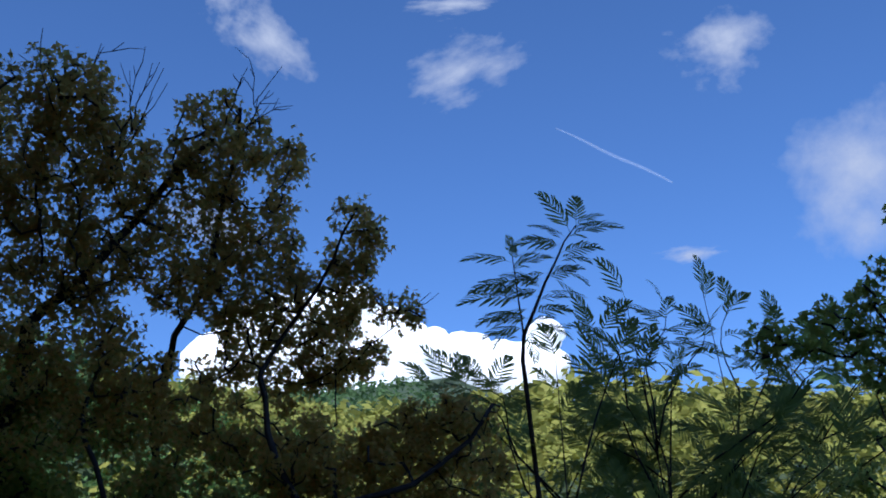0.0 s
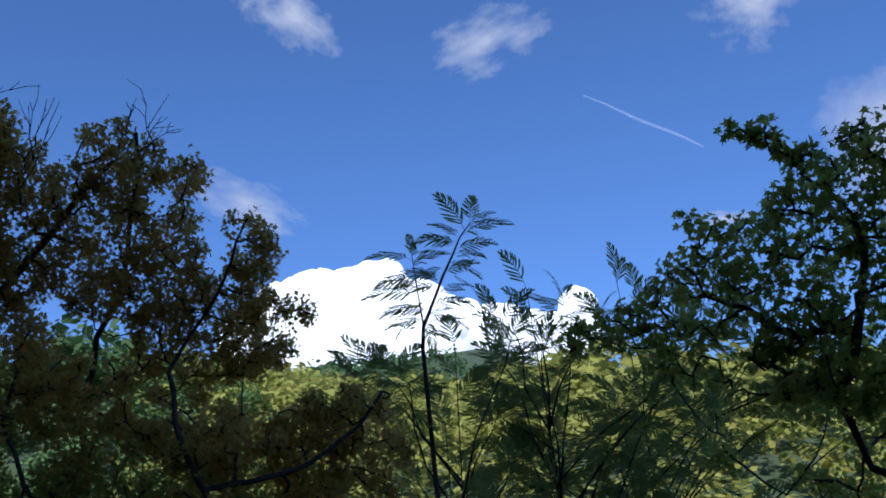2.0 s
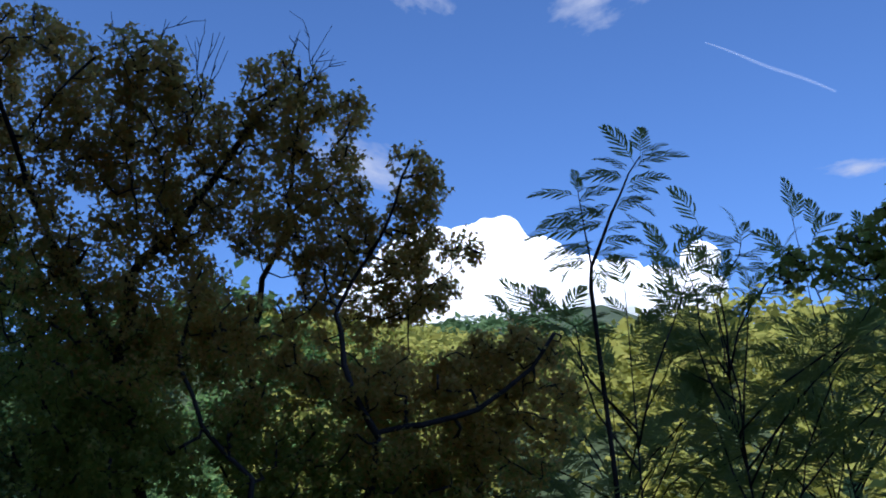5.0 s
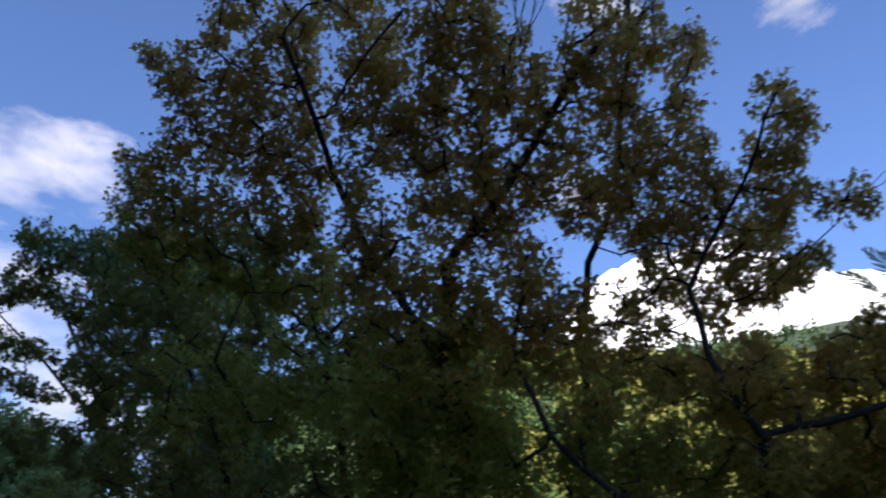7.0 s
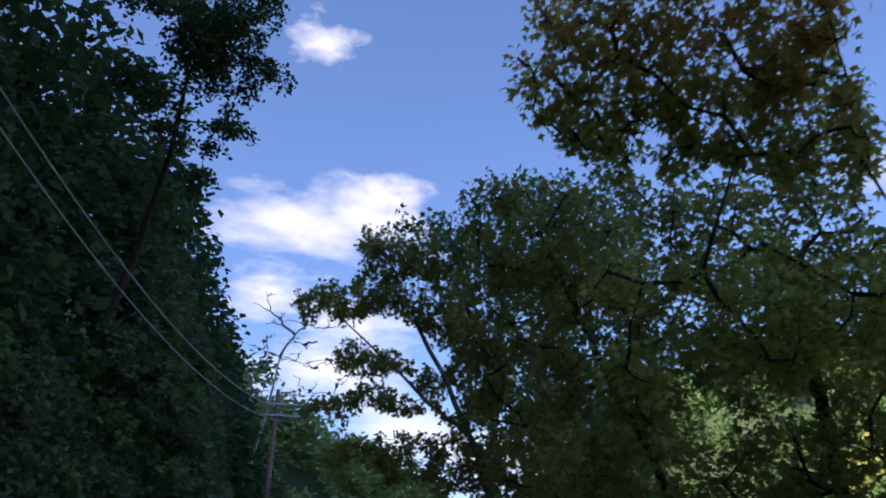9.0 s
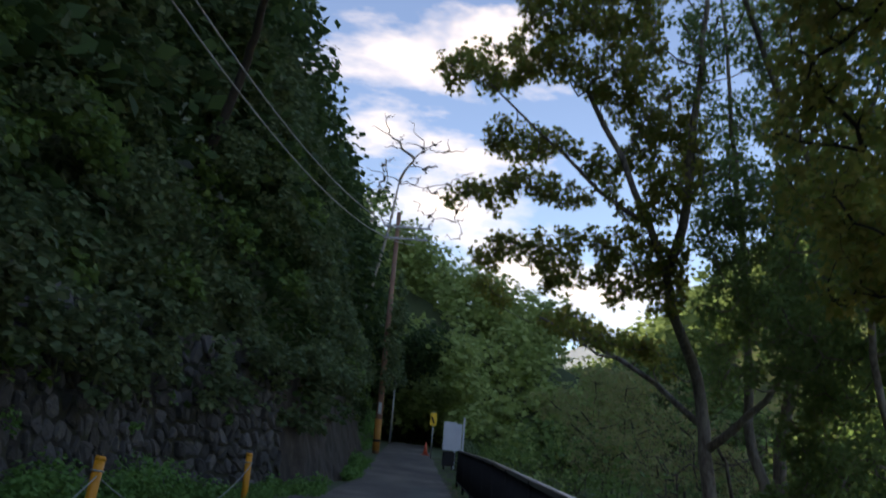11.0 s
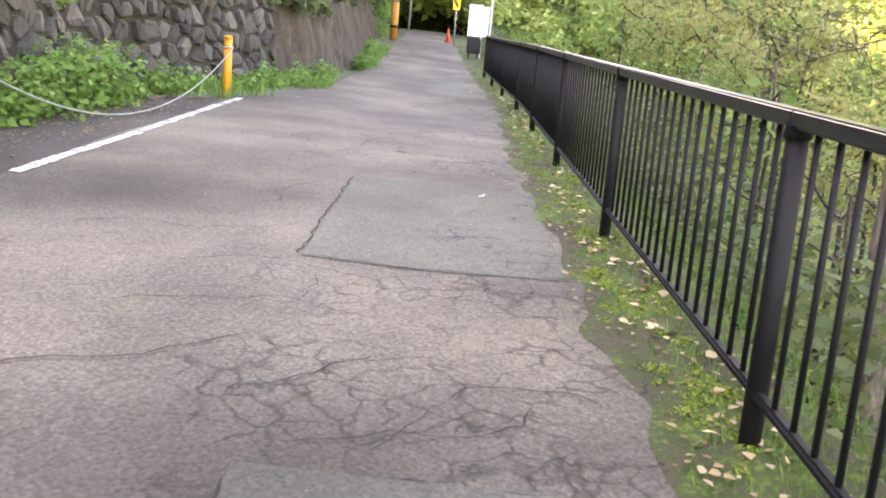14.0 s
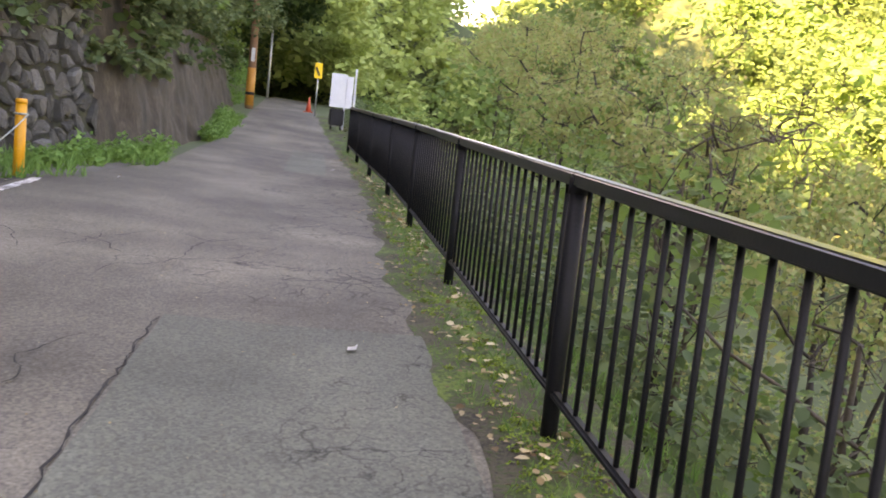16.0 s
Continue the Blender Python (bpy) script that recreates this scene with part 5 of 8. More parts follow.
CROWN_TALL += [(-12.81, 1.23, 4.34, 0.053), (-12.53, 0.85, 4.34, 0.051), (-12.71, 1.02, 4.34, 0.046), (-12.29, 0.54, 4.31, 0.05), (-12.57, 1.39, 4.3, 0.074), (-11.79, 1.84, 4.29, 0.105), (-12.12, 1.89, 4.28, 0.056), (-12.58, 0.52, 4.28, 0.151), (-16.22, 0.6, 4.28, 0.085), (-12.06, 1.48, 4.27, 0.078), (-12.33, 1.58, 4.27, 0.067), (-12.42, 1.26, 4.27, 0.104), (-11.72, 2.02, 4.26, 0.211), (-11.8, 2.21, 4.23, 0.087), (-12.58, 0.39, 4.23, 0.063), (-16.25, 0.48, 4.2, 0.117), (-12.2, 2.16, 4.19, 0.074), (-12.13, 0.35, 4.19, 0.087), (-12.65, 0.09, 4.19, 0.055), (-12.25, 0.1, 4.15, 0.08), (-12.66, 0.49, 4.15, 0.07), (-12.43, 1.77, 4.14, 0.126)]
CROWN_TALL += [(-12.18, 1.83, 4.14, 0.08), (-11.81, 2.13, 4.14, 0.065), (-12.52, 2.1, 4.14, 0.064), (-12.09, 1.58, 4.11, 0.072), (-11.98, 0.22, 4.11, 0.114), (-16.17, 0.67, 4.1, 0.195), (-11.87, 1.91, 4.08, 0.169), (-12.93, 1.19, 4.02, 0.067), (-12.66, 1.85, 4.02, 0.053), (-16.23, 0.85, 4.01, 0.138), (-12.76, 1.26, 4, 0.047), (-12.05, 1.8, 3.98, 0.071), (-12.83, 0.98, 3.97, 0.059), (-16.33, 0.73, 3.97, 0.085), (-12.35, 1.96, 3.94, 0.059), (-12.64, 1.94, 3.93, 0.141), (-12.34, 2.06, 3.89, 0.107), (-12.35, 1.41, 3.89, 0.061), (-16.24, 0.82, 3.89, 0.069), (-12.53, 1.32, 3.87, 0.12), (-12.31, 1.7, 3.87, 0.095), (-12.23, 1.59, 3.86, 0.062)]
CROWN_TALL += [(-12.75, 0.67, 3.85, 0.11), (-12.48, 1.54, 3.84, 0.136), (-12.81, 1.28, 3.82, 0.083), (-12.42, 0.57, 3.82, 0.046), (-12.36, 2.26, 3.81, 0.052), (-12.69, 0.83, 3.8, 0.159), (-15.65, 1.64, 3.8, 0.06), (-12.11, 2.11, 3.78, 0.073), (-12.89, 0.72, 3.77, 0.066), (-12.7, 0.37, 3.73, 0.078), (-12.86, 1.3, 3.73, 0.062), (-12.44, 1.04, 3.72, 0.206), (-12.35, 2.25, 3.71, 0.091), (-12.85, 0.94, 3.71, 0.068), (-15.49, 1.71, 3.71, 0.085), (-12.46, 1.73, 3.7, 0.234), (-12.4, 2.06, 3.69, 0.235), (-12.38, 1.52, 3.68, 0.054), (-12.41, 0.51, 3.67, 0.159), (-12.93, 1.06, 3.67, 0.053), (-15.63, 1.44, 3.67, 0.1), (-15.51, 1.89, 3.67, 0.076)]
CROWN_TALL += [(-15.64, 1.6, 3.65, 0.155), (-15.63, 1.33, 3.64, 0.065), (-13.14, 1.1, 3.63, 0.055), (-12.89, 1.22, 3.61, 0.185), (-12.67, 0.54, 3.6, 0.064), (-15.37, 1.96, 3.6, 0.07), (-12.56, 1.58, 3.58, 0.106), (-15.64, 1.43, 3.58, 0.054), (-12.48, 2.25, 3.57, 0.082), (-12.69, 1.5, 3.57, 0.069), (-12.35, 0.4, 3.57, 0.048), (-15.46, 1.78, 3.55, 0.156), (-15.7, 1.5, 3.55, 0.063), (-13.11, 1.12, 3.53, 0.088), (-15.11, 2.01, 3.53, 0.082), (-12.42, 1.89, 3.52, 0.135), (-15.66, 1.6, 3.51, 0.059), (-12.5, 1.34, 3.49, 0.091), (-15.63, 1.68, 3.49, 0.084), (-12.6, 2.14, 3.46, 0.215), (-12.38, 2.24, 3.45, 0.055), (-12.7, 1.99, 3.44, 0.062)]
CROWN_TALL += [(-12.55, 1.85, 3.44, 0.056), (-15.22, 1.92, 3.43, 0.152), (-15.57, 1.82, 3.42, 0.081), (-12.33, 1.66, 3.39, 0.141), (-12.61, 2.29, 3.38, 0.05), (-14.9, 2.05, 3.38, 0.138), (-12.8, 1.71, 3.36, 0.052), (-14.58, 2.12, 3.36, 0.078), (-15.43, 1.88, 3.36, 0.055), (-12.86, 2.12, 3.35, 0.051), (-12.81, 2.21, 3.33, 0.071), (-12.48, 2.21, 3.29, 0.074), (-13.89, 1.47, 3.27, 0.149), (-14.65, 2.14, 3.27, 0.067), (-13.16, 1.31, 3.26, 0.06), (-14.25, 2.17, 3.23, 0.108), (-13.29, 1.24, 3.21, 0.104), (-13.22, 1.5, 3.2, 0.048), (-14.04, 2.25, 3.13, 0.112), (-13.35, 1.58, 3.12, 0.119), (-14.2, 2.19, 3.12, 0.047), (-13.39, 1.92, 3.1, 0.067)]
CROWN_TALL += [(-13, 1.64, 3.08, 0.061), (-13.35, 1.79, 3.07, 0.115), (-13.65, 2.29, 3.03, 0.049), (-13.13, 1.62, 3.02, 0.058), (-13.81, 2.28, 3.01, 0.071), (-12.8, 2, 2.99, 0.06), (-12.97, 2.12, 2.96, 0.109), (-12.89, 1.92, 2.94, 0.123), (-12.9, 1.8, 2.94, 0.066), (-13.32, 2.09, 2.94, 0.06), (-13.27, 2.27, 2.94, 0.057), (-13.6, 2.33, 2.94, 0.085), (-13.48, 2.38, 2.88, 0.065), (-13.43, 2.45, 2.8, 0.059)]
b = (-13.1, 2.85, gz(-13.1, 2.85))
grow_tree("maple_tree", "tall maple with pale mottled bark reaching over the lane", 14,
          [([b, (-13.15, 2.8, -0.2), (-13.3, 2.8, 1.5), (-13.35, 2.68, 2.75), (-12.91, 2.3, 3.28), (-12.55, 2.15, 3.64), (-12.3, 1.92, 3.99), (-12.16, 1.61, 4.57), (-11.98, 1.25, 5.13)], 0.1, 0.022),
           ([(-13.34, 2.72, 2.3), (-13.51, 2.52, 2.53), (-13.97, 2.13, 2.93), (-14.83, 1.71, 3.31), (-15.54, 1.3, 3.65)], 0.036, 0.01),
           ([(-12.98, 2.67, 2.06), (-12.83, 2.87, 2.27), (-12.65, 3.09, 2.52), (-12.5, 3.22, 2.75), (-12.3, 3.35, 3.09)], 0.045, 0.014),
           ([(-13.2, 3.1, gz(-13.2, 3.1)), (-13.31, 3.11, 0.74), (-13.38, 3.07, 1.49), (-13.31, 2.95, 1.95), (-13.14, 2.8, 2.1)], 0.04, 0.014),
           ([(-12.55, 2.15, 3.64), (-12.22, 2.21, 3.99), (-11.94, 2.18, 4.54), (-11.61, 2.18, 5.26), (-11.25, 2.11, 5.93)], 0.05, 0.018),
           ([(-12.3, 1.92, 3.99), (-12.39, 1.46, 4.3), (-12.48, 0.91, 4.86), (-12.24, 0.38, 5.23)], 0.026, 0.008)],
          CROWN_TALL, M_LEAF_MIX, M_BARK, 0.056, "maple", 3.2, limb_from=0.1, deep=(-1, 0.1, 0))
CROWN_FORKED = [(-8.02, 2.37, 4.93, 0.107), (-8.01, 2.24, 4.91, 0.1), (-7.93, 1.93, 4.87, 0.064), (-12.9, 2.46, 4.76, 0.08), (-8.09, 2.57, 4.74, 0.085), (-7.86, 1.63, 4.74, 0.062), (-7.69, 2.37, 4.7, 0.087), (-12.71, 2.71, 4.69, 0.112), (-8.37, 2.71, 4.66, 0.071), (-7.96, 1.64, 4.65, 0.13), (-8.09, 1.41, 4.64, 0.069), (-12.5, 2.78, 4.62, 0.103), (-7.77, 1.72, 4.62, 0.168), (-8.08, 1.33, 4.62, 0.057), (-7.73, 2.35, 4.6, 0.113), (-7.83, 2.22, 4.53, 0.267), (-7.67, 1.89, 4.52, 0.2), (-7.98, 1.51, 4.52, 0.151), (-8.34, 2.52, 4.51, 0.275), (-7.95, 2.45, 4.49, 0.12), (-8.14, 1.33, 4.48, 0.209), (-12.48, 2.45, 4.47, 0.211)]
CROWN_FORKED += [(-8.45, 2.36, 4.47, 0.094), (-13.02, 2.68, 4.46, 0.172), (-12.09, 2.93, 4.46, 0.107), (-7.94, 1.14, 4.44, 0.078), (-12.17, 2.82, 4.43, 0.141), (-7.9, 1.79, 4.43, 0.259), (-12.99, 2.54, 4.39, 0.07), (-8.68, 2.28, 4.39, 0.101), (-8.47, 2.45, 4.39, 0.089), (-8.23, 1.24, 4.39, 0.062), (-7.92, 1, 4.37, 0.106), (-8.78, 2.44, 4.36, 0.096), (-8.56, 2.65, 4.34, 0.192), (-8.05, 1.14, 4.33, 0.069), (-7.89, 2.05, 4.31, 0.239), (-8.23, 2.62, 4.3, 0.067), (-7.75, 0.81, 4.28, 0.075), (-8.19, 1.44, 4.26, 0.108), (-9.04, 2.11, 4.25, 0.172), (-11.57, 3.23, 4.24, 0.153), (-8.14, 2.04, 4.24, 0.141), (-8.47, 2.43, 4.24, 0.113)]
CROWN_FORKED += [(-8.77, 2.85, 4.24, 0.104), (-11.3, 3.19, 4.22, 0.065), (-8.03, 1.27, 4.22, 0.067), (-12.11, 2.62, 4.21, 0.285), (-11.58, 3.46, 4.21, 0.237), (-8.38, 1.87, 4.2, 0.272), (-11.59, 3, 4.18, 0.19), (-8.85, 2.66, 4.18, 0.306), (-7.87, 1.53, 4.18, 0.243), (-11.23, 2.91, 4.15, 0.062), (-11.34, 2.73, 4.13, 0.106), (-8.11, 1.5, 4.13, 0.071), (-8.6, 2.21, 4.12, 0.232), (-11.77, 2.84, 4.1, 0.274), (-9.02, 2.44, 4.08, 0.116), (-8.46, 1.75, 4.07, 0.058), (-8.95, 2.89, 4.06, 0.151), (-8.09, 1.57, 4.06, 0.084), (-12.43, 2.78, 4.05, 0.085), (-12.2, 2.75, 4.05, 0.069), (-9.45, 2.4, 4.05, 0.112), (-12.29, 2.59, 4.04, 0.141)]
CROWN_FORKED += [(-11.64, 3.25, 4.03, 0.277), (-12.02, 2.8, 4.03, 0.084), (-8.78, 2.11, 4.03, 0.062), (-12.15, 2.91, 4.02, 0.069), (-9.12, 3.03, 4.02, 0.073), (-10.89, 3.24, 4.01, 0.118), (-9.21, 2.13, 4, 0.154), (-11.08, 3.37, 3.93, 0.114), (-9.24, 2.81, 3.93, 0.319), (-12.63, 2.8, 3.92, 0.223), (-11.91, 2.97, 3.88, 0.213), (-9.12, 2.46, 3.87, 0.223), (-9.4, 2.04, 3.83, 0.07), (-12.17, 2.94, 3.82, 0.132), (-11.27, 3.36, 3.81, 0.263), (-9.44, 2.51, 3.8, 0.081), (-11.19, 3.49, 3.79, 0.055), (-11.64, 3.32, 3.76, 0.189), (-12.27, 2.49, 3.76, 0.078), (-12.59, 2.69, 3.76, 0.067), (-9.36, 2.23, 3.76, 0.298), (-11.33, 2.92, 3.74, 0.11)]
CROWN_FORKED += [(-11.59, 3.15, 3.74, 0.069), (-9.3, 2.66, 3.74, 0.115), (-11.85, 3.05, 3.72, 0.079), (-8.85, 2.85, 3.72, 0.086), (-11.84, 2.66, 3.71, 0.067), (-9.1, 2.92, 3.69, 0.134), (-11.31, 3.52, 3.66, 0.121), (-9.66, 2.55, 3.65, 0.096), (-12.79, 2.91, 3.65, 0.122), (-11.91, 2.7, 3.64, 0.098), (-9.48, 2.08, 3.64, 0.09), (-9.54, 2.72, 3.63, 0.096), (-9.2, 2.36, 3.6, 0.068), (-9.77, 2.41, 3.57, 0.263), (-9.77, 2.19, 3.57, 0.083), (-12.26, 3.19, 3.57, 0.055), (-9.2, 3.03, 3.55, 0.067), (-11.41, 3.6, 3.54, 0.102), (-12.88, 3.29, 3.54, 0.286), (-11.46, 3.42, 3.53, 0.269), (-11.81, 3.33, 3.53, 0.221), (-11.54, 2.81, 3.53, 0.115)]
CROWN_FORKED += [(-11.25, 3.01, 3.52, 0.079), (-11.84, 2.58, 3.51, 0.091), (-11.36, 3, 3.51, 0.055), (-10.2, 2.42, 3.48, 0.134), (-9.15, 2.78, 3.47, 0.294), (-9.83, 2.77, 3.46, 0.332), (-10.28, 2.68, 3.45, 0.081), (-9.74, 2.19, 3.43, 0.076), (-9.53, 3.12, 3.42, 0.126), (-9.14, 2.98, 3.42, 0.08), (-12.74, 2.89, 3.42, 0.097), (-11.41, 2.88, 3.4, 0.168), (-11.33, 3.53, 3.39, 0.098), (-10.18, 2.71, 3.33, 0.123), (-11.36, 3.24, 3.31, 0.094), (-11.56, 3.15, 3.31, 0.057), (-11.31, 3.35, 3.3, 0.055), (-11.42, 2.98, 3.29, 0.08), (-10.55, 2.7, 3.28, 0.092), (-11.39, 3.17, 3.26, 0.066), (-9.45, 3.09, 3.26, 0.119), (-10.24, 2.4, 3.26, 0.108)]
CROWN_FORKED += [(-11.46, 3.55, 3.22, 0.134), (-12.69, 2.95, 3.22, 0.134), (-12.69, 3.42, 3.21, 0.107), (-10.82, 2.68, 3.2, 0.197), (-11.47, 3.29, 3.19, 0.104), (-11.49, 3.13, 3.19, 0.091), (-9.68, 2.97, 3.19, 0.333), (-11.5, 3.66, 3.16, 0.067), (-10.32, 2.39, 3.16, 0.081), (-9.47, 3.1, 3.14, 0.097), (-12.89, 3.29, 3.12, 0.197), (-11.54, 3.29, 3.12, 0.055), (-10.39, 2.82, 3.1, 0.313), (-11.26, 2.89, 3.08, 0.103), (-12.8, 3.5, 3.08, 0.083), (-9.8, 3.28, 3.06, 0.068), (-11.54, 2.9, 3.01, 0.056), (-9.98, 3.26, 3, 0.167), (-11.41, 3.11, 2.99, 0.211), (-11.19, 3.5, 2.96, 0.064), (-10.61, 2.49, 2.94, 0.137), (-11.1, 3.25, 2.91, 0.261)]
CROWN_FORKED += [(-13.67, 2.99, 2.91, 0.222), (-10.14, 3.05, 2.9, 0.347), (-11.84, 3.08, 2.89, 0.058), (-11.35, 3.04, 2.88, 0.218), (-11.47, 3.24, 2.86, 0.094), (-11.57, 3.09, 2.84, 0.13), (-11.58, 3.46, 2.82, 0.07), (-9.85, 3.28, 2.82, 0.087), (-11.87, 3.13, 2.8, 0.075), (-10.84, 3.29, 2.79, 0.081), (-10.18, 3.44, 2.79, 0.085), (-10.59, 2.69, 2.77, 0.363), (-10.8, 2.47, 2.74, 0.092), (-11.71, 3.04, 2.72, 0.07), (-11.51, 3.29, 2.72, 0.069), (-11.27, 3.03, 2.7, 0.067), (-11.11, 3.38, 2.67, 0.203), (-10.06, 3.22, 2.66, 0.24), (-10.54, 3.1, 2.66, 0.186), (-10.95, 3.05, 2.65, 0.166), (-11.47, 3.04, 2.63, 0.17), (-11.39, 3.39, 2.63, 0.08)]
CROWN_FORKED += [(-10.3, 3.47, 2.6, 0.092), (-10.98, 2.59, 2.59, 0.146), (-10.45, 3.21, 2.58, 0.105), (-11.56, 2.94, 2.57, 0.081), (-10.82, 2.73, 2.54, 0.084), (-11.45, 3.1, 2.5, 0.229), (-10.64, 3.23, 2.47, 0.08), (-11.18, 3.02, 2.45, 0.135), (-11.1, 3.15, 2.42, 0.149), (-11.69, 3.25, 2.4, 0.073), (-11.01, 3.33, 2.37, 0.259), (-10.9, 2.95, 2.3, 0.049), (-10.69, 3.34, 2.29, 0.057), (-11.52, 3.33, 2.29, 0.075), (-11.43, 3.04, 2.28, 0.057), (-11.68, 3.1, 2.2, 0.097), (-10.65, 2.99, 2.15, 0.106), (-10.28, 3.03, 2.11, 0.128), (-11.81, 3.32, 2.09, 0.242), (-10.37, 3.17, 2.06, 0.059), (-11.61, 3.03, 2.03, 0.184), (-11.66, 2.89, 2.02, 0.076)]
CROWN_FORKED += [(-11.24, 3.04, 2.01, 0.082), (-10.69, 2.94, 2, 0.078), (-10.58, 3.29, 1.97, 0.106), (-10.15, 2.82, 1.93, 0.218), (-11.21, 3.18, 1.85, 0.262), (-11.88, 3.27, 1.83, 0.148), (-11.39, 3.28, 1.83, 0.092), (-10.08, 2.98, 1.81, 0.122), (-11.47, 2.99, 1.79, 0.119), (-12.2, 3.2, 1.76, 0.098), (-10.43, 3.29, 1.76, 0.054), (-12.36, 2.98, 1.71, 0.084), (-11.23, 2.93, 1.7, 0.12), (-11.44, 2.86, 1.7, 0.076), (-10.58, 3.14, 1.69, 0.24), (-12.02, 2.97, 1.67, 0.11), (-12.03, 3.23, 1.67, 0.092), (-11.38, 2.66, 1.64, 0.095), (-10.77, 3.47, 1.62, 0.142), (-11.9, 3.2, 1.6, 0.059), (-11.78, 3.32, 1.58, 0.284), (-12.46, 2.85, 1.58, 0.078)]
CROWN_FORKED += [(-11.82, 3.42, 1.57, 0.244), (-12.56, 3.24, 1.56, 0.069), (-11.12, 2.94, 1.56, 0.06), (-11.63, 3.02, 1.55, 0.059), (-12.46, 3.02, 1.54, 0.193), (-10.68, 3.46, 1.48, 0.131), (-11.27, 2.81, 1.45, 0.215), (-12.05, 3, 1.43, 0.139), (-11.02, 2.91, 1.43, 0.06), (-12.02, 3.22, 1.39, 0.189), (-10.9, 3.69, 1.38, 0.06), (-10.55, 3.2, 1.34, 0.24), (-11.86, 2.98, 1.33, 0.066), (-10.59, 3.46, 1.3, 0.087), (-11.45, 3.38, 1.29, 0.275), (-11.5, 3.14, 1.29, 0.16), (-11.56, 3.43, 1.28, 0.11), (-11.8, 3.3, 1.22, 0.191), (-11.37, 3.07, 1.22, 0.118), (-11.25, 3.1, 1.17, 0.092), (-11.22, 2.64, 1.15, 0.124), (-10.8, 3.55, 1.14, 0.196)]
CROWN_FORKED += [(-10.87, 3.25, 1.14, 0.157), (-11.66, 3.56, 1.12, 0.065), (-11.17, 3.04, 1.11, 0.053), (-10.69, 3.62, 1.1, 0.064), (-10.97, 3.48, 1.08, 0.115), (-11.69, 3.42, 1.07, 0.077), (-10.65, 3.55, 1.04, 0.079), (-11.59, 3.48, 1.03, 0.118), (-11.85, 3.18, 1.02, 0.083), (-11.22, 3.73, 0.99, 0.07), (-11.28, 2.61, 0.98, 0.073), (-11.09, 2.8, 0.96, 0.211), (-11.52, 3.28, 0.89, 0.234), (-11.6, 3.02, 0.84, 0.115), (-10.95, 2.92, 0.8, 0.088), (-11.46, 3.47, 0.78, 0.049), (-11.48, 3.1, 0.67, 0.057), (-11.51, 3.46, 0.64, 0.1), (-11.37, 3, 0.63, 0.166), (-11.23, 3.2, 0.44, 0.225), (-11.45, 3.06, 0.36, 0.073), (-11.5, 3.13, 0.2, 0.067)]
CROWN_FORKED += [(-11.79, 2.68, 6.1, 0.188), (-11.66, 2.05, 5.96, 0.169), (-11.49, 2.86, 5.96, 0.168), (-11.44, 2.27, 5.67, 0.306), (-11.4, 1.97, 5.55, 0.121), (-11.65, 2.52, 5.53, 0.116), (-11.26, 2.64, 5.47, 0.3), (-11.63, 2.94, 5.4, 0.14), (-11.51, 2.13, 5.33, 0.223), (-11.51, 2.64, 5.29, 0.106), (-11.84, 2.88, 5.21, 0.293), (-12.31, 2.66, 5.14, 0.33), (-11.69, 2.2, 5.11, 0.183), (-12.1, 3.07, 4.99, 0.197), (-12.32, 2.45, 4.85, 0.11), (-11.96, 2.8, 4.83, 0.117), (-11.76, 3, 4.64, 0.112), (-11.89, 2.53, 4.54, 0.249), (-11.92, 3.04, 4.48, 0.135), (-11.86, 2.28, 4.44, 0.106), (-12.06, 2.86, 4.3, 0.304), (-12.01, 2.53, 4.2, 0.147)]
CROWN_FORKED += [(-12.46, 2.8, 4.18, 0.11), (-11.97, 3.05, 4.08, 0.137), (-12.22, 2.46, 3.97, 0.287), (-12.35, 3.14, 3.91, 0.203), (-12.68, 2.79, 3.77, 0.245), (-12.51, 3.09, 3.59, 0.324), (-12.34, 2.49, 3.46, 0.117), (-12.28, 2.72, 3.45, 0.12), (-11.84, 3.19, 3.41, 0.072), (-12.3, 3.01, 3.4, 0.207), (-12.13, 2.67, 3.38, 0.122), (-11.87, 3.05, 3.36, 0.111), (-12.41, 3.1, 3.28, 0.097), (-11.46, 3.11, 3.26, 0.103), (-12.19, 2.36, 3.26, 0.06), (-12.31, 2.86, 3.23, 0.154), (-12.22, 2.56, 3.22, 0.199), (-12.12, 3.03, 3.12, 0.144), (-11.51, 3.01, 3.1, 0.185), (-11.99, 2.72, 3.1, 0.13), (-12.4, 2.78, 3.06, 0.12), (-11.47, 3.17, 3.01, 0.066)]
CROWN_FORKED += [(-12.41, 2.56, 2.98, 0.165), (-11.84, 3.31, 2.96, 0.154), (-12.06, 3.12, 2.89, 0.198), (-12.73, 2.62, 2.87, 0.071), (-12.08, 2.59, 2.7, 0.191), (-11.97, 2.96, 2.69, 0.073), (-11.95, 2.79, 2.67, 0.121), (-11.6, 3.13, 2.65, 0.184), (-12.39, 2.86, 2.61, 0.06), (-12.28, 2.57, 2.55, 0.071), (-11.32, 3.12, 2.5, 0.053), (-11.9, 3.01, 2.47, 0.069), (-11.34, 2.87, 2.44, 0.07), (-11.51, 3.12, 2.36, 0.183), (-11.56, 2.9, 2.27, 0.151), (-11.4, 3.13, 2.14, 0.121), (-11.58, 2.86, 2.07, 0.072), (-11.7, 3.1, 2.02, 0.186), (-11.55, 3.26, 1.91, 0.106), (-11.65, 3.18, 1.85, 0.072), (-11.54, 2.92, 1.85, 0.067)]
b = (-12.7, 3.3, gz(-12.7, 3.3))
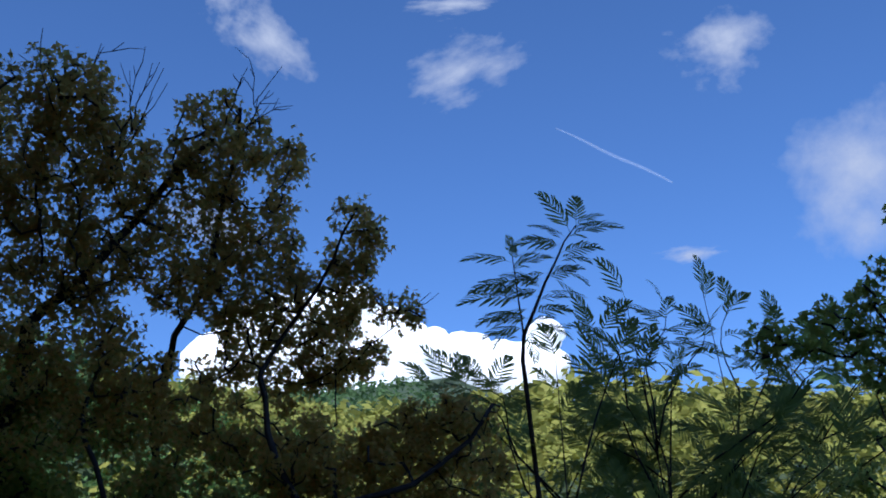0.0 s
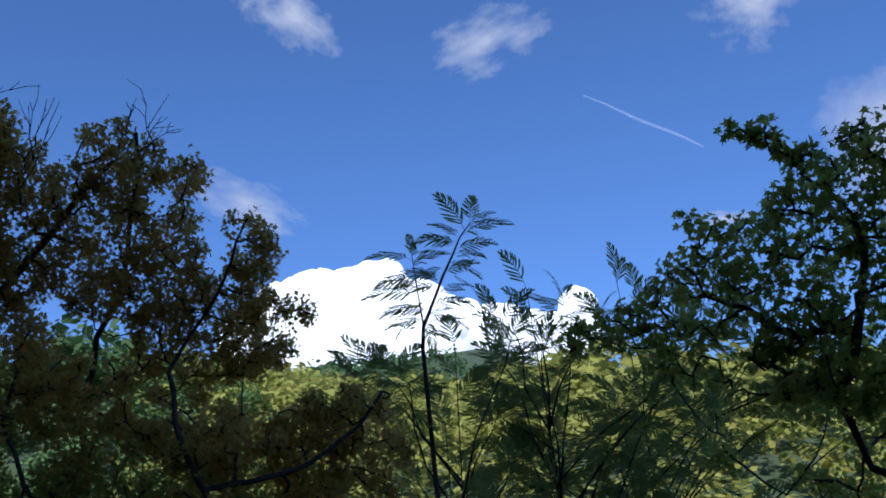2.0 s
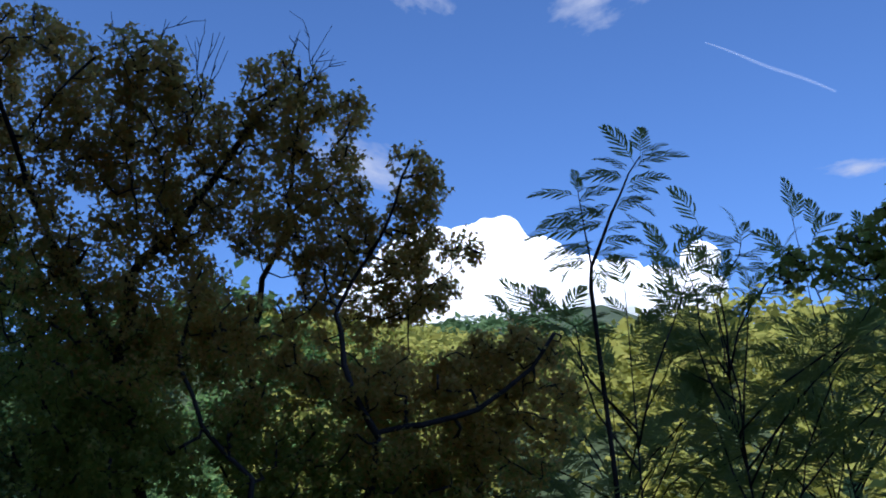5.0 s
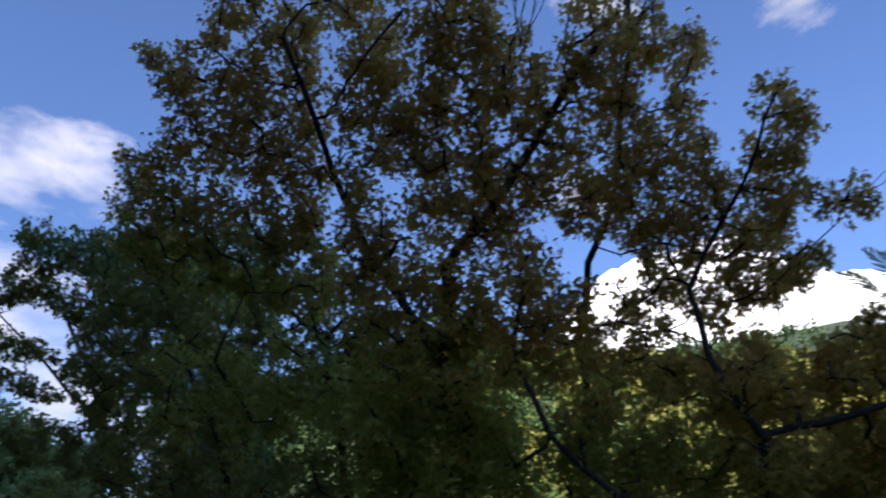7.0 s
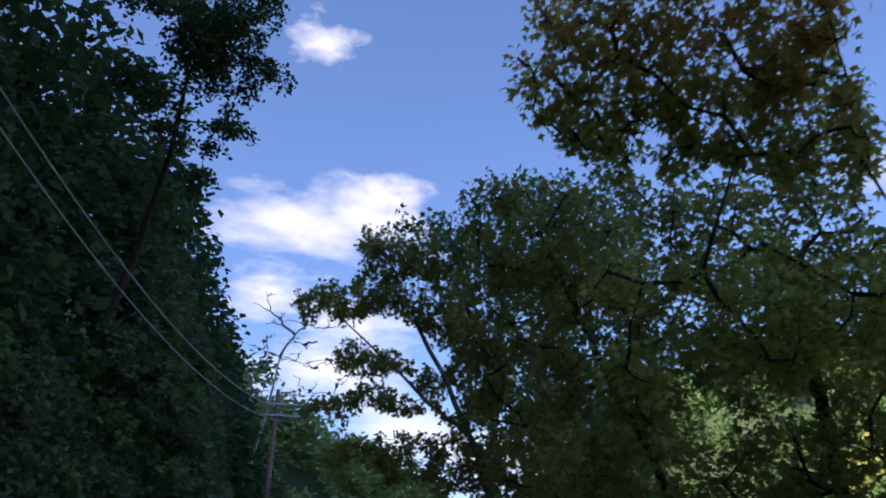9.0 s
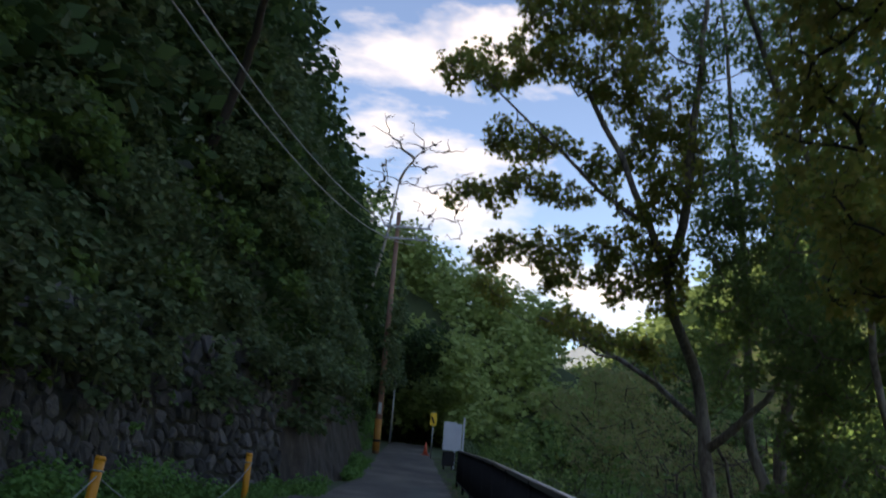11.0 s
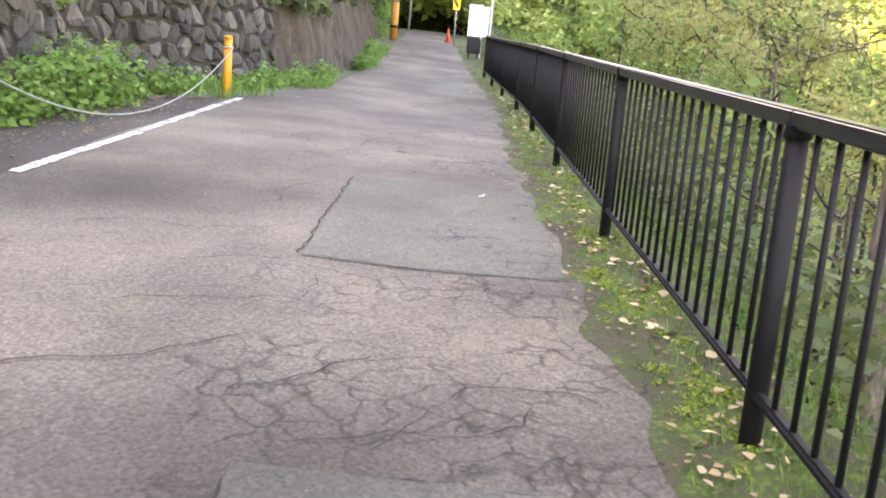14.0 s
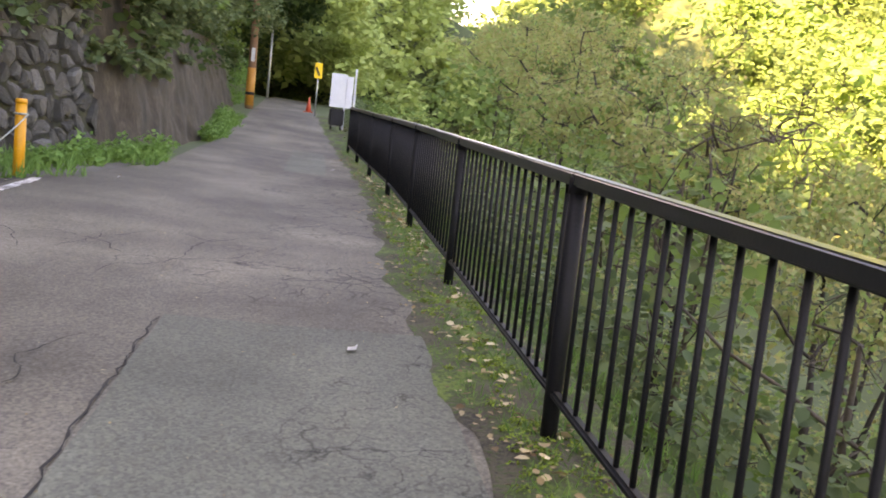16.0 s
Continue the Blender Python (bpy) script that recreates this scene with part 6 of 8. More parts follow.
grow_tree("maple_tree", "forked maple with a dense green crown beside the railing", 15,
          [([b, (-12.7, 3.25, -0.2), (-12.85, 3.2, 1.2), (-12.7, 3.3, 2.4), (-12.3, 3.3, 3.4), (-11.4, 3.2, 4.2), (-10.9, 3.0, 4.9), (-10.6, 2.8, 5.5)], 0.1, 0.012), ([(-12.82, 3.2, 1.3), (-12.95, 3.05, 2.3), (-12.9, 3.0, 3.6), (-12.6, 2.8, 4.8), (-12.3, 2.6, 5.9), (-12.2, 2.5, 6.8)], 0.055, 0.01),
           ([(-10.4, 3.5, gz(-10.4, 3.5)), (-10.4, 3.2, 1.6), (-10.0, 2.8, 2.8), (-9.4, 2.2, 3.6), (-8.8, 1.6, 4.3)], 0.042, 0.014)],
          CROWN_FORKED, M_LEAF_GREEN, M_BARK, 0.052, "trefoil", 2.7, limb_from=0.12, deep=(-0.95, 0.3, 0))


# ---- silk trees: ferny leaves held out on both sides of slender stems ----
def frond_mesh(seed):
    """A feathery leaf, one unit long: a bowed midrib with pairs of narrow pinnae that bend back towards their tips."""
    rng = np.random.default_rng(seed)
    V, F = [], []
    n = 10 + seed % 3

    def rib(u):
        return Vector((0, u * 0.95, 0.1 * math.sin(u * 2.6) - 0.16 * u * u))

    for k in range(n):
        u = 0.16 + 0.84 * k / (n - 1)
        w = 0.31 * math.sin(math.pi * min(1, 0.3 + 0.62 * u)) + 0.05
        for s in (-1, 1):
            if rng.random() < 0.04:
                continue
            a = radians(60 - 34 * u + rng.normal() * 6)
            d = Vector((s * math.sin(a), math.cos(a), 0.05 + rng.normal() * 0.05))
            p, side = rib(u), Vector((d.y, -d.x, 0)) * 0.025
            bend = Vector((0, 0.05, -0.08)) * w / 0.4
            i = len(V)
            V += [p - side * 0.4, p + side * 0.4, p + d * w * 0.45 + side, p + d * w * 0.45 - side, p + d * w * 0.8 + side * 0.9 + bend * 0.6, p + d * w * 0.8 - side * 0.9 + bend * 0.6, p + d * w + bend]
            F += [(i, i + 1, i + 2, i + 3), (i + 3, i + 2, i + 4, i + 5), (i + 5, i + 4, i + 6)]
    i = len(V)
    for k in range(6):
        q = rib(k / 5)
        V += [q + Vector((-0.007, 0, 0)), q + Vector((0.007, 0, 0))]
    for k in range(5):
        F.append((i + 2 * k, i + 2 * k + 1, i + 2 * k + 3, i + 2 * k + 2))
    return mesh_of("leaf", V, F, M_LEAF_SILK)


FRONDS = [frond_mesh(s) for s in range(6)]
ACROSS = Vector((0.76, 0.65, 0)).normalized()
OUTWARD = Vector((-0.65, 0.76, 0)).normalized()


def stem_at(pts, u):
    u *= len(pts) - 1
    i = min(int(u), len(pts) - 2)
    return pts[i].lerp(pts[i + 1], u - i)


def silk_tree(label, seed, stems, length):
    """stems: (points, first and last radius, leaves); leaves: a number, or rows of (place along the stem, bearing across the view, share of the length)."""
    rng = np.random.default_rng(seed)
    base = Vector(stems[0][0][0])
    ob = tagged(new("silk_tree"), label, "tree", "silk trees")
    ob.location = base
    part("trunk", tubes("trunk", [([Vector(p) - base for p in pts], list(np.linspace(r0, r1, len(pts)))) for pts, r0, r1, _ in stems], M_BARK_DARK, 8), ob)
    for pts, r0, r1, leaves in stems:
        pts = [Vector(p) for p in pts]
        if isinstance(leaves, int):
            rows = []
            for k in range(leaves):
                u = 1 - 0.62 * (k / leaves) ** 0.9
                lift = 72 - 90 * min(1, 2.2 * (1 - u)) + rng.normal() * 12
                rows.append((u, lift if k % 2 else 180 - lift, rng.uniform(0.7, 1.1)))
            leaves = rows
        # shorter leaves fill in between
        leaves = list(leaves) + [(max(0.1, u - rng.uniform(0.01, 0.05)), bearing + rng.normal() * 22, share * rng.uniform(0.55, 0.85)) for u, bearing, share in leaves[::2]]
        for u, bearing, share in leaves:
            p, a = stem_at(pts, u), radians(bearing)
            d = (ACROSS * math.cos(a) + Vector((0, 0, math.sin(a))) + OUTWARD * rng.uniform(-0.45, 0.45)).normalized()
            face = Vector((0, 0, 1)) - OUTWARD * rng.uniform(0.35, 1.4) + ACROSS * rng.uniform(-0.3, 0.3)
            x = d.cross(face).normalized()
            z = x.cross(d)
            m = Matrix((x, d, z)).transposed().to_4x4()
            s = length * share
            part("leaf", FRONDS[int(rng.integers(6))], ob, "", Matrix.Translation(p - base) @ m @ Matrix.Diagonal((s, s, s, 1)))
    return ob


def silk_stems(x, y, tips, seed, leaves):
    """Stems that rise from one foot and part below their tips."""
    rg = np.random.default_rng(seed)
    foot = Vector((x, y, gz(x, y)))
    top = Vector(tips[0])
    stems = []
    for k, tip in enumerate(tips):
        e = Vector(tip)
        u0 = 0.0 if k == 0 else min(0.88, max(0.1, (e.z - rg.uniform(0.4, 0.9) - foot.z) / (top.z - foot.z)))
        a = foot.lerp(top, u0)
        side = Vector((rg.normal(), rg.normal(), 0)) * 0.05
        stems.append(([tuple(a)] + [tuple(a.lerp(e, u) + side * math.sin(u * 5 + k) * (k > 0) + Vector((0, 0, 0.06 * math.sin(math.pi * u)))) for u in (0.3, 0.55, 0.72, 0.86)] + [tuple(e)], 0.013 if k == 0 else 0.006, 0.002, leaves + int(rg.integers(-2, 3))))
    return stems


def sprays(seed, n, xr, yr, zr):
    rg = np.random.default_rng(seed)
    return [(rg.uniform(*xr), rg.uniform(*yr), rg.uniform(*zr)) for _ in range(n)]


foot = (-2.75, 4.3, gz(-2.75, 4.3))
LEADER = [foot, (-2.72, 4.15, 2.0), (-2.69, 4.04, 2.94), (-2.66, 4.02, 3.05), (-2.57, 4.02, 3.19), (-2.51, 4.02, 3.29), (-2.44, 4.02, 3.38), (-2.38, 4.02, 3.47), (-2.31, 4.03, 3.54)]
LEADER_LEAVES = [(1.0, 84, 0.8), (0.985, 14, 0.95), (0.95, 22, 0.65), (0.94, 122, 1.05), (0.9, 150, 0.8), (0.9, 10, 1.1), (0.85, 172, 1.0), (0.83, 165, 0.8), (0.8, 14, 0.95), (0.76, 178, 0.9), (0.74, 2, 0.75),
                 (0.71, -28, 0.8), (0.68, 185, 0.9), (0.66, -35, 0.9), (0.62, 178, 1.0), (0.58, 190, 0.8), (0.56, 0, 0.9), (0.5, -10, 1.0), (0.48, 192, 1.0), (0.64, 20, 0.8), (0.6, 160, 0.9), (0.54, 165, 0.9), (0.46, 15, 0.9), (0.44, 170, 0.8), (0.42, -15, 0.9), (0.4, 188, 0.9), (0.37, 10, 0.9), (0.35, 175, 0.9)]
SIDE_LEAVES = [(1.0, 95, 0.5), (0.92, 166, 1.05), (0.85, 20, 0.8), (0.7, 180, 1.0), (0.6, 186, 0.9), (0.45, 178, 1.2), (0.3, 190, 0.9), (0.2, 215, 0.8)]
silk_tree("slender silk tree with ferny leaves against the sky", 3,
          [(LEADER, 0.014, 0.003, LEADER_LEAVES), ([(-2.66, 4.02, 3.05), (-2.63, 3.95, 3.22), (-2.6, 3.88, 3.41)], 0.006, 0.002, SIDE_LEAVES)]
          + [(p, a, b_, n) for p, a, b_, n in silk_stems(-2.75, 4.3, [(-2.6, 4.2, 2.95), (-3.3, 4.2, 3.0), (-3.45, 4.25, 3.02), (-3.0, 4.1, 2.9), (-2.3, 4.3, 2.95)], 4, 9)], 0.24)
silk_tree("bushy silk tree with ferny leaves below the maples", 5,
          silk_stems(-2.1, 4.9, [(-2.36, 4.58, 3.33), (-2.55, 4.5, 3.18), (-2.2, 4.7, 3.22), (-2.05, 4.8, 3.1), (-2.3, 4.6, 3.0)] + sprays(31, 13, (-2.7, -1.3), (4.5, 5.1), (2.2, 3.0)), 6, 8), 0.25)
silk_tree("slim silk tree whose top shows over the maple", 6,
          silk_stems(-2.0, 5.7, [(-2.27, 5.49, 3.64), (-2.1, 5.4, 3.45), (-1.9, 5.6, 3.35), (-1.6, 5.6, 3.2)] + sprays(34, 8, (-2.4, -1.0), (5.3, 5.9), (2.4, 3.1)), 12, 8), 0.25)
silk_tree("bushy silk tree with ferny leaves behind the railing", 7,
          silk_stems(-3.2, 5.0, [(-3.2, 4.8, 2.75)] + sprays(32, 16, (-4.1, -2.3), (4.4, 5.0), (1.9, 2.7)), 8, 8), 0.25)
silk_tree("low silk tree with ferny leaves above the thicket", 9,
          silk_stems(-2.0, 5.3, [(-2.1, 5.0, 2.6)] + sprays(33, 15, (-3.2, -1.2), (4.7, 5.6), (1.7, 2.6)), 10, 7), 0.25)


# ---- thick undergrowth, bank, woods: what nobody could count ----
def thicket(name, label, seed, lobes, leaf, shape, mat, fill, flat=0.8, up=0.8, category="shrubs"):
    """Leaves in shells round many lobes (x, y, z, radius), joined as one mass."""
    rng = np.random.default_rng(seed)
    Q = np.array(lobes)
    area = 0.35 * leaf * leaf
    cnt = np.maximum(8, (fill * math.pi * Q[:, 3] ** 2 / area).astype(int))
    idx = np.repeat(np.arange(len(Q)), cnt)
    v = rng.normal(size=(len(idx), 3))
    v /= np.linalg.norm(v, axis=1)[:, None]
    r = Q[idx, 3] * (0.55 + 0.5 * rng.random(len(idx)))
    lump = 1 + 0.22 * np.sin(v[:, 0] * 5 + idx) * np.cos(v[:, 1] * 6 + idx * 1.7)
    v *= (r * lump)[:, None]
    v[:, 2] *= flat
    C = Q[idx, :3] + v
    a, nn = scatter_dirs(rng, len(idx), up)
    nn += v / np.maximum(np.linalg.norm(v, axis=1), 1e-3)[:, None] * 0.8
    return tagged(new(name, leaf_cloud(name, C, a, nn, leaf * rng.uniform(0.6, 1.3, len(idx)), shape, mat)), label, category, kind="stuff")


rng = np.random.default_rng(5)
# undergrowth on the slope under the railing
low = []
for x in np.arange(3.5, -32, -0.75):
    for y, z, r in ((1.9, 0.0, 0.4), (2.6, 0.1, 0.7), (3.6, 0.0, 0.8), (4.8, -0.6, 0.95), (6.2, -1.4, 1.1)):
        xx, yy = x + rng.uniform(-0.4, 0.4), y + rng.uniform(-0.4, 0.4)
        zz = float(ground_z(xx, yy)) + rng.uniform(0.3, 1.0) + (0.25 if x > -8 else 0.0)
        low.append((xx, yy, zz, r * rng.uniform(0.7, 1.15)))
thicket("undergrowth", "tangled dark green undergrowth on the slope below the railing", 21, [q for q in low if q[0] > -8], 0.095, "diamond", M_LEAF_OLIVE, 0.95)
thicket("undergrowth", "glossy green undergrowth crowding the railing", 26, [q for q in low if -21 < q[0] <= -8], 0.088, "broad", M_LEAF_BANK, 0.5)
thicket("undergrowth", "green undergrowth below the far part of the railing", 27, [q for q in low if q[0] <= -21], 0.14, "broad", M_LEAF_BANK, 0.6)
mid = []
for x in np.arange(4, -8, -0.6):
    for y, z in ((5.4, 0.8), (6.2, 0.9), (4.7, 0.5)):
        mid.append((x + rng.uniform(-0.4, 0.4), y + rng.uniform(-0.3, 0.3), z + rng.uniform(-0.4, 0.3), rng.uniform(0.35, 0.6)))
thicket("thicket", "dense leafy thicket rising from the slope", 22, mid, 0.06, "diamond", M_LEAF_OLIVE, 0.7)
# scrub along the far part of the railing
scrub = []
for x in np.arange(-14, -60, -0.8):
    for k in range(8):
        y = rng.uniform(2.2, 10.0)
        xx = x + rng.uniform(-0.5, 0.5)
        scrub.append((xx, y, float(ground_z(xx, y)) + rng.uniform(0.3, 2.8 + 0.25 * y * (x < -22)), rng.uniform(0.4, 0.95)))
thicket("scrub", "thin olive and rust-coloured scrub beside the valley", 23, [q for q in scrub if q[1] >= 4.2], 0.115, "diamond", M_LEAF_SCRUB, 0.48)
thicket("scrub", "green broad-leaved scrub just past the railing", 25, [q for q in scrub if q[1] < 4.2], 0.12, "broad", M_LEAF_BUSH, 0.36)
verge_r = [(x + rng.uniform(-0.3, 0.3), float(rail_y(x)) + rng.uniform(0.4, 1.0), float(road_z(x)) + rng.uniform(0.0, 0.5), rng.uniform(0.3, 0.5)) for x in np.arange(-30.5, -60, -0.5)]
thicket("verge_bush", "green bushes at the end of the railing", 24, verge_r, 0.09, "broad", M_LEAF_BANK, 1.2)

# bushes heaped over the wall and up the bank, each lit above and dark beneath
def bush_lobes(x, y, z, r, n):
    """Small lobes over the upper and outer side of one rounded bush."""
    out = []
    for _ in range(n):
        v = rng.normal(size=3)
        v /= np.linalg.norm(v)
        v[1] = abs(v[1]) * 0.9 - 0.12
        v[2] = v[2] if v[2] > -0.35 else -0.3 * v[2]
        q = rng.uniform(0.72, 1.08)
        out.append((x + v[0] * r * 1.15 * q, y + v[1] * r * 0.8 * q, z + v[2] * r * 0.85 * q, r * rng.uniform(0.17, 0.32)))
    return out


bank, bank_pale, bank_high = [], [], []
for x in np.arange(7, -47, -0.95):
    for k in range(7 if x < -7 else 2):
        h = 0.25 + 1.45 * k + rng.uniform(-0.5, 0.5)
        xx, r = x + rng.uniform(-0.6, 0.6), rng.uniform(0.45, 0.95) * (1 + 0.05 * k)
        foot = float(wall_height(xx)) - (0.7 if xx > -23.5 else -0.25)
        cy, cz = float(wall_y(xx)) - 0.35 - 0.3 * h + rng.uniform(-0.35, 0.3), float(road_z(xx)) + foot + h
        (bank_high if k > 3 else bank_pale if rng.random() < 0.3 else bank).extend(bush_lobes(xx, cy, cz, r, int(24 * r + 6)))
for k in range(110):
    x = rng.uniform(-23.2, -6)
    bank += bush_lobes(x, float(wall_y(x)) + rng.uniform(-0.1, 0.12), float(road_z(x) + wall_height(x)) + rng.uniform(-0.85, 0.3) + 0.25 * math.sin(x * 1.3), rng.uniform(0.22, 0.45), 9)
for k in range(60):
    x, h = rng.uniform(-23, -9), rng.uniform(0.1, 2.6)
    bank += bush_lobes(x, float(wall_y(x)) - 0.35 - 0.5 * h, float(road_z(x) + wall_height(x)) + h, rng.uniform(0.4, 0.7), 14)
for k in range(34):
    x = rng.uniform(-29.5, -23.2)
    bank += bush_lobes(x, float(wall_y(x)) - 0.35 + rng.uniform(-0.05, 0.15), float(road_z(x)) + rng.uniform(1.35, 2.9), rng.uniform(0.2, 0.42), 9)
for k in range(22):
    bank += bush_lobes(rng.uniform(-40.7, -37.0), -1.9 + rng.uniform(-0.4, 0.2), 2.0 + rng.uniform(2.9, 6.4), rng.uniform(0.4, 0.7), 12)
thicket("bank_foliage", "dense dark green leaves hanging down over the retaining wall", 31, bank, 0.135, "broad", M_LEAF_BANK, 0.72, up=1.2)
thicket("bank_foliage", "dense dark leaves high on the bank", 51, bank_high, 0.21, "diamond", M_LEAF_BANK, 0.95, up=1.2)
thicket("bank_foliage", "fresh green bushes growing out of the bank", 46, bank_pale, 0.14, "broad", M_LEAF_BUSH, 0.8, up=1.2)
# leaves behind the bushes, coloured dark to stand for the shade there
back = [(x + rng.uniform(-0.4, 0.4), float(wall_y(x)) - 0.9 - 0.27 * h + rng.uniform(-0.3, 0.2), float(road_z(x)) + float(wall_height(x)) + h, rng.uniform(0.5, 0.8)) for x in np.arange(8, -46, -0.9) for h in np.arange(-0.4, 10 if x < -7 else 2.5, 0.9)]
thicket("bank_undergrowth", "undergrowth behind the bushes, shade put into its dark leaf colour", 47, back, 0.24, "diamond", M_LEAF_DARK, 0.6)
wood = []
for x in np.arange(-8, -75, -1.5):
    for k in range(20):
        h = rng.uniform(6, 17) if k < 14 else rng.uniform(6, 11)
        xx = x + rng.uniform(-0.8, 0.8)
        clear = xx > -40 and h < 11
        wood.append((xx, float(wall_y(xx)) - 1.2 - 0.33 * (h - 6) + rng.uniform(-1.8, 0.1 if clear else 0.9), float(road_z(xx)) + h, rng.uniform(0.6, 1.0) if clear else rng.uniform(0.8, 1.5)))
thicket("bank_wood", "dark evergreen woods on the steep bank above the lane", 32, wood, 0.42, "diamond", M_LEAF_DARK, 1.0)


def tree_lobes(x, y, h, r, n):
    z = float(ground_z(x, y))
    # the valley stays open towards the distance
    away, bearing = math.hypot(x + 7, y), math.degrees(math.atan2(y, -x - 7))
    if 6.9 < bearing < 11.2 and (z + h - 1.6) / away > 0.135:
        return []
    return [(x + rng.normal() * r * 0.45, y + rng.normal() * r * 0.45, z + h * rng.uniform(0.35, 1.0), r * rng.uniform(0.4, 0.65)) for _ in range(n)]


hillw = []
for _ in range(330):
    x, y = rng.uniform(-150, 60), rng.uniform(-90, -8)
    if y > -16 and x > -70:
        continue
    hillw += tree_lobes(x, y, rng.uniform(5, 9), rng.uniform(2.5, 4), 5)
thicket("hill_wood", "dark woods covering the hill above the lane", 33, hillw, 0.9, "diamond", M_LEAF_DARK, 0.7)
fore, near, sunny = [], [], []
for _ in range(2700):
    x, y = rng.uniform(-210, 50), rng.uniform(7, 130)
    if y < 16 - 0.08 * max(0.0, x + 60) and x > -45:
        continue
    d = math.hypot(x + 6, y)
    # trees on this side get the leaf colour brightened for sunlight
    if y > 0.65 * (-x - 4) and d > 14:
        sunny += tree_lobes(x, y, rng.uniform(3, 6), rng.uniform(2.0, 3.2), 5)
    elif d < 75:
        near += tree_lobes(x, y, rng.uniform(3, 6), rng.uniform(1.6, 2.6), 6)
    elif rng.random() < 0.75:
        fore += tree_lobes(x, y, rng.uniform(4, 7), rng.uniform(2.4, 3.8), 5)
thicket("valley_wood", "sunlit yellow-green woods on the opposite hillside", 34, near, 0.42, "diamond", M_LEAF_HILL, 1.1)
thicket("ridge_wood", "sunlit yellow-green woods high on the opposite hillside", 37, fore, 1.3, "diamond", M_LEAF_HILL, 0.75)
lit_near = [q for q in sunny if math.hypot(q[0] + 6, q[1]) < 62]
thicket("sunny_wood", "trees and bamboo across the stream, leaves coloured yellow-green as sunlit", 56, lit_near, 0.62, "diamond", M_LEAF_SUNNY, 0.6)
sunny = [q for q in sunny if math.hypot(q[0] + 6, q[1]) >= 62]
thicket("sunny_wood", "woods and bamboo on the sunlit slope, sunlight put into the yellow-green colour", 38, sunny, 1.3, "diamond", M_LEAF_SUNNY, 0.65)
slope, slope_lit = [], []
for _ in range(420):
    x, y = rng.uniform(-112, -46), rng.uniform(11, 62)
    # trees beyond this line take the leaf colour that looks sunlit
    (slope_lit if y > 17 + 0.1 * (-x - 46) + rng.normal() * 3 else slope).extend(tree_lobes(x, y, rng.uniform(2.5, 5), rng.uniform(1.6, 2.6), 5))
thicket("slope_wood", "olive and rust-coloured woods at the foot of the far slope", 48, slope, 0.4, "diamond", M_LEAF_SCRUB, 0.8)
thicket("slope_wood", "yellow-green woods on the far slope, leaf colour lightened as sunlit", 49, slope_lit, 0.52, "diamond", M_LEAF_SLOPE, 0.7)
crest = []
for _ in range(700):
    x, y = rng.uniform(-520, 60), rng.uniform(125, 420)
    crest += tree_lobes(x, y, rng.uniform(5, 9), rng.uniform(4, 7), 4)
thicket("crest_wood", "dull green woods along the crest of the far hill", 39, crest, 2.4, "diamond", M_LEAF_HILL, 0.75)
ahead = []
for _ in range(340):
    x, y = rng.uniform(-95, -62), rng.uniform(-16, 14)
    ahead += tree_lobes(x, y, rng.uniform(3.5, 6), rng.uniform(1.6, 2.6), 5)
thicket("lane_wood", "mixed woods where the lane bends out of sight", 35, ahead, 0.55, "diamond", M_LEAF_LANE, 0.9)
dim = []
for x in np.arange(-50, -66, -1.0):
    for y, h in ((-4.2, 1.5), (-3.8, 3.5), (-2.5, 5.0), (-0.8, 5.4), (1.0, 5.0), (1.6, 3.4), (1.4, 1.6)):
        dim.append((x, y + rng.uniform(-0.4, 0.4), float(road_z(x)) + h, rng.uniform(0.8, 1.2)))
for y in np.arange(-4, 1.6, 0.8):
    for h in (0.5, 1.8, 3.2, 4.4):
        dim.append((-68, y, float(road_z(-68)) + h, 1.0))
# tunnel gloom is painted: dark leaf inside, lightened leaf on the open side
thicket("tunnel_foliage", "trees closing over the lane at the bend, shade put into the dark leaf colour", 36, [q for q in dim if q[1] < 0.2], 0.3, "broad", M_LEAF_DARK, 1.3)
thicket("tunnel_foliage", "green trees beside the mouth of the bend, leaf colour lightened as skylit", 58, [q for q in dim if q[1] >= 0.2], 0.28, "broad", M_LEAF_LANE, 1.1)

# grass along the foot of the wall
def grass(name, label, seed, n, xr, yf, size, mat):
    rg = np.random.default_rng(seed)
    x = rg.uniform(*xr, n)
    y = yf(x, rg.random(n))
    a = rg.normal(size=(n, 3)) * 0.4
    a[:, 2] = 1
    C = np.stack([x, y, road_z(x) + 0.01], 1)
    nn = rg.normal(size=(n, 3))
    nn[:, 2] = 0.2
    return tagged(new(name, leaf_cloud(name, C, a, nn, size * rg.uniform(0.4, 1.3, n), "blade", mat)), label, "grass", kind="stuff")


def foot_of_wall(x, u):
    return wall_y(x) + 0.1 + u ** 1.5 * (road_left(x) - wall_y(x)) * (0.85 + 0.2 * np.sin(x * 2.1) + 0.12 * np.sin(x * 5.7))


grass("grass", "tall green grass along the foot of the stone wall", 41, 17000, (-24.6, 2), foot_of_wall, 0.28, M_GRASS)
grass("grass", "green grass below the stained concrete bank", 57, 3000, (-38, -29.8), foot_of_wall, 0.22, M_GRASS)
tall = [(x + rng.uniform(-0.3, 0.3), float(wall_y(x)) + rng.uniform(0.15, 0.75), float(road_z(x)) + rng.uniform(0.1, 0.75), rng.uniform(0.2, 0.4)) for x in np.arange(-8.0, -17.6, -0.13)]
thicket("weed_bush", "rank leafy weeds heaped against the stone wall", 44, tall, 0.075, "broad", M_GRASS, 1.0)
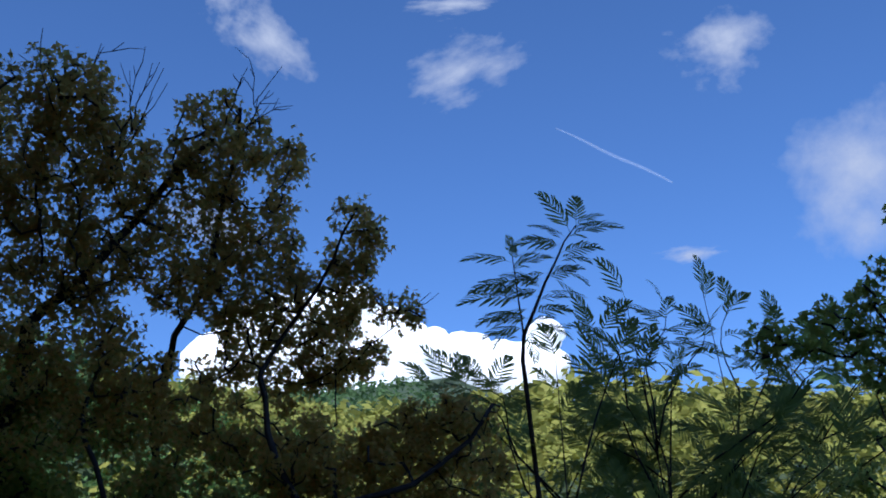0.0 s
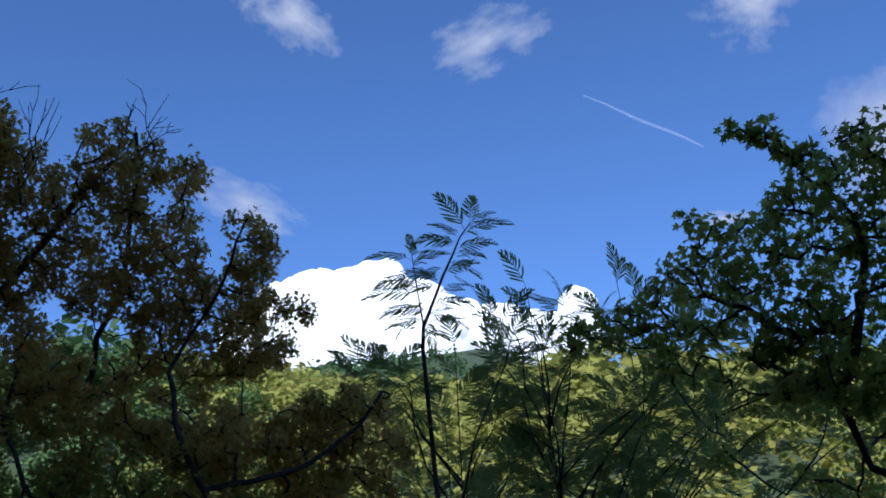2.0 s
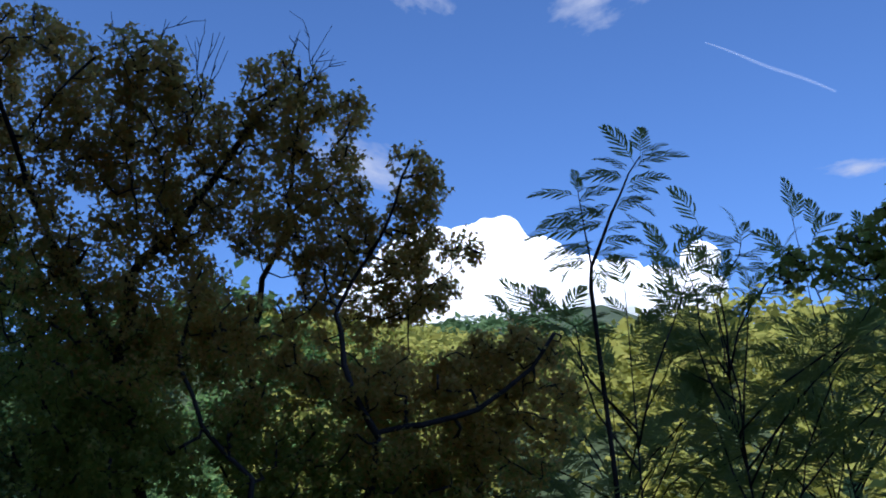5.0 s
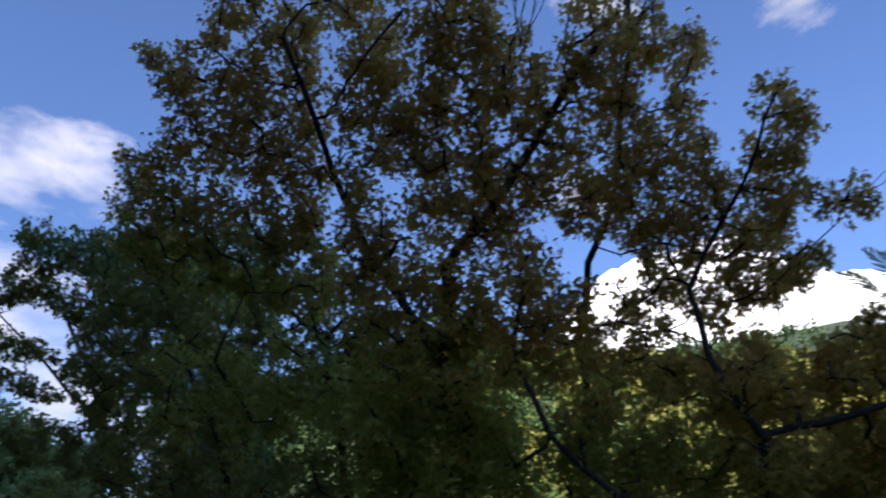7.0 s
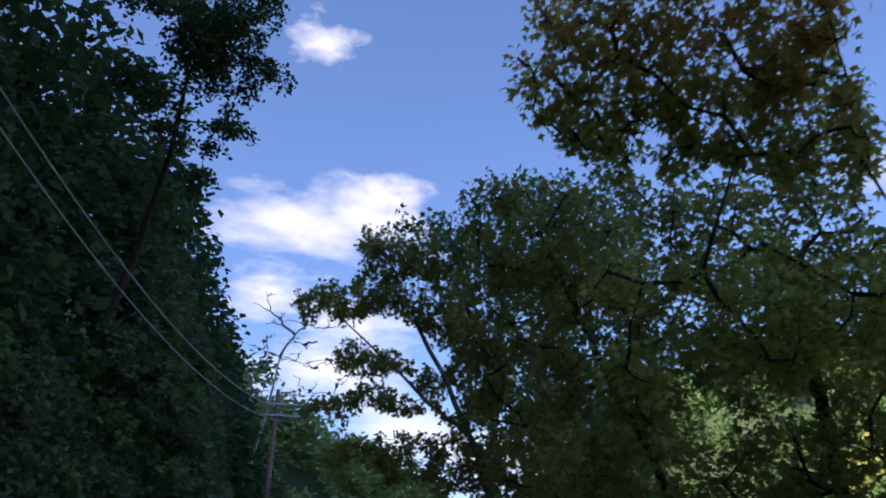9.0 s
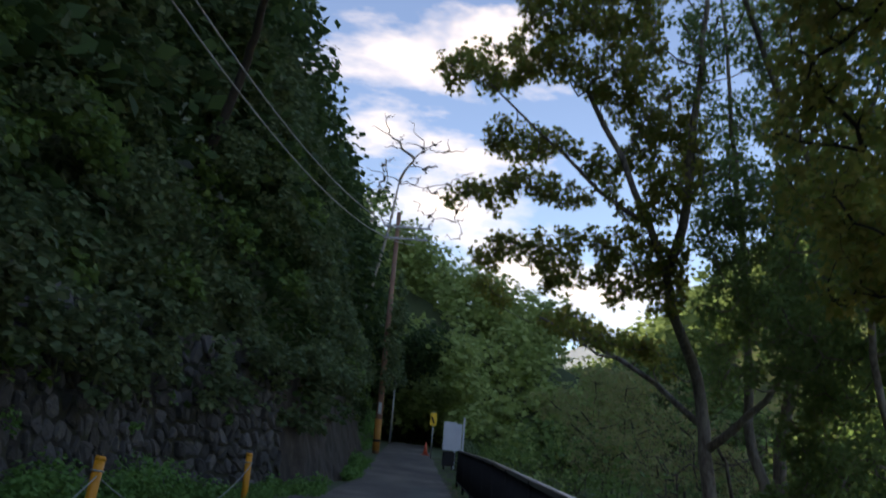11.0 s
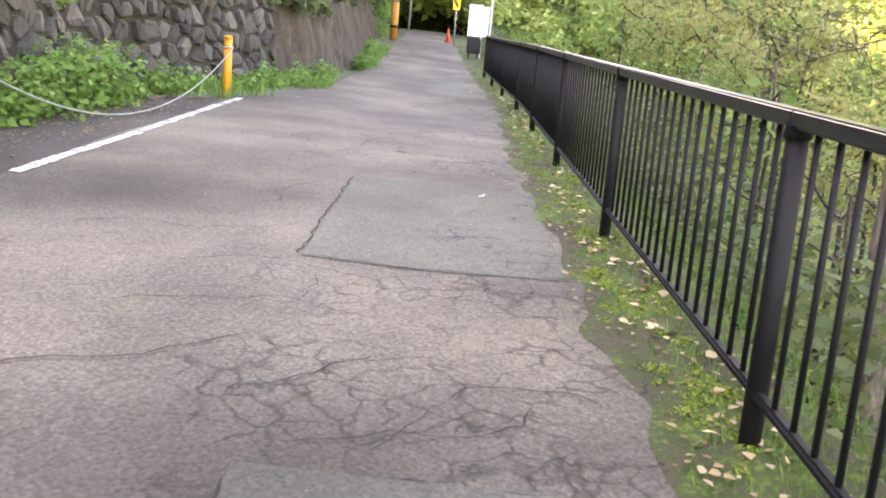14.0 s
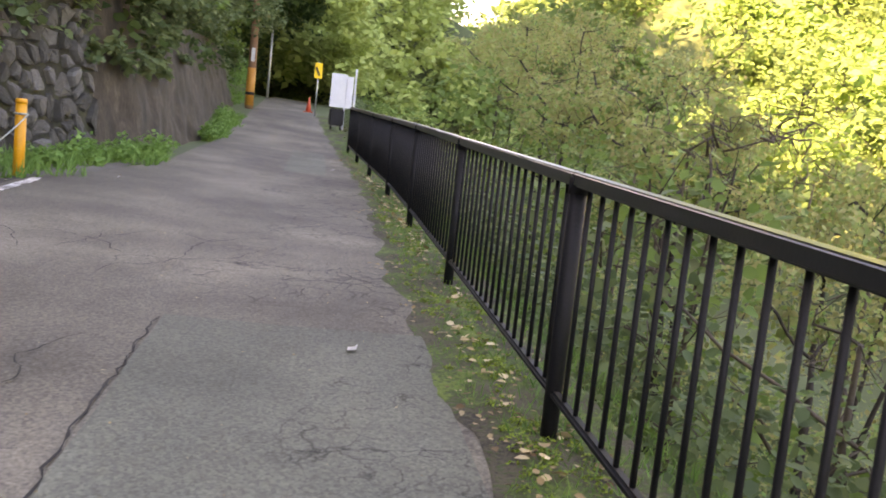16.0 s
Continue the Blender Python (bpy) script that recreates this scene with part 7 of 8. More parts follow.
moss_wall = [(x, float(wall_y(x)) + rng.uniform(-0.2, 0.25), float(road_z(x)) + rng.uniform(0.1, 1.6), rng.uniform(0.14, 0.3)) for x in np.arange(-41.6, -51.0, -0.22)]
thicket("bank_moss", "bright green moss and weeds at the foot of the bank", 45, moss_wall, 0.08, "diamond", M_GRASS, 1.0)
weeds = [(x + rng.uniform(-0.3, 0.3), float(wall_y(x)) + (rng.uniform(0.2, 0.7) if x > -25 else rng.uniform(0.0, 0.25)), float(road_z(x)) + rng.uniform(0.02, 0.34), rng.uniform(0.12, 0.3)) for x in np.arange(2, -38, -0.22) if not -29.6 < x < -24.6]
thicket("weeds", "leafy green weeds along the foot of the wall", 42, weeds, 0.075, "broad", M_GRASS, 1.1)
grass("verge_grass", "short green tufts in the mossy verge", 43, 12000, (-34, 2), lambda x, u: road_right(x) + 0.1 + (1 - u ** 2) * (rail_y(x) + 0.4 - road_right(x)), 0.075, M_GRASS)
grass("moss_tufts", "fine moss covering the verge", 46, 18000, (-24, -5), lambda x, u: road_right(x) + 0.06 + (u + 0.13 * np.sin(7 * x + 11 * u) + 0.1 * np.sin(3.1 * x - 9 * u)) * (rail_y(x) + 0.2 - road_right(x)), 0.028, M_GRASS)

# cushions of moss, thick in some places and wanting in others
cushions = []
for _ in range(1500):
    x, u = rng.uniform(-21, -6), rng.uniform(0.08, 1.0)
    if 0.5 + 0.5 * math.sin(3.3 * x + 4 * u) * math.sin(1.7 * x - 5 * u + 1) < rng.uniform(0.25, 0.75):
        continue
    y = float(road_right(x)) + u * (float(rail_y(x)) + 0.12 - float(road_right(x)))
    cushions.append((x, y, float(road_z(x)) + float(verge_lift(x, y)) + 0.004, rng.uniform(0.016, 0.042)))
thicket("moss_cushions", "bright and dark green cushions of moss on the verge", 59, cushions, 0.017, "diamond", M_LEAF_MOSS, 0.9, flat=0.6, category="moss")

# a far ridge closes the valley; its blue-grey colour stands for haze
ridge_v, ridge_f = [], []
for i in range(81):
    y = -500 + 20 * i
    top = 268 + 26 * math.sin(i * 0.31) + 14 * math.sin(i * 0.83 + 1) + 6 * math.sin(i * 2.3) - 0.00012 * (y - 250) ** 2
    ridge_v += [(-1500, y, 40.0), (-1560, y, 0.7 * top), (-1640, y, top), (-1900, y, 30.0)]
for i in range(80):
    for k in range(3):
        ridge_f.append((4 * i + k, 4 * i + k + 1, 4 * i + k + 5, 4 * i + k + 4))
# distance haze is mixed straight into these base colours
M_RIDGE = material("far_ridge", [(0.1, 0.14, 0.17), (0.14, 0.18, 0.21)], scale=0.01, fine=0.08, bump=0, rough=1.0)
tagged(new("backdrop_ridge", mesh_of("backdrop_ridge", ridge_v, ridge_f, M_RIDGE, True)), "wooded ridge at the valley's end with blue haze put into its colour", "hill", kind="structure")

# ---- clouds and vapour trail, far off ----
def cloud_material(name, strength, soft):
    m = bpy.data.materials.new(name)
    m.use_nodes = True
    n, l = m.node_tree.nodes, m.node_tree.links
    n.remove(n["Principled BSDF"])
    em, tr, mx = n.new("ShaderNodeEmission"), n.new("ShaderNodeBsdfTransparent"), n.new("ShaderNodeMixShader")
    # the wisps glow in place of sunlight scattered through them
    em.inputs[1].default_value = strength
    em.inputs[0].default_value = (0.95, 0.97, 1.0, 1)
    co = n.new("ShaderNodeTexCoord")
    dist = n.new("ShaderNodeVectorMath")
    dist.operation = "LENGTH"
    l.new(co.outputs["Object"], dist.inputs[0])
    nz = n.new("ShaderNodeTexNoise")
    nz.inputs["Scale"].default_value, nz.inputs["Detail"].default_value, nz.inputs["Roughness"].default_value = 1.7, 7, 0.58
    info = n.new("ShaderNodeObjectInfo")
    shift = n.new("ShaderNodeVectorMath")
    shift.operation = "ADD"
    big = n.new("ShaderNodeMath")
    big.operation = "MULTIPLY"
    big.inputs[1].default_value = 40
    l.new(info.outputs["Random"], big.inputs[0])
    l.new(co.outputs["Object"], shift.inputs[0])
    l.new(big.outputs[0], shift.inputs[1])
    l.new(shift.outputs[0], nz.inputs[0])
    ma = n.new("ShaderNodeMath")
    ma.operation = "MULTIPLY_ADD"
    ma.inputs[1].default_value = 1.9
    l.new(nz.outputs[0], ma.inputs[0])
    neg = n.new("ShaderNodeMath")
    neg.operation = "MULTIPLY_ADD"
    neg.inputs[1].default_value, neg.inputs[2].default_value = -1.1, -0.22
    l.new(dist.outputs["Value"], neg.inputs[0])
    l.new(neg.outputs[0], ma.inputs[2])
    ramp = n.new("ShaderNodeValToRGB")
    ramp.color_ramp.elements[0].position, ramp.color_ramp.elements[1].position = 0.0, soft
    l.new(ma.outputs[0], ramp.inputs[0])
    l.new(ramp.outputs[0], mx.inputs[0])
    l.new(tr.outputs[0], mx.inputs[1])
    l.new(em.outputs[0], mx.inputs[2])
    l.new(mx.outputs[0], n["Material Output"].inputs[0])
    return m


M_WISP = cloud_material("wispy_cloud", 0.62, 2.2)
M_WISP_THIN = cloud_material("thin_wispy_cloud", 0.5, 2.4)
# part of the cumulus brightness is emission added for scattered sunlight
M_CUMULUS = bpy.data.materials.new("cumulus_white")
M_CUMULUS.use_nodes = True
M_CUMULUS.node_tree.nodes["Principled BSDF"].inputs["Base Color"].default_value = (0.95, 0.95, 0.95, 1)
M_CUMULUS.node_tree.nodes["Principled BSDF"].inputs["Emission Color"].default_value = (1, 1, 1, 1)
M_CUMULUS.node_tree.nodes["Principled BSDF"].inputs["Emission Strength"].default_value = 0.4


def wisp(p, w, h, roll, mat):
    """A thin sheet of cloud facing the valley, w by h metres in half-width and half-height."""
    V = [(x, y, 0.06 * (x * x + y * y)) for x in np.linspace(-1, 1, 9) for y in np.linspace(-1, 1, 9)]
    F = [(i * 9 + j, i * 9 + j + 1, (i + 1) * 9 + j + 1, (i + 1) * 9 + j) for i in range(8) for j in range(8)]
    ob = tagged(new("wispy_cloud", mesh_of("wispy_cloud", V, F, mat, True)), "thin white wisp of cloud in the blue sky", "cloud", "wispy clouds", "structure")
    ob.matrix_world = look(p, (0, 0, 0), roll) @ Matrix.Diagonal((w, h, 60, 1))
    return ob


WISPS = [(-1204, 991, 1255, 150, 105, 30), (-1226, 896, 1310, 90, 90, 0), (-910, 1302, 1217, 190, 100, -15), (-430, 1558, 1180, 150, 120, 20), (-276, 1768, 896, 240, 260, 10), (-633, 1714, 816, 90, 34, 0), (-874, 1224, 1325, 150, 40, 0)]
WISPS += [(-1422, 1061, 924, 200, 75, 20), (-1777, 10, 890, 270, 125, 10), (-1793, -174, 872, 330, 115, 0), (-1583, -90, 1221, 140, 80, 0), (-1851, -160, 740, 230, 90, 0), (-1918, -59, 580, 330, 130, 0), (-1772, 60, 938, 170, 100, 0),
         (-1887, 30, 677, 240, 100, 0), (-1946, 153, 457, 330, 130, 0), (-1943, 320, 400, 330, 120, 0)]
for x, y, z, w, h, r in WISPS:
    wisp((x, y, z), w, h, r, M_WISP_THIN if y > 500 else M_WISP)


def cumulus(lobes):
    rg = np.random.default_rng(8)
    V, F = [], []
    for x, y, z, r in lobes:
        balls = [(Vector((0, 0, 0)), r * 0.92)]
        for k in range(9):
            o = Vector(rg.normal(size=3)).normalized()
            o.z = abs(o.z)
            balls.append((o * r * 0.62, r * rg.uniform(0.32, 0.48)))
        for o, rr in balls:
            bm = bmesh.new()
            bmesh.ops.create_icosphere(bm, subdivisions=3, radius=1)
            s = len(V)
            for v in bm.verts:
                n = v.co.normalized()
                V.append(Vector((x, y, z)) + o + n * rr * (1 + 0.13 * noise.fractal(n * 2.0 + o, 0.7, 2.0, 5)))
            F += [tuple(s + v.index for v in f.verts) for f in bm.faces]
            bm.free()
    return mesh_of("cumulus_cloud", V, F, M_CUMULUS, True)


CUMULUS = [(-1046, 934, 534, 71), (-970, 1005, 548, 66), (-1018, 972, 521, 76), (-1086, 896, 521, 59), (-1125, 871, 477, 66), (-930, 1058, 517, 66), (-895, 1101, 488, 63), (-836, 1149, 483, 57), (-779, 1196, 464, 57), (-717, 1214, 516, 33), (-732, 1226, 463, 47), (-976, 1048, 448, 85), (-1067, 954, 451, 85), (-1066, 936, 491, 76), (-975, 1008, 536, 66), (-1107, 906, 457, 57)]
tagged(new("cumulus_cloud", cumulus(CUMULUS)), "bright white heaped cumulus cloud above the far hill", "cloud", kind="structure")
trail = []
ta, tb = Vector((-798.2, 1471.6, 1096.8)), Vector((-625.2, 1637.3, 966.3))
trail = [(ta.lerp(tb, 0.03 + 1.02 * k / 20) + Vector((0, 0, 2 * math.sin(k * 0.5))), 1.2 + 2.6 * math.sin(math.pi * min(1, k / 22)) * (0.6 + 0.4 * (k / 20))) for k in range(21)]
# the trail's whiteness is a faint added glow, standing for sunlight
M_TRAIL = bpy.data.materials.new("vapour_white")
M_TRAIL.use_nodes = True
M_TRAIL.node_tree.nodes["Principled BSDF"].inputs["Alpha"].default_value = 0.065
M_TRAIL.node_tree.nodes["Principled BSDF"].inputs["Emission Color"].default_value = (1, 1, 1, 1)
M_TRAIL.node_tree.nodes["Principled BSDF"].inputs["Emission Strength"].default_value = 0.4
tagged(new("vapour_trail", tubes("vapour_trail", [([p for p, r in trail], [r for p, r in trail])], M_TRAIL, 8)), "short white vapour trail across the blue sky", "vapour trail", kind="structure")

# ---- stones of the wall ----
def clip_cell(poly, a, b):
    """The part of a polygon that is nearer to a than to b."""
    m, d = ((a[0] + b[0]) / 2, (a[1] + b[1]) / 2), (b[0] - a[0], b[1] - a[1])
    out = []
    for p, q in zip(poly, poly[1:] + poly[:1]):
        sp = (p[0] - m[0]) * d[0] + (p[1] - m[1]) * d[1]
        sq = (q[0] - m[0]) * d[0] + (q[1] - m[1]) * d[1]
        if sp <= 0:
            out.append(p)
        if sp * sq < 0:
            k = sp / (sp - sq)
            out.append((p[0] + (q[0] - p[0]) * k, p[1] + (q[1] - p[1]) * k))
    return out


def wall_stones():
    rg = np.random.default_rng(77)
    sites = []
    for j in range(10):
        s = rg.uniform(0, 0.25)
        while s < 12.8:
            sites.append((s + rg.uniform(-0.09, 0.09), 0.06 + 0.272 * j + rg.uniform(-0.14, 0.14)))
            s += rg.choice([0.15, 0.22, 0.27, 0.34, 0.42]) * rg.uniform(0.85, 1.15)
    kept, rest_v, rest_f = 0, [], []
    sites.sort(key=lambda c: c[0] + 2.0 * (c[1] > 2.3))
    for c in sites:
        near = [o for o in sites if o is not c and abs(o[0] - c[0]) < 1.1 and abs(o[1] - c[1]) < 1.0]
        poly = [(c[0] - 0.5, c[1] - 0.4), (c[0] + 0.5, c[1] - 0.4), (c[0] + 0.5, c[1] + 0.4), (c[0] - 0.5, c[1] + 0.4)]
        for o in near:
            poly = clip_cell(poly, c, o)
        if len(poly) < 4:
            continue
        cx, cy = sum(p[0] for p in poly) / len(poly), sum(p[1] for p in poly) / len(poly)
        # cut the corners, draw in from the joint
        ring = []
        for p, q in zip(poly, poly[1:] + poly[:1]):
            for k in (rg.uniform(0.08, 0.24), rg.uniform(0.76, 0.92)):
                ring.append((p[0] + (q[0] - p[0]) * k, p[1] + (q[1] - p[1]) * k))
        proud = rg.uniform(0.02, 0.1)
        origin = wall_point(cx, cy)
        V, F, n = [], [], len(ring)
        size = rg.uniform(0.7, 0.95)
        slant = (rg.normal() * 0.16, rg.normal() * 0.16)
        crown = size * rg.uniform(0.55, 0.86)
        for f, o in ((size, -0.02), (size * 0.93, proud * 0.55), (crown, proud)):
            for p in ring:
                j = 1 + rg.normal() * 0.05
                dx, dy = (p[0] - cx) * f * j, (p[1] - cy) * f * j
                V.append(wall_point(cx + dx, cy + dy, o + (slant[0] * dx + slant[1] * dy if o > 0 else 0) + rg.normal() * 0.008) - origin)
        V.append(wall_point(cx, cy, proud * rg.uniform(0.95, 1.3)) - origin)
        for k in range(2):
            for i in range(n):
                F.append((k * n + i, k * n + (i + 1) % n, (k + 1) * n + (i + 1) % n, (k + 1) * n + i))
        for i in range(n):
            F.append((2 * n + i, 2 * n + (i + 1) % n, 3 * n))
        if kept < 300:
            ob = part("stone", mesh_of("stone", V, F, M_STONE), wall_south)
            ob.location = origin
            kept += 1
        else:
            m = len(rest_v)
            rest_v += [v + origin for v in V]
            rest_f += [tuple(m + i for i in f) for f in F]
    if rest_v:
        tagged(part("stonework", mesh_of("stonework", rest_v, rest_f, M_STONE_REST), wall_south), kind="stuff")


wall_stones()

sprigs = []
for sx, h in ((2.2, 1.5), (4.1, 1.75), (5.6, 1.2), (7.3, 1.9), (9.2, 1.3), (3.0, 2.1)):
    p = wall_point(sx, h, 0.08)
    sprigs += [(p.x + rng.normal() * 0.08, p.y + 0.03, p.z + rng.normal() * 0.07, rng.uniform(0.05, 0.1)) for _ in range(4)]
thicket("wall_sprigs", "small green sprigs rooted in the joints of the wall", 50, sprigs, 0.055, "broad", M_GRASS, 1.2)

# ---- dead leaves and grit ----
def litter(name, label, seed, n, xr, yf, size, shape, mat, lift):
    rg = np.random.default_rng(seed)
    x = rg.uniform(*xr, n)
    y = yf(x, rg.random(n))
    a = rg.normal(size=(n, 3))
    a[:, 2] *= 0.12
    nn = rg.normal(size=(n, 3)) * 0.25
    nn[:, 2] += 1
    C = np.stack([x, y, road_z(x) + 0.035 * np.maximum(0, -y) + lift + 0.01 * rg.random(n)], 1)
    return tagged(new(name, leaf_cloud(name, C, a, nn, size * rg.uniform(0.5, 1.4, n), shape, mat)), label, "dead leaves", kind="stuff")


litter("dead_leaves", "dry tan leaves strewn over the mossy verge", 51, 2400, (-32, 2), lambda x, u: road_right(x) - 0.04 + (u + 0.25 * np.sin(2.7 * x) * np.sin(1.1 * x + 2)) * (rail_y(x) + 0.25 - road_right(x)), 0.034, "broad", M_LITTER, 0.03)
litter("dead_leaves", "large pale curled leaves caught along the railing", 54, 420, (-26, 2), lambda x, u: road_right(x) + 0.02 + (0.35 + 0.6 * u + 0.2 * np.sin(3.9 * x)) * (rail_y(x) + 0.1 - road_right(x)), 0.062, "broad", M_CREAM_LEAF, 0.035)
litter("road_grit", "pale flecks and small leaves on the asphalt", 52, 700, (-34, 2), lambda x, u: -2.8 + u * 3.4, 0.018, "diamond", M_LITTER, 0.012)
litter("margin_grit", "dead leaves and grit on the dark margin", 53, 1600, (-19.5, -6), lambda x, u: -2.95 - u ** 0.8 * 0.9, 0.032, "broad", M_LITTER, 0.015)
for x, y, s in ((-14.6, 0.32, 0.05), (-26.1, 0.37, 0.07), (-20.9, -2.2, 0.04)):
    me = mesh_of("scrap", [(-s, -s * 0.4, 0), (s * 0.8, -s * 0.5, 0.004), (s, s * 0.4, 0.012), (0, s * 0.6, 0.03), (-s * 0.7, s * 0.3, 0.008)], [(0, 1, 2, 3, 4)], M_CREAM)
    tagged(new("scrap", me), "small white scrap lying on the asphalt", "litter", "white scraps").location = (x, y, float(road_z(x)) + 0.035 * max(0, -y) + 0.012)

slab = tagged(new("concrete_slab", box_mesh("concrete_slab", 0.62, 0.34, 0.05, M_CREAM, 0.012)), "pale worn concrete slab set in the dark margin", "slab")
slab.matrix_world = pose(-13.25, -3.05, float(road_z(-13.25)) + 0.035 * 3.05 - 0.025, 0, 0, 8)

# ---- joints of the patch and open cracks in the asphalt ----
# near-black colour stands for the shade down in the cracks and joints
M_CRACK_SHADE = material("crack_shadow", [(0.012, 0.011, 0.01), (0.03, 0.027, 0.025)], scale=12, fine=90, bump=0.4, rough=0.95)


def crack_strip(V, F, pts, width, rg):
    """A ragged narrow strip lying on the asphalt along the points."""
    s = len(V)
    for i, (x, y) in enumerate(pts):
        a, b = pts[max(0, i - 1)], pts[min(len(pts) - 1, i + 1)]
        dx, dy = b[0] - a[0], b[1] - a[1]
        d = math.hypot(dx, dy) or 1.0
        w = width * rg.uniform(0.3, 1.3) * (0.25 if i in (0, len(pts) - 1) else 1)
        for q in (-0.5, 0.5):
            px, py = x - dy / d * w * q, y + dx / d * w * q
            V.append((px, py, float(road_z(px)) + 0.035 * max(0.0, -py) + 0.0125 + wave(px, py)))
    for i in range(len(pts) - 1):
        F.append((s + 2 * i, s + 2 * i + 2, s + 2 * i + 3, s + 2 * i + 1))


def road_cracks():
    rg = np.random.default_rng(91)
    V, F = [], []

    def wander(x, y, heading, length, width, twist=0.32):
        pts = [(x, y)]
        for _ in range(int(length / 0.06)):
            heading += rg.normal() * twist
            heading *= 0.97
            x, y = x + 0.06 * math.cos(heading + base), y + 0.06 * math.sin(heading + base)
            if -15.1 < x < -12.3 and y > -0.8:
                break
            if not -2.6 < y < float(road_right(x)) - 0.03:
                break
            pts.append((x, y))
            if rg.random() < 0.06 and width > 0.008:
                keep.append((x, y, heading + base + rg.choice([-1, 1]) * rg.uniform(0.7, 1.5), length * 0.4, width * 0.7))
        if len(pts) > 2:
            crack_strip(V, F, pts, width, rg)

    for k in range(30):
        keep = [(rg.uniform(-24, -8.5), 0.75 - abs(rg.normal()) * 0.75, rg.uniform(0, 6.28), rg.uniform(0.4, 1.4), rg.uniform(0.006, 0.013))]
        while keep:
            x, y, base, length, width = keep.pop()
            wander(x, y, 0.0, length, width)
    for k in range(12):
        base, keep = math.pi + rg.normal() * 0.2, []
        wander(rg.uniform(-20, -8), rg.uniform(-2.2, -0.4), 0.0, rg.uniform(0.8, 2.2), 0.009, 0.3)
    # joints round the patches
    for x0, x1, a in ((-12.4, -15.0, -0.72), (-7.4, -10.1, -0.5)):
        n = int((x0 - x1) / 0.07)
        crack_strip(V, F, [(x0 - 0.07 * i, a + 0.009 * rg.normal()) for i in range(n)], 0.012, rg)
        crack_strip(V, F, [(x0 + 0.012 * rg.normal(), a + 0.07 * i) for i in range(17)], 0.009, rg)
    return mesh_of("road_cracks", V, F, M_CRACK_SHADE)


tagged(new("road_cracks", road_cracks()), "cracks and joints in the worn asphalt, their inner shade drawn as dark strips", "cracks", kind="stuff")

# ---- leafless tree behind the pole, thin shrubs by the valley ----
z = float(ground_z(-48.0, -4.6))
bare_tree("bare_tree", "leafless pale tree standing above the lane", 61, [([(-48.0, -4.6, z), (-48.0, -4.0, 9.0), (-48.1, -3.2, 13.5), (-48.0, -2.9, 16.0)], 0.13, 0.04)],
          [(-47.5, -2.0, 17.4), (-47.8, -1.0, 16.9), (-48.1, -0.2, 15.9), (-48.5, 0.1, 14.8), (-48.6, -1.2, 14.4), (-47.1, -3.6, 18.2), (-48.0, -3.9, 15.7), (-48.5, -4.1, 14.4), (-48.2, -1.3, 15.7), (-47.6, -3.7, 17.0)], M_TWIG, thick=1.7, wide=0.75)
SHRUBS = [(-15.6, 3.6, [(-15.8, 3.2, 0.9, 0.4), (-15.4, 4.0, 1.3, 0.45), (-16.0, 3.9, 0.6, 0.4)]), (-19.2, 4.0, [(-19.0, 3.4, 1.9, 0.5), (-19.6, 4.4, 2.3, 0.5), (-18.9, 4.6, 1.4, 0.45), (-19.4, 3.2, 1.2, 0.4)]),
          (-23.4, 3.8, [(-23.1, 3.2, 2.6, 0.5), (-23.7, 4.2, 3.1, 0.5), (-23.3, 4.6, 2.2, 0.5)]), (-28.0, 4.6, [(-28.3, 3.6, 3.2, 0.6), (-27.6, 4.8, 4.0, 0.6), (-28.1, 5.2, 3.0, 0.6)]), (-21.2, 4.7, [(-21.5, 3.6, 2.3, 0.6), (-21.1, 4.5, 2.9, 0.6), (-21.7, 3.0, 2.2, 0.45), (-20.8, 5.2, 2.2, 0.5)]), (-17.2, 4.6, [(-17.0, 4.2, 1.2, 0.5), (-17.5, 4.9, 1.6, 0.5), (-16.8, 5.2, 1.0, 0.5)]),
          (-25.5, 4.0, [(-25.7, 3.4, 3.4, 0.6), (-25.2, 4.4, 3.9, 0.6), (-26.0, 4.2, 2.9, 0.6)]), (-31.0, 4.2, [(-31.2, 3.4, 4.0, 0.7), (-30.6, 4.6, 4.6, 0.7), (-31.3, 4.8, 3.2, 0.7)])]
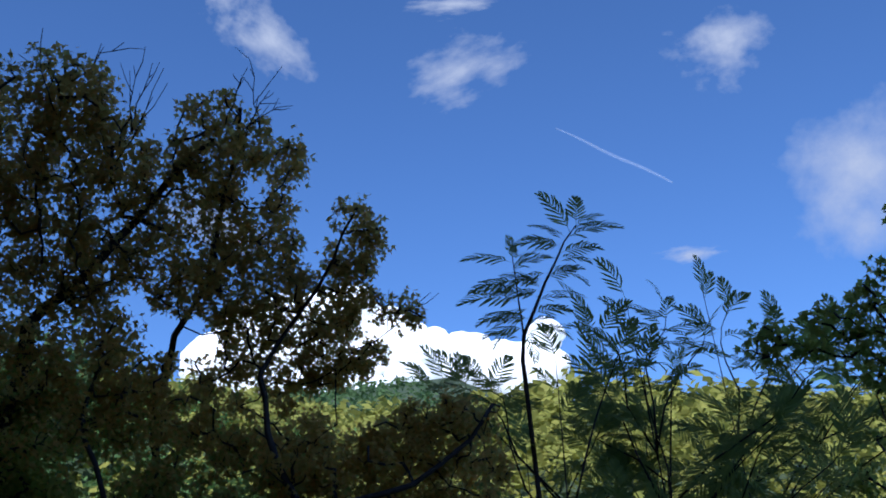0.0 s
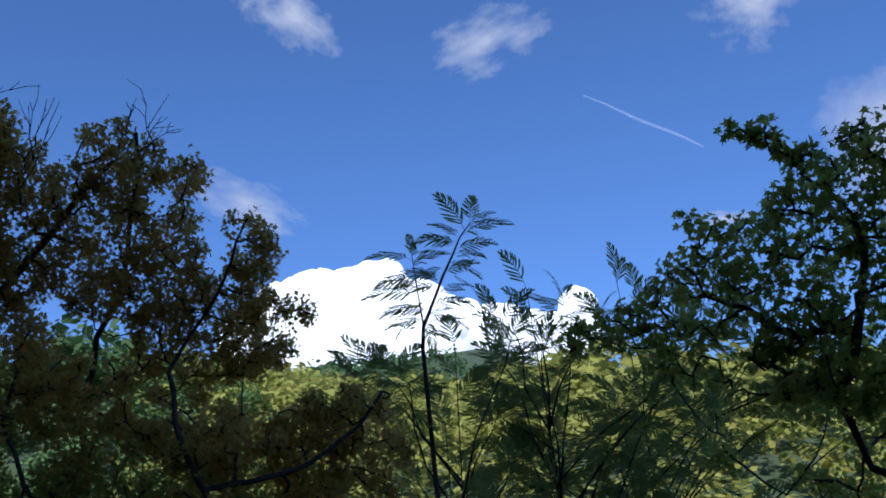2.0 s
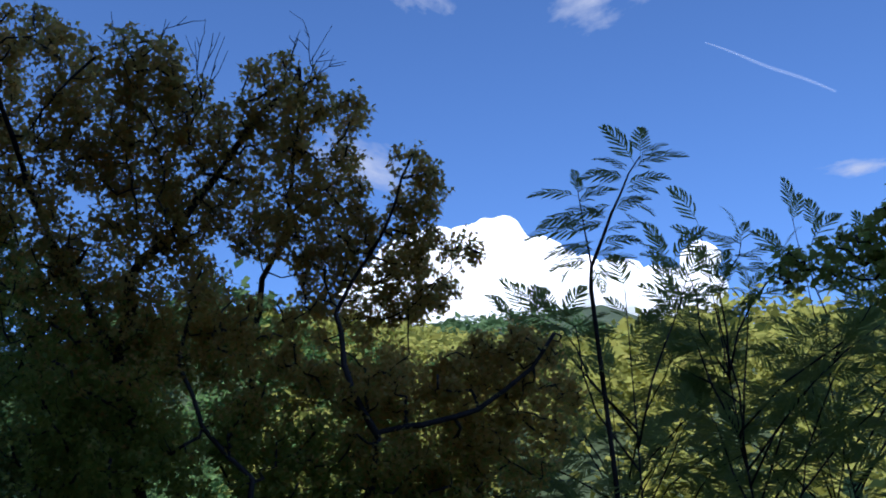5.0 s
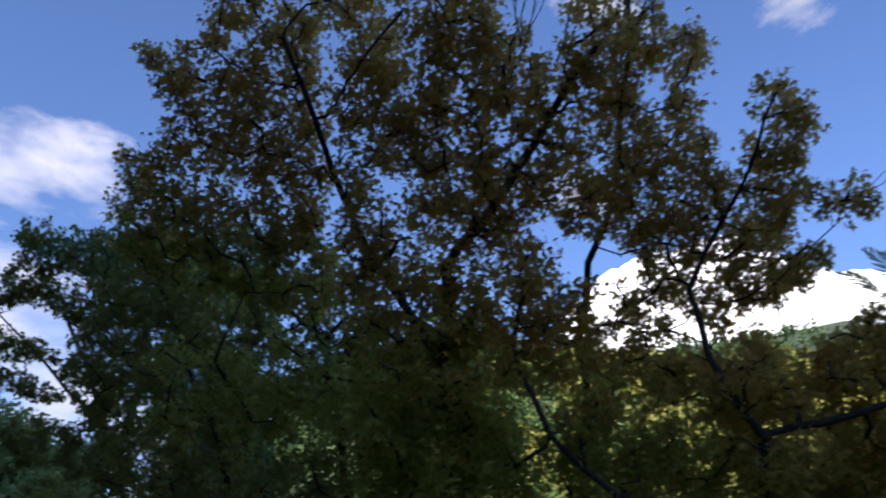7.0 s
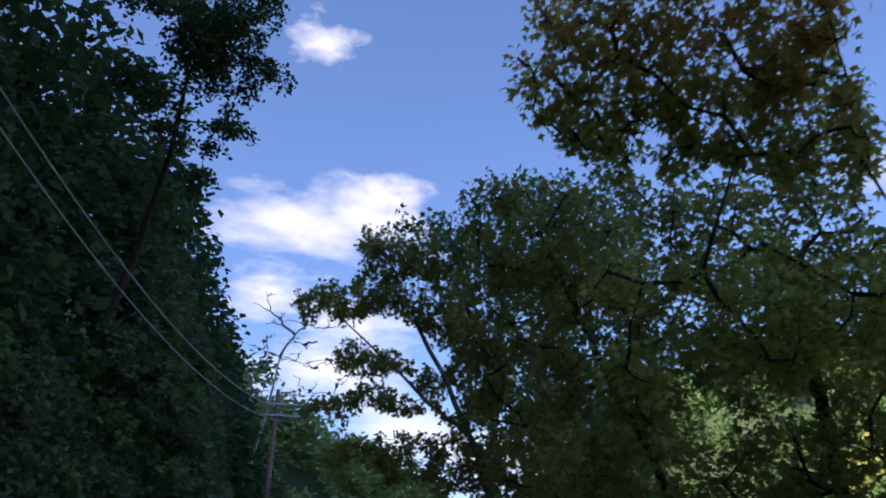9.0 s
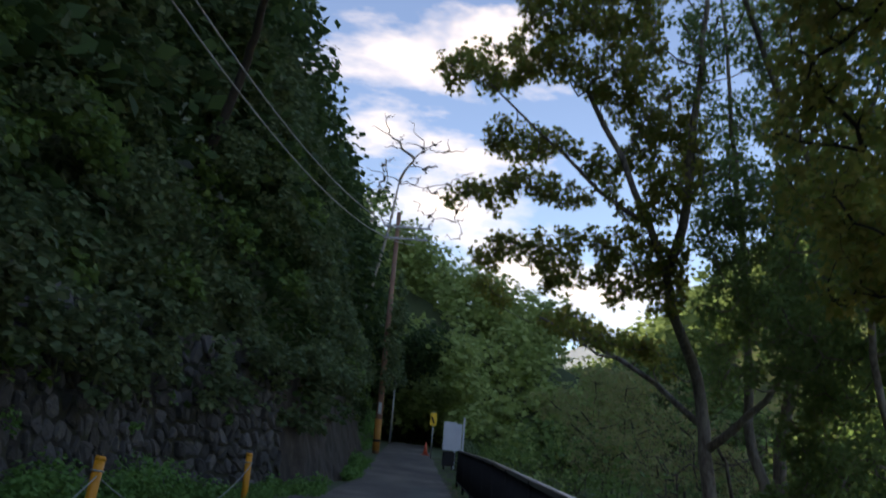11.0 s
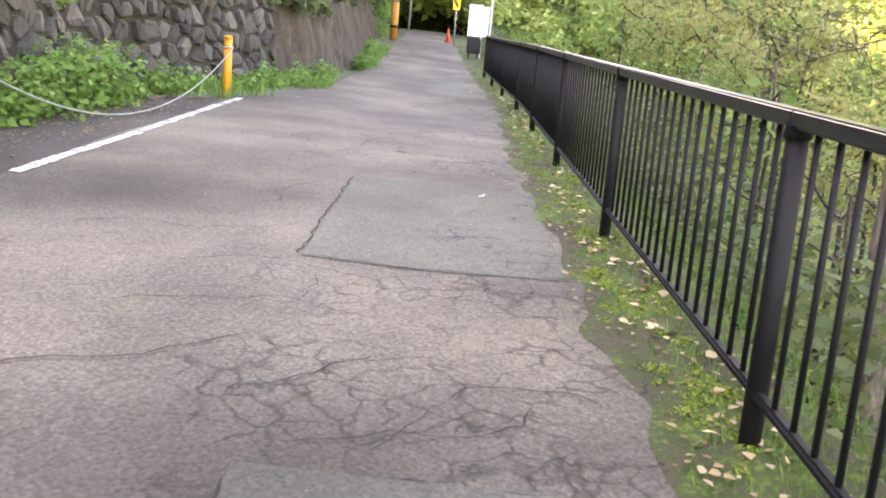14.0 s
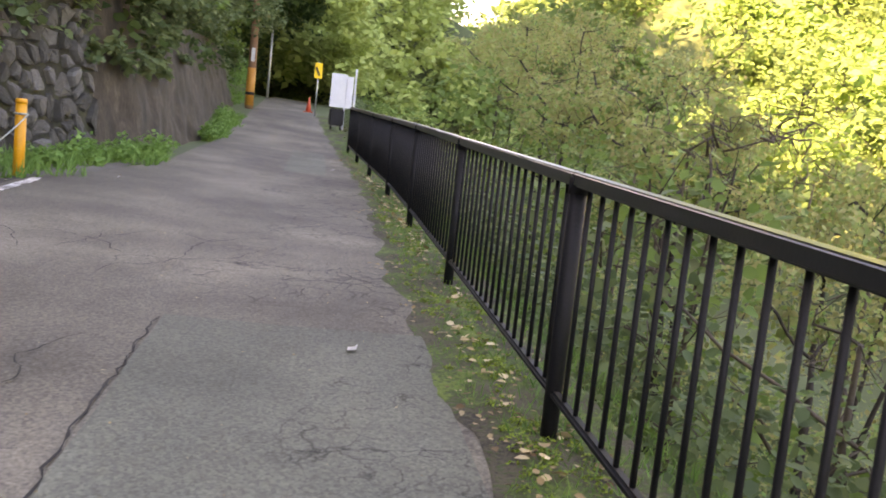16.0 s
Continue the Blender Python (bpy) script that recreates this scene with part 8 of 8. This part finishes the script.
for k, (x, y, lobes) in enumerate(SHRUBS):
    g0 = gz(x, y)
    grow_tree("shrub_tree", "thin rusty shrub with crooked dark branches", 70 + k, [([(x, y, g0), (x + 0.1, y - 0.1, g0 + 1.2), (x - 0.1, y, lobes[0][2] - 0.4)], 0.05, 0.02), ([(x + 0.05, y, g0 + 0.6), (x + 0.3, y + 0.4, lobes[1][2] - 0.5)], 0.03, 0.012)],
              lobes, M_LEAF_SCRUB, M_BARK_DARK, 0.06, "broad", 1.3, group="thin shrubs", category="shrub")
g0 = gz(-23.0, -6.2)
grow_tree("bank_tree", "dark broadleaf tree leaning out from the bank", 81, [([(-23.0, -6.2, g0), (-22.2, -5.2, 7.6), (-21.4, -4.4, 9.6), (-19.6, -3.6, 11.4), (-18.2, -3.2, 12.6)], 0.14, 0.04)],
          [(x + 0.75 * r * math.sin(k * 2.4 + 5 * r), y + 0.7 * r * math.cos(k * 2.4 + 3 * r), z + 0.6 * r * math.sin(k * 1.7 + x), 0.44 * r)
           for x, y, z, r in ((-17.5, -2.5, 13.4, 0.85), (-18.1, -1.85, 12.6, 0.6), (-17.7, -2.9, 12.9, 1.0), (-18.0, -3.6, 12.2, 1.1), (-18.6, -2.4, 11.5, 0.55), (-17.2, -4.1, 13.1, 1.3), (-19.1, -3.0, 10.6, 0.45)) for k in range(5)],
          M_LEAF_DARK, M_BARK_DARK, 0.1, "broad", 2.6, group="")

# twiggy half-bare shrubs by the valley
for k, (x, y, top) in enumerate([(-14.6, 3.3, 1.3), (-17.8, 3.6, 2.2), (-20.2, 4.4, 2.8), (-22.3, 5.2, 3.4), (-25.0, 5.4, 3.9), (-28.5, 5.0, 4.4), (-18.6, 5.8, 2.4)]):
    rg = np.random.default_rng(200 + k)
    g0 = gz(x, y)
    lean = [rg.normal() * 0.5, rg.normal() * 0.5]
    stems = [([(x, y, g0), (x + 0.15, y - 0.1, g0 + 0.35 * (top - g0)), (x - 0.1 + lean[0] * 0.5, y + lean[1] * 0.5, g0 + 0.6 * (top - g0)), (x + lean[0], y + lean[1], g0 + 0.85 * (top - g0))], 0.045, 0.015)]
    tips = [(x + rg.normal() * 0.9, y + rg.normal() * 0.8, top - abs(rg.normal()) * 0.8) for _ in range(6)]
    bare_tree("twiggy_shrub", "half-bare shrub with crooked dark twigs beside the valley", 210 + k, stems, tips, M_TWIG_BROWN, "shrub", "twiggy shrubs", 0.3, 0.32)
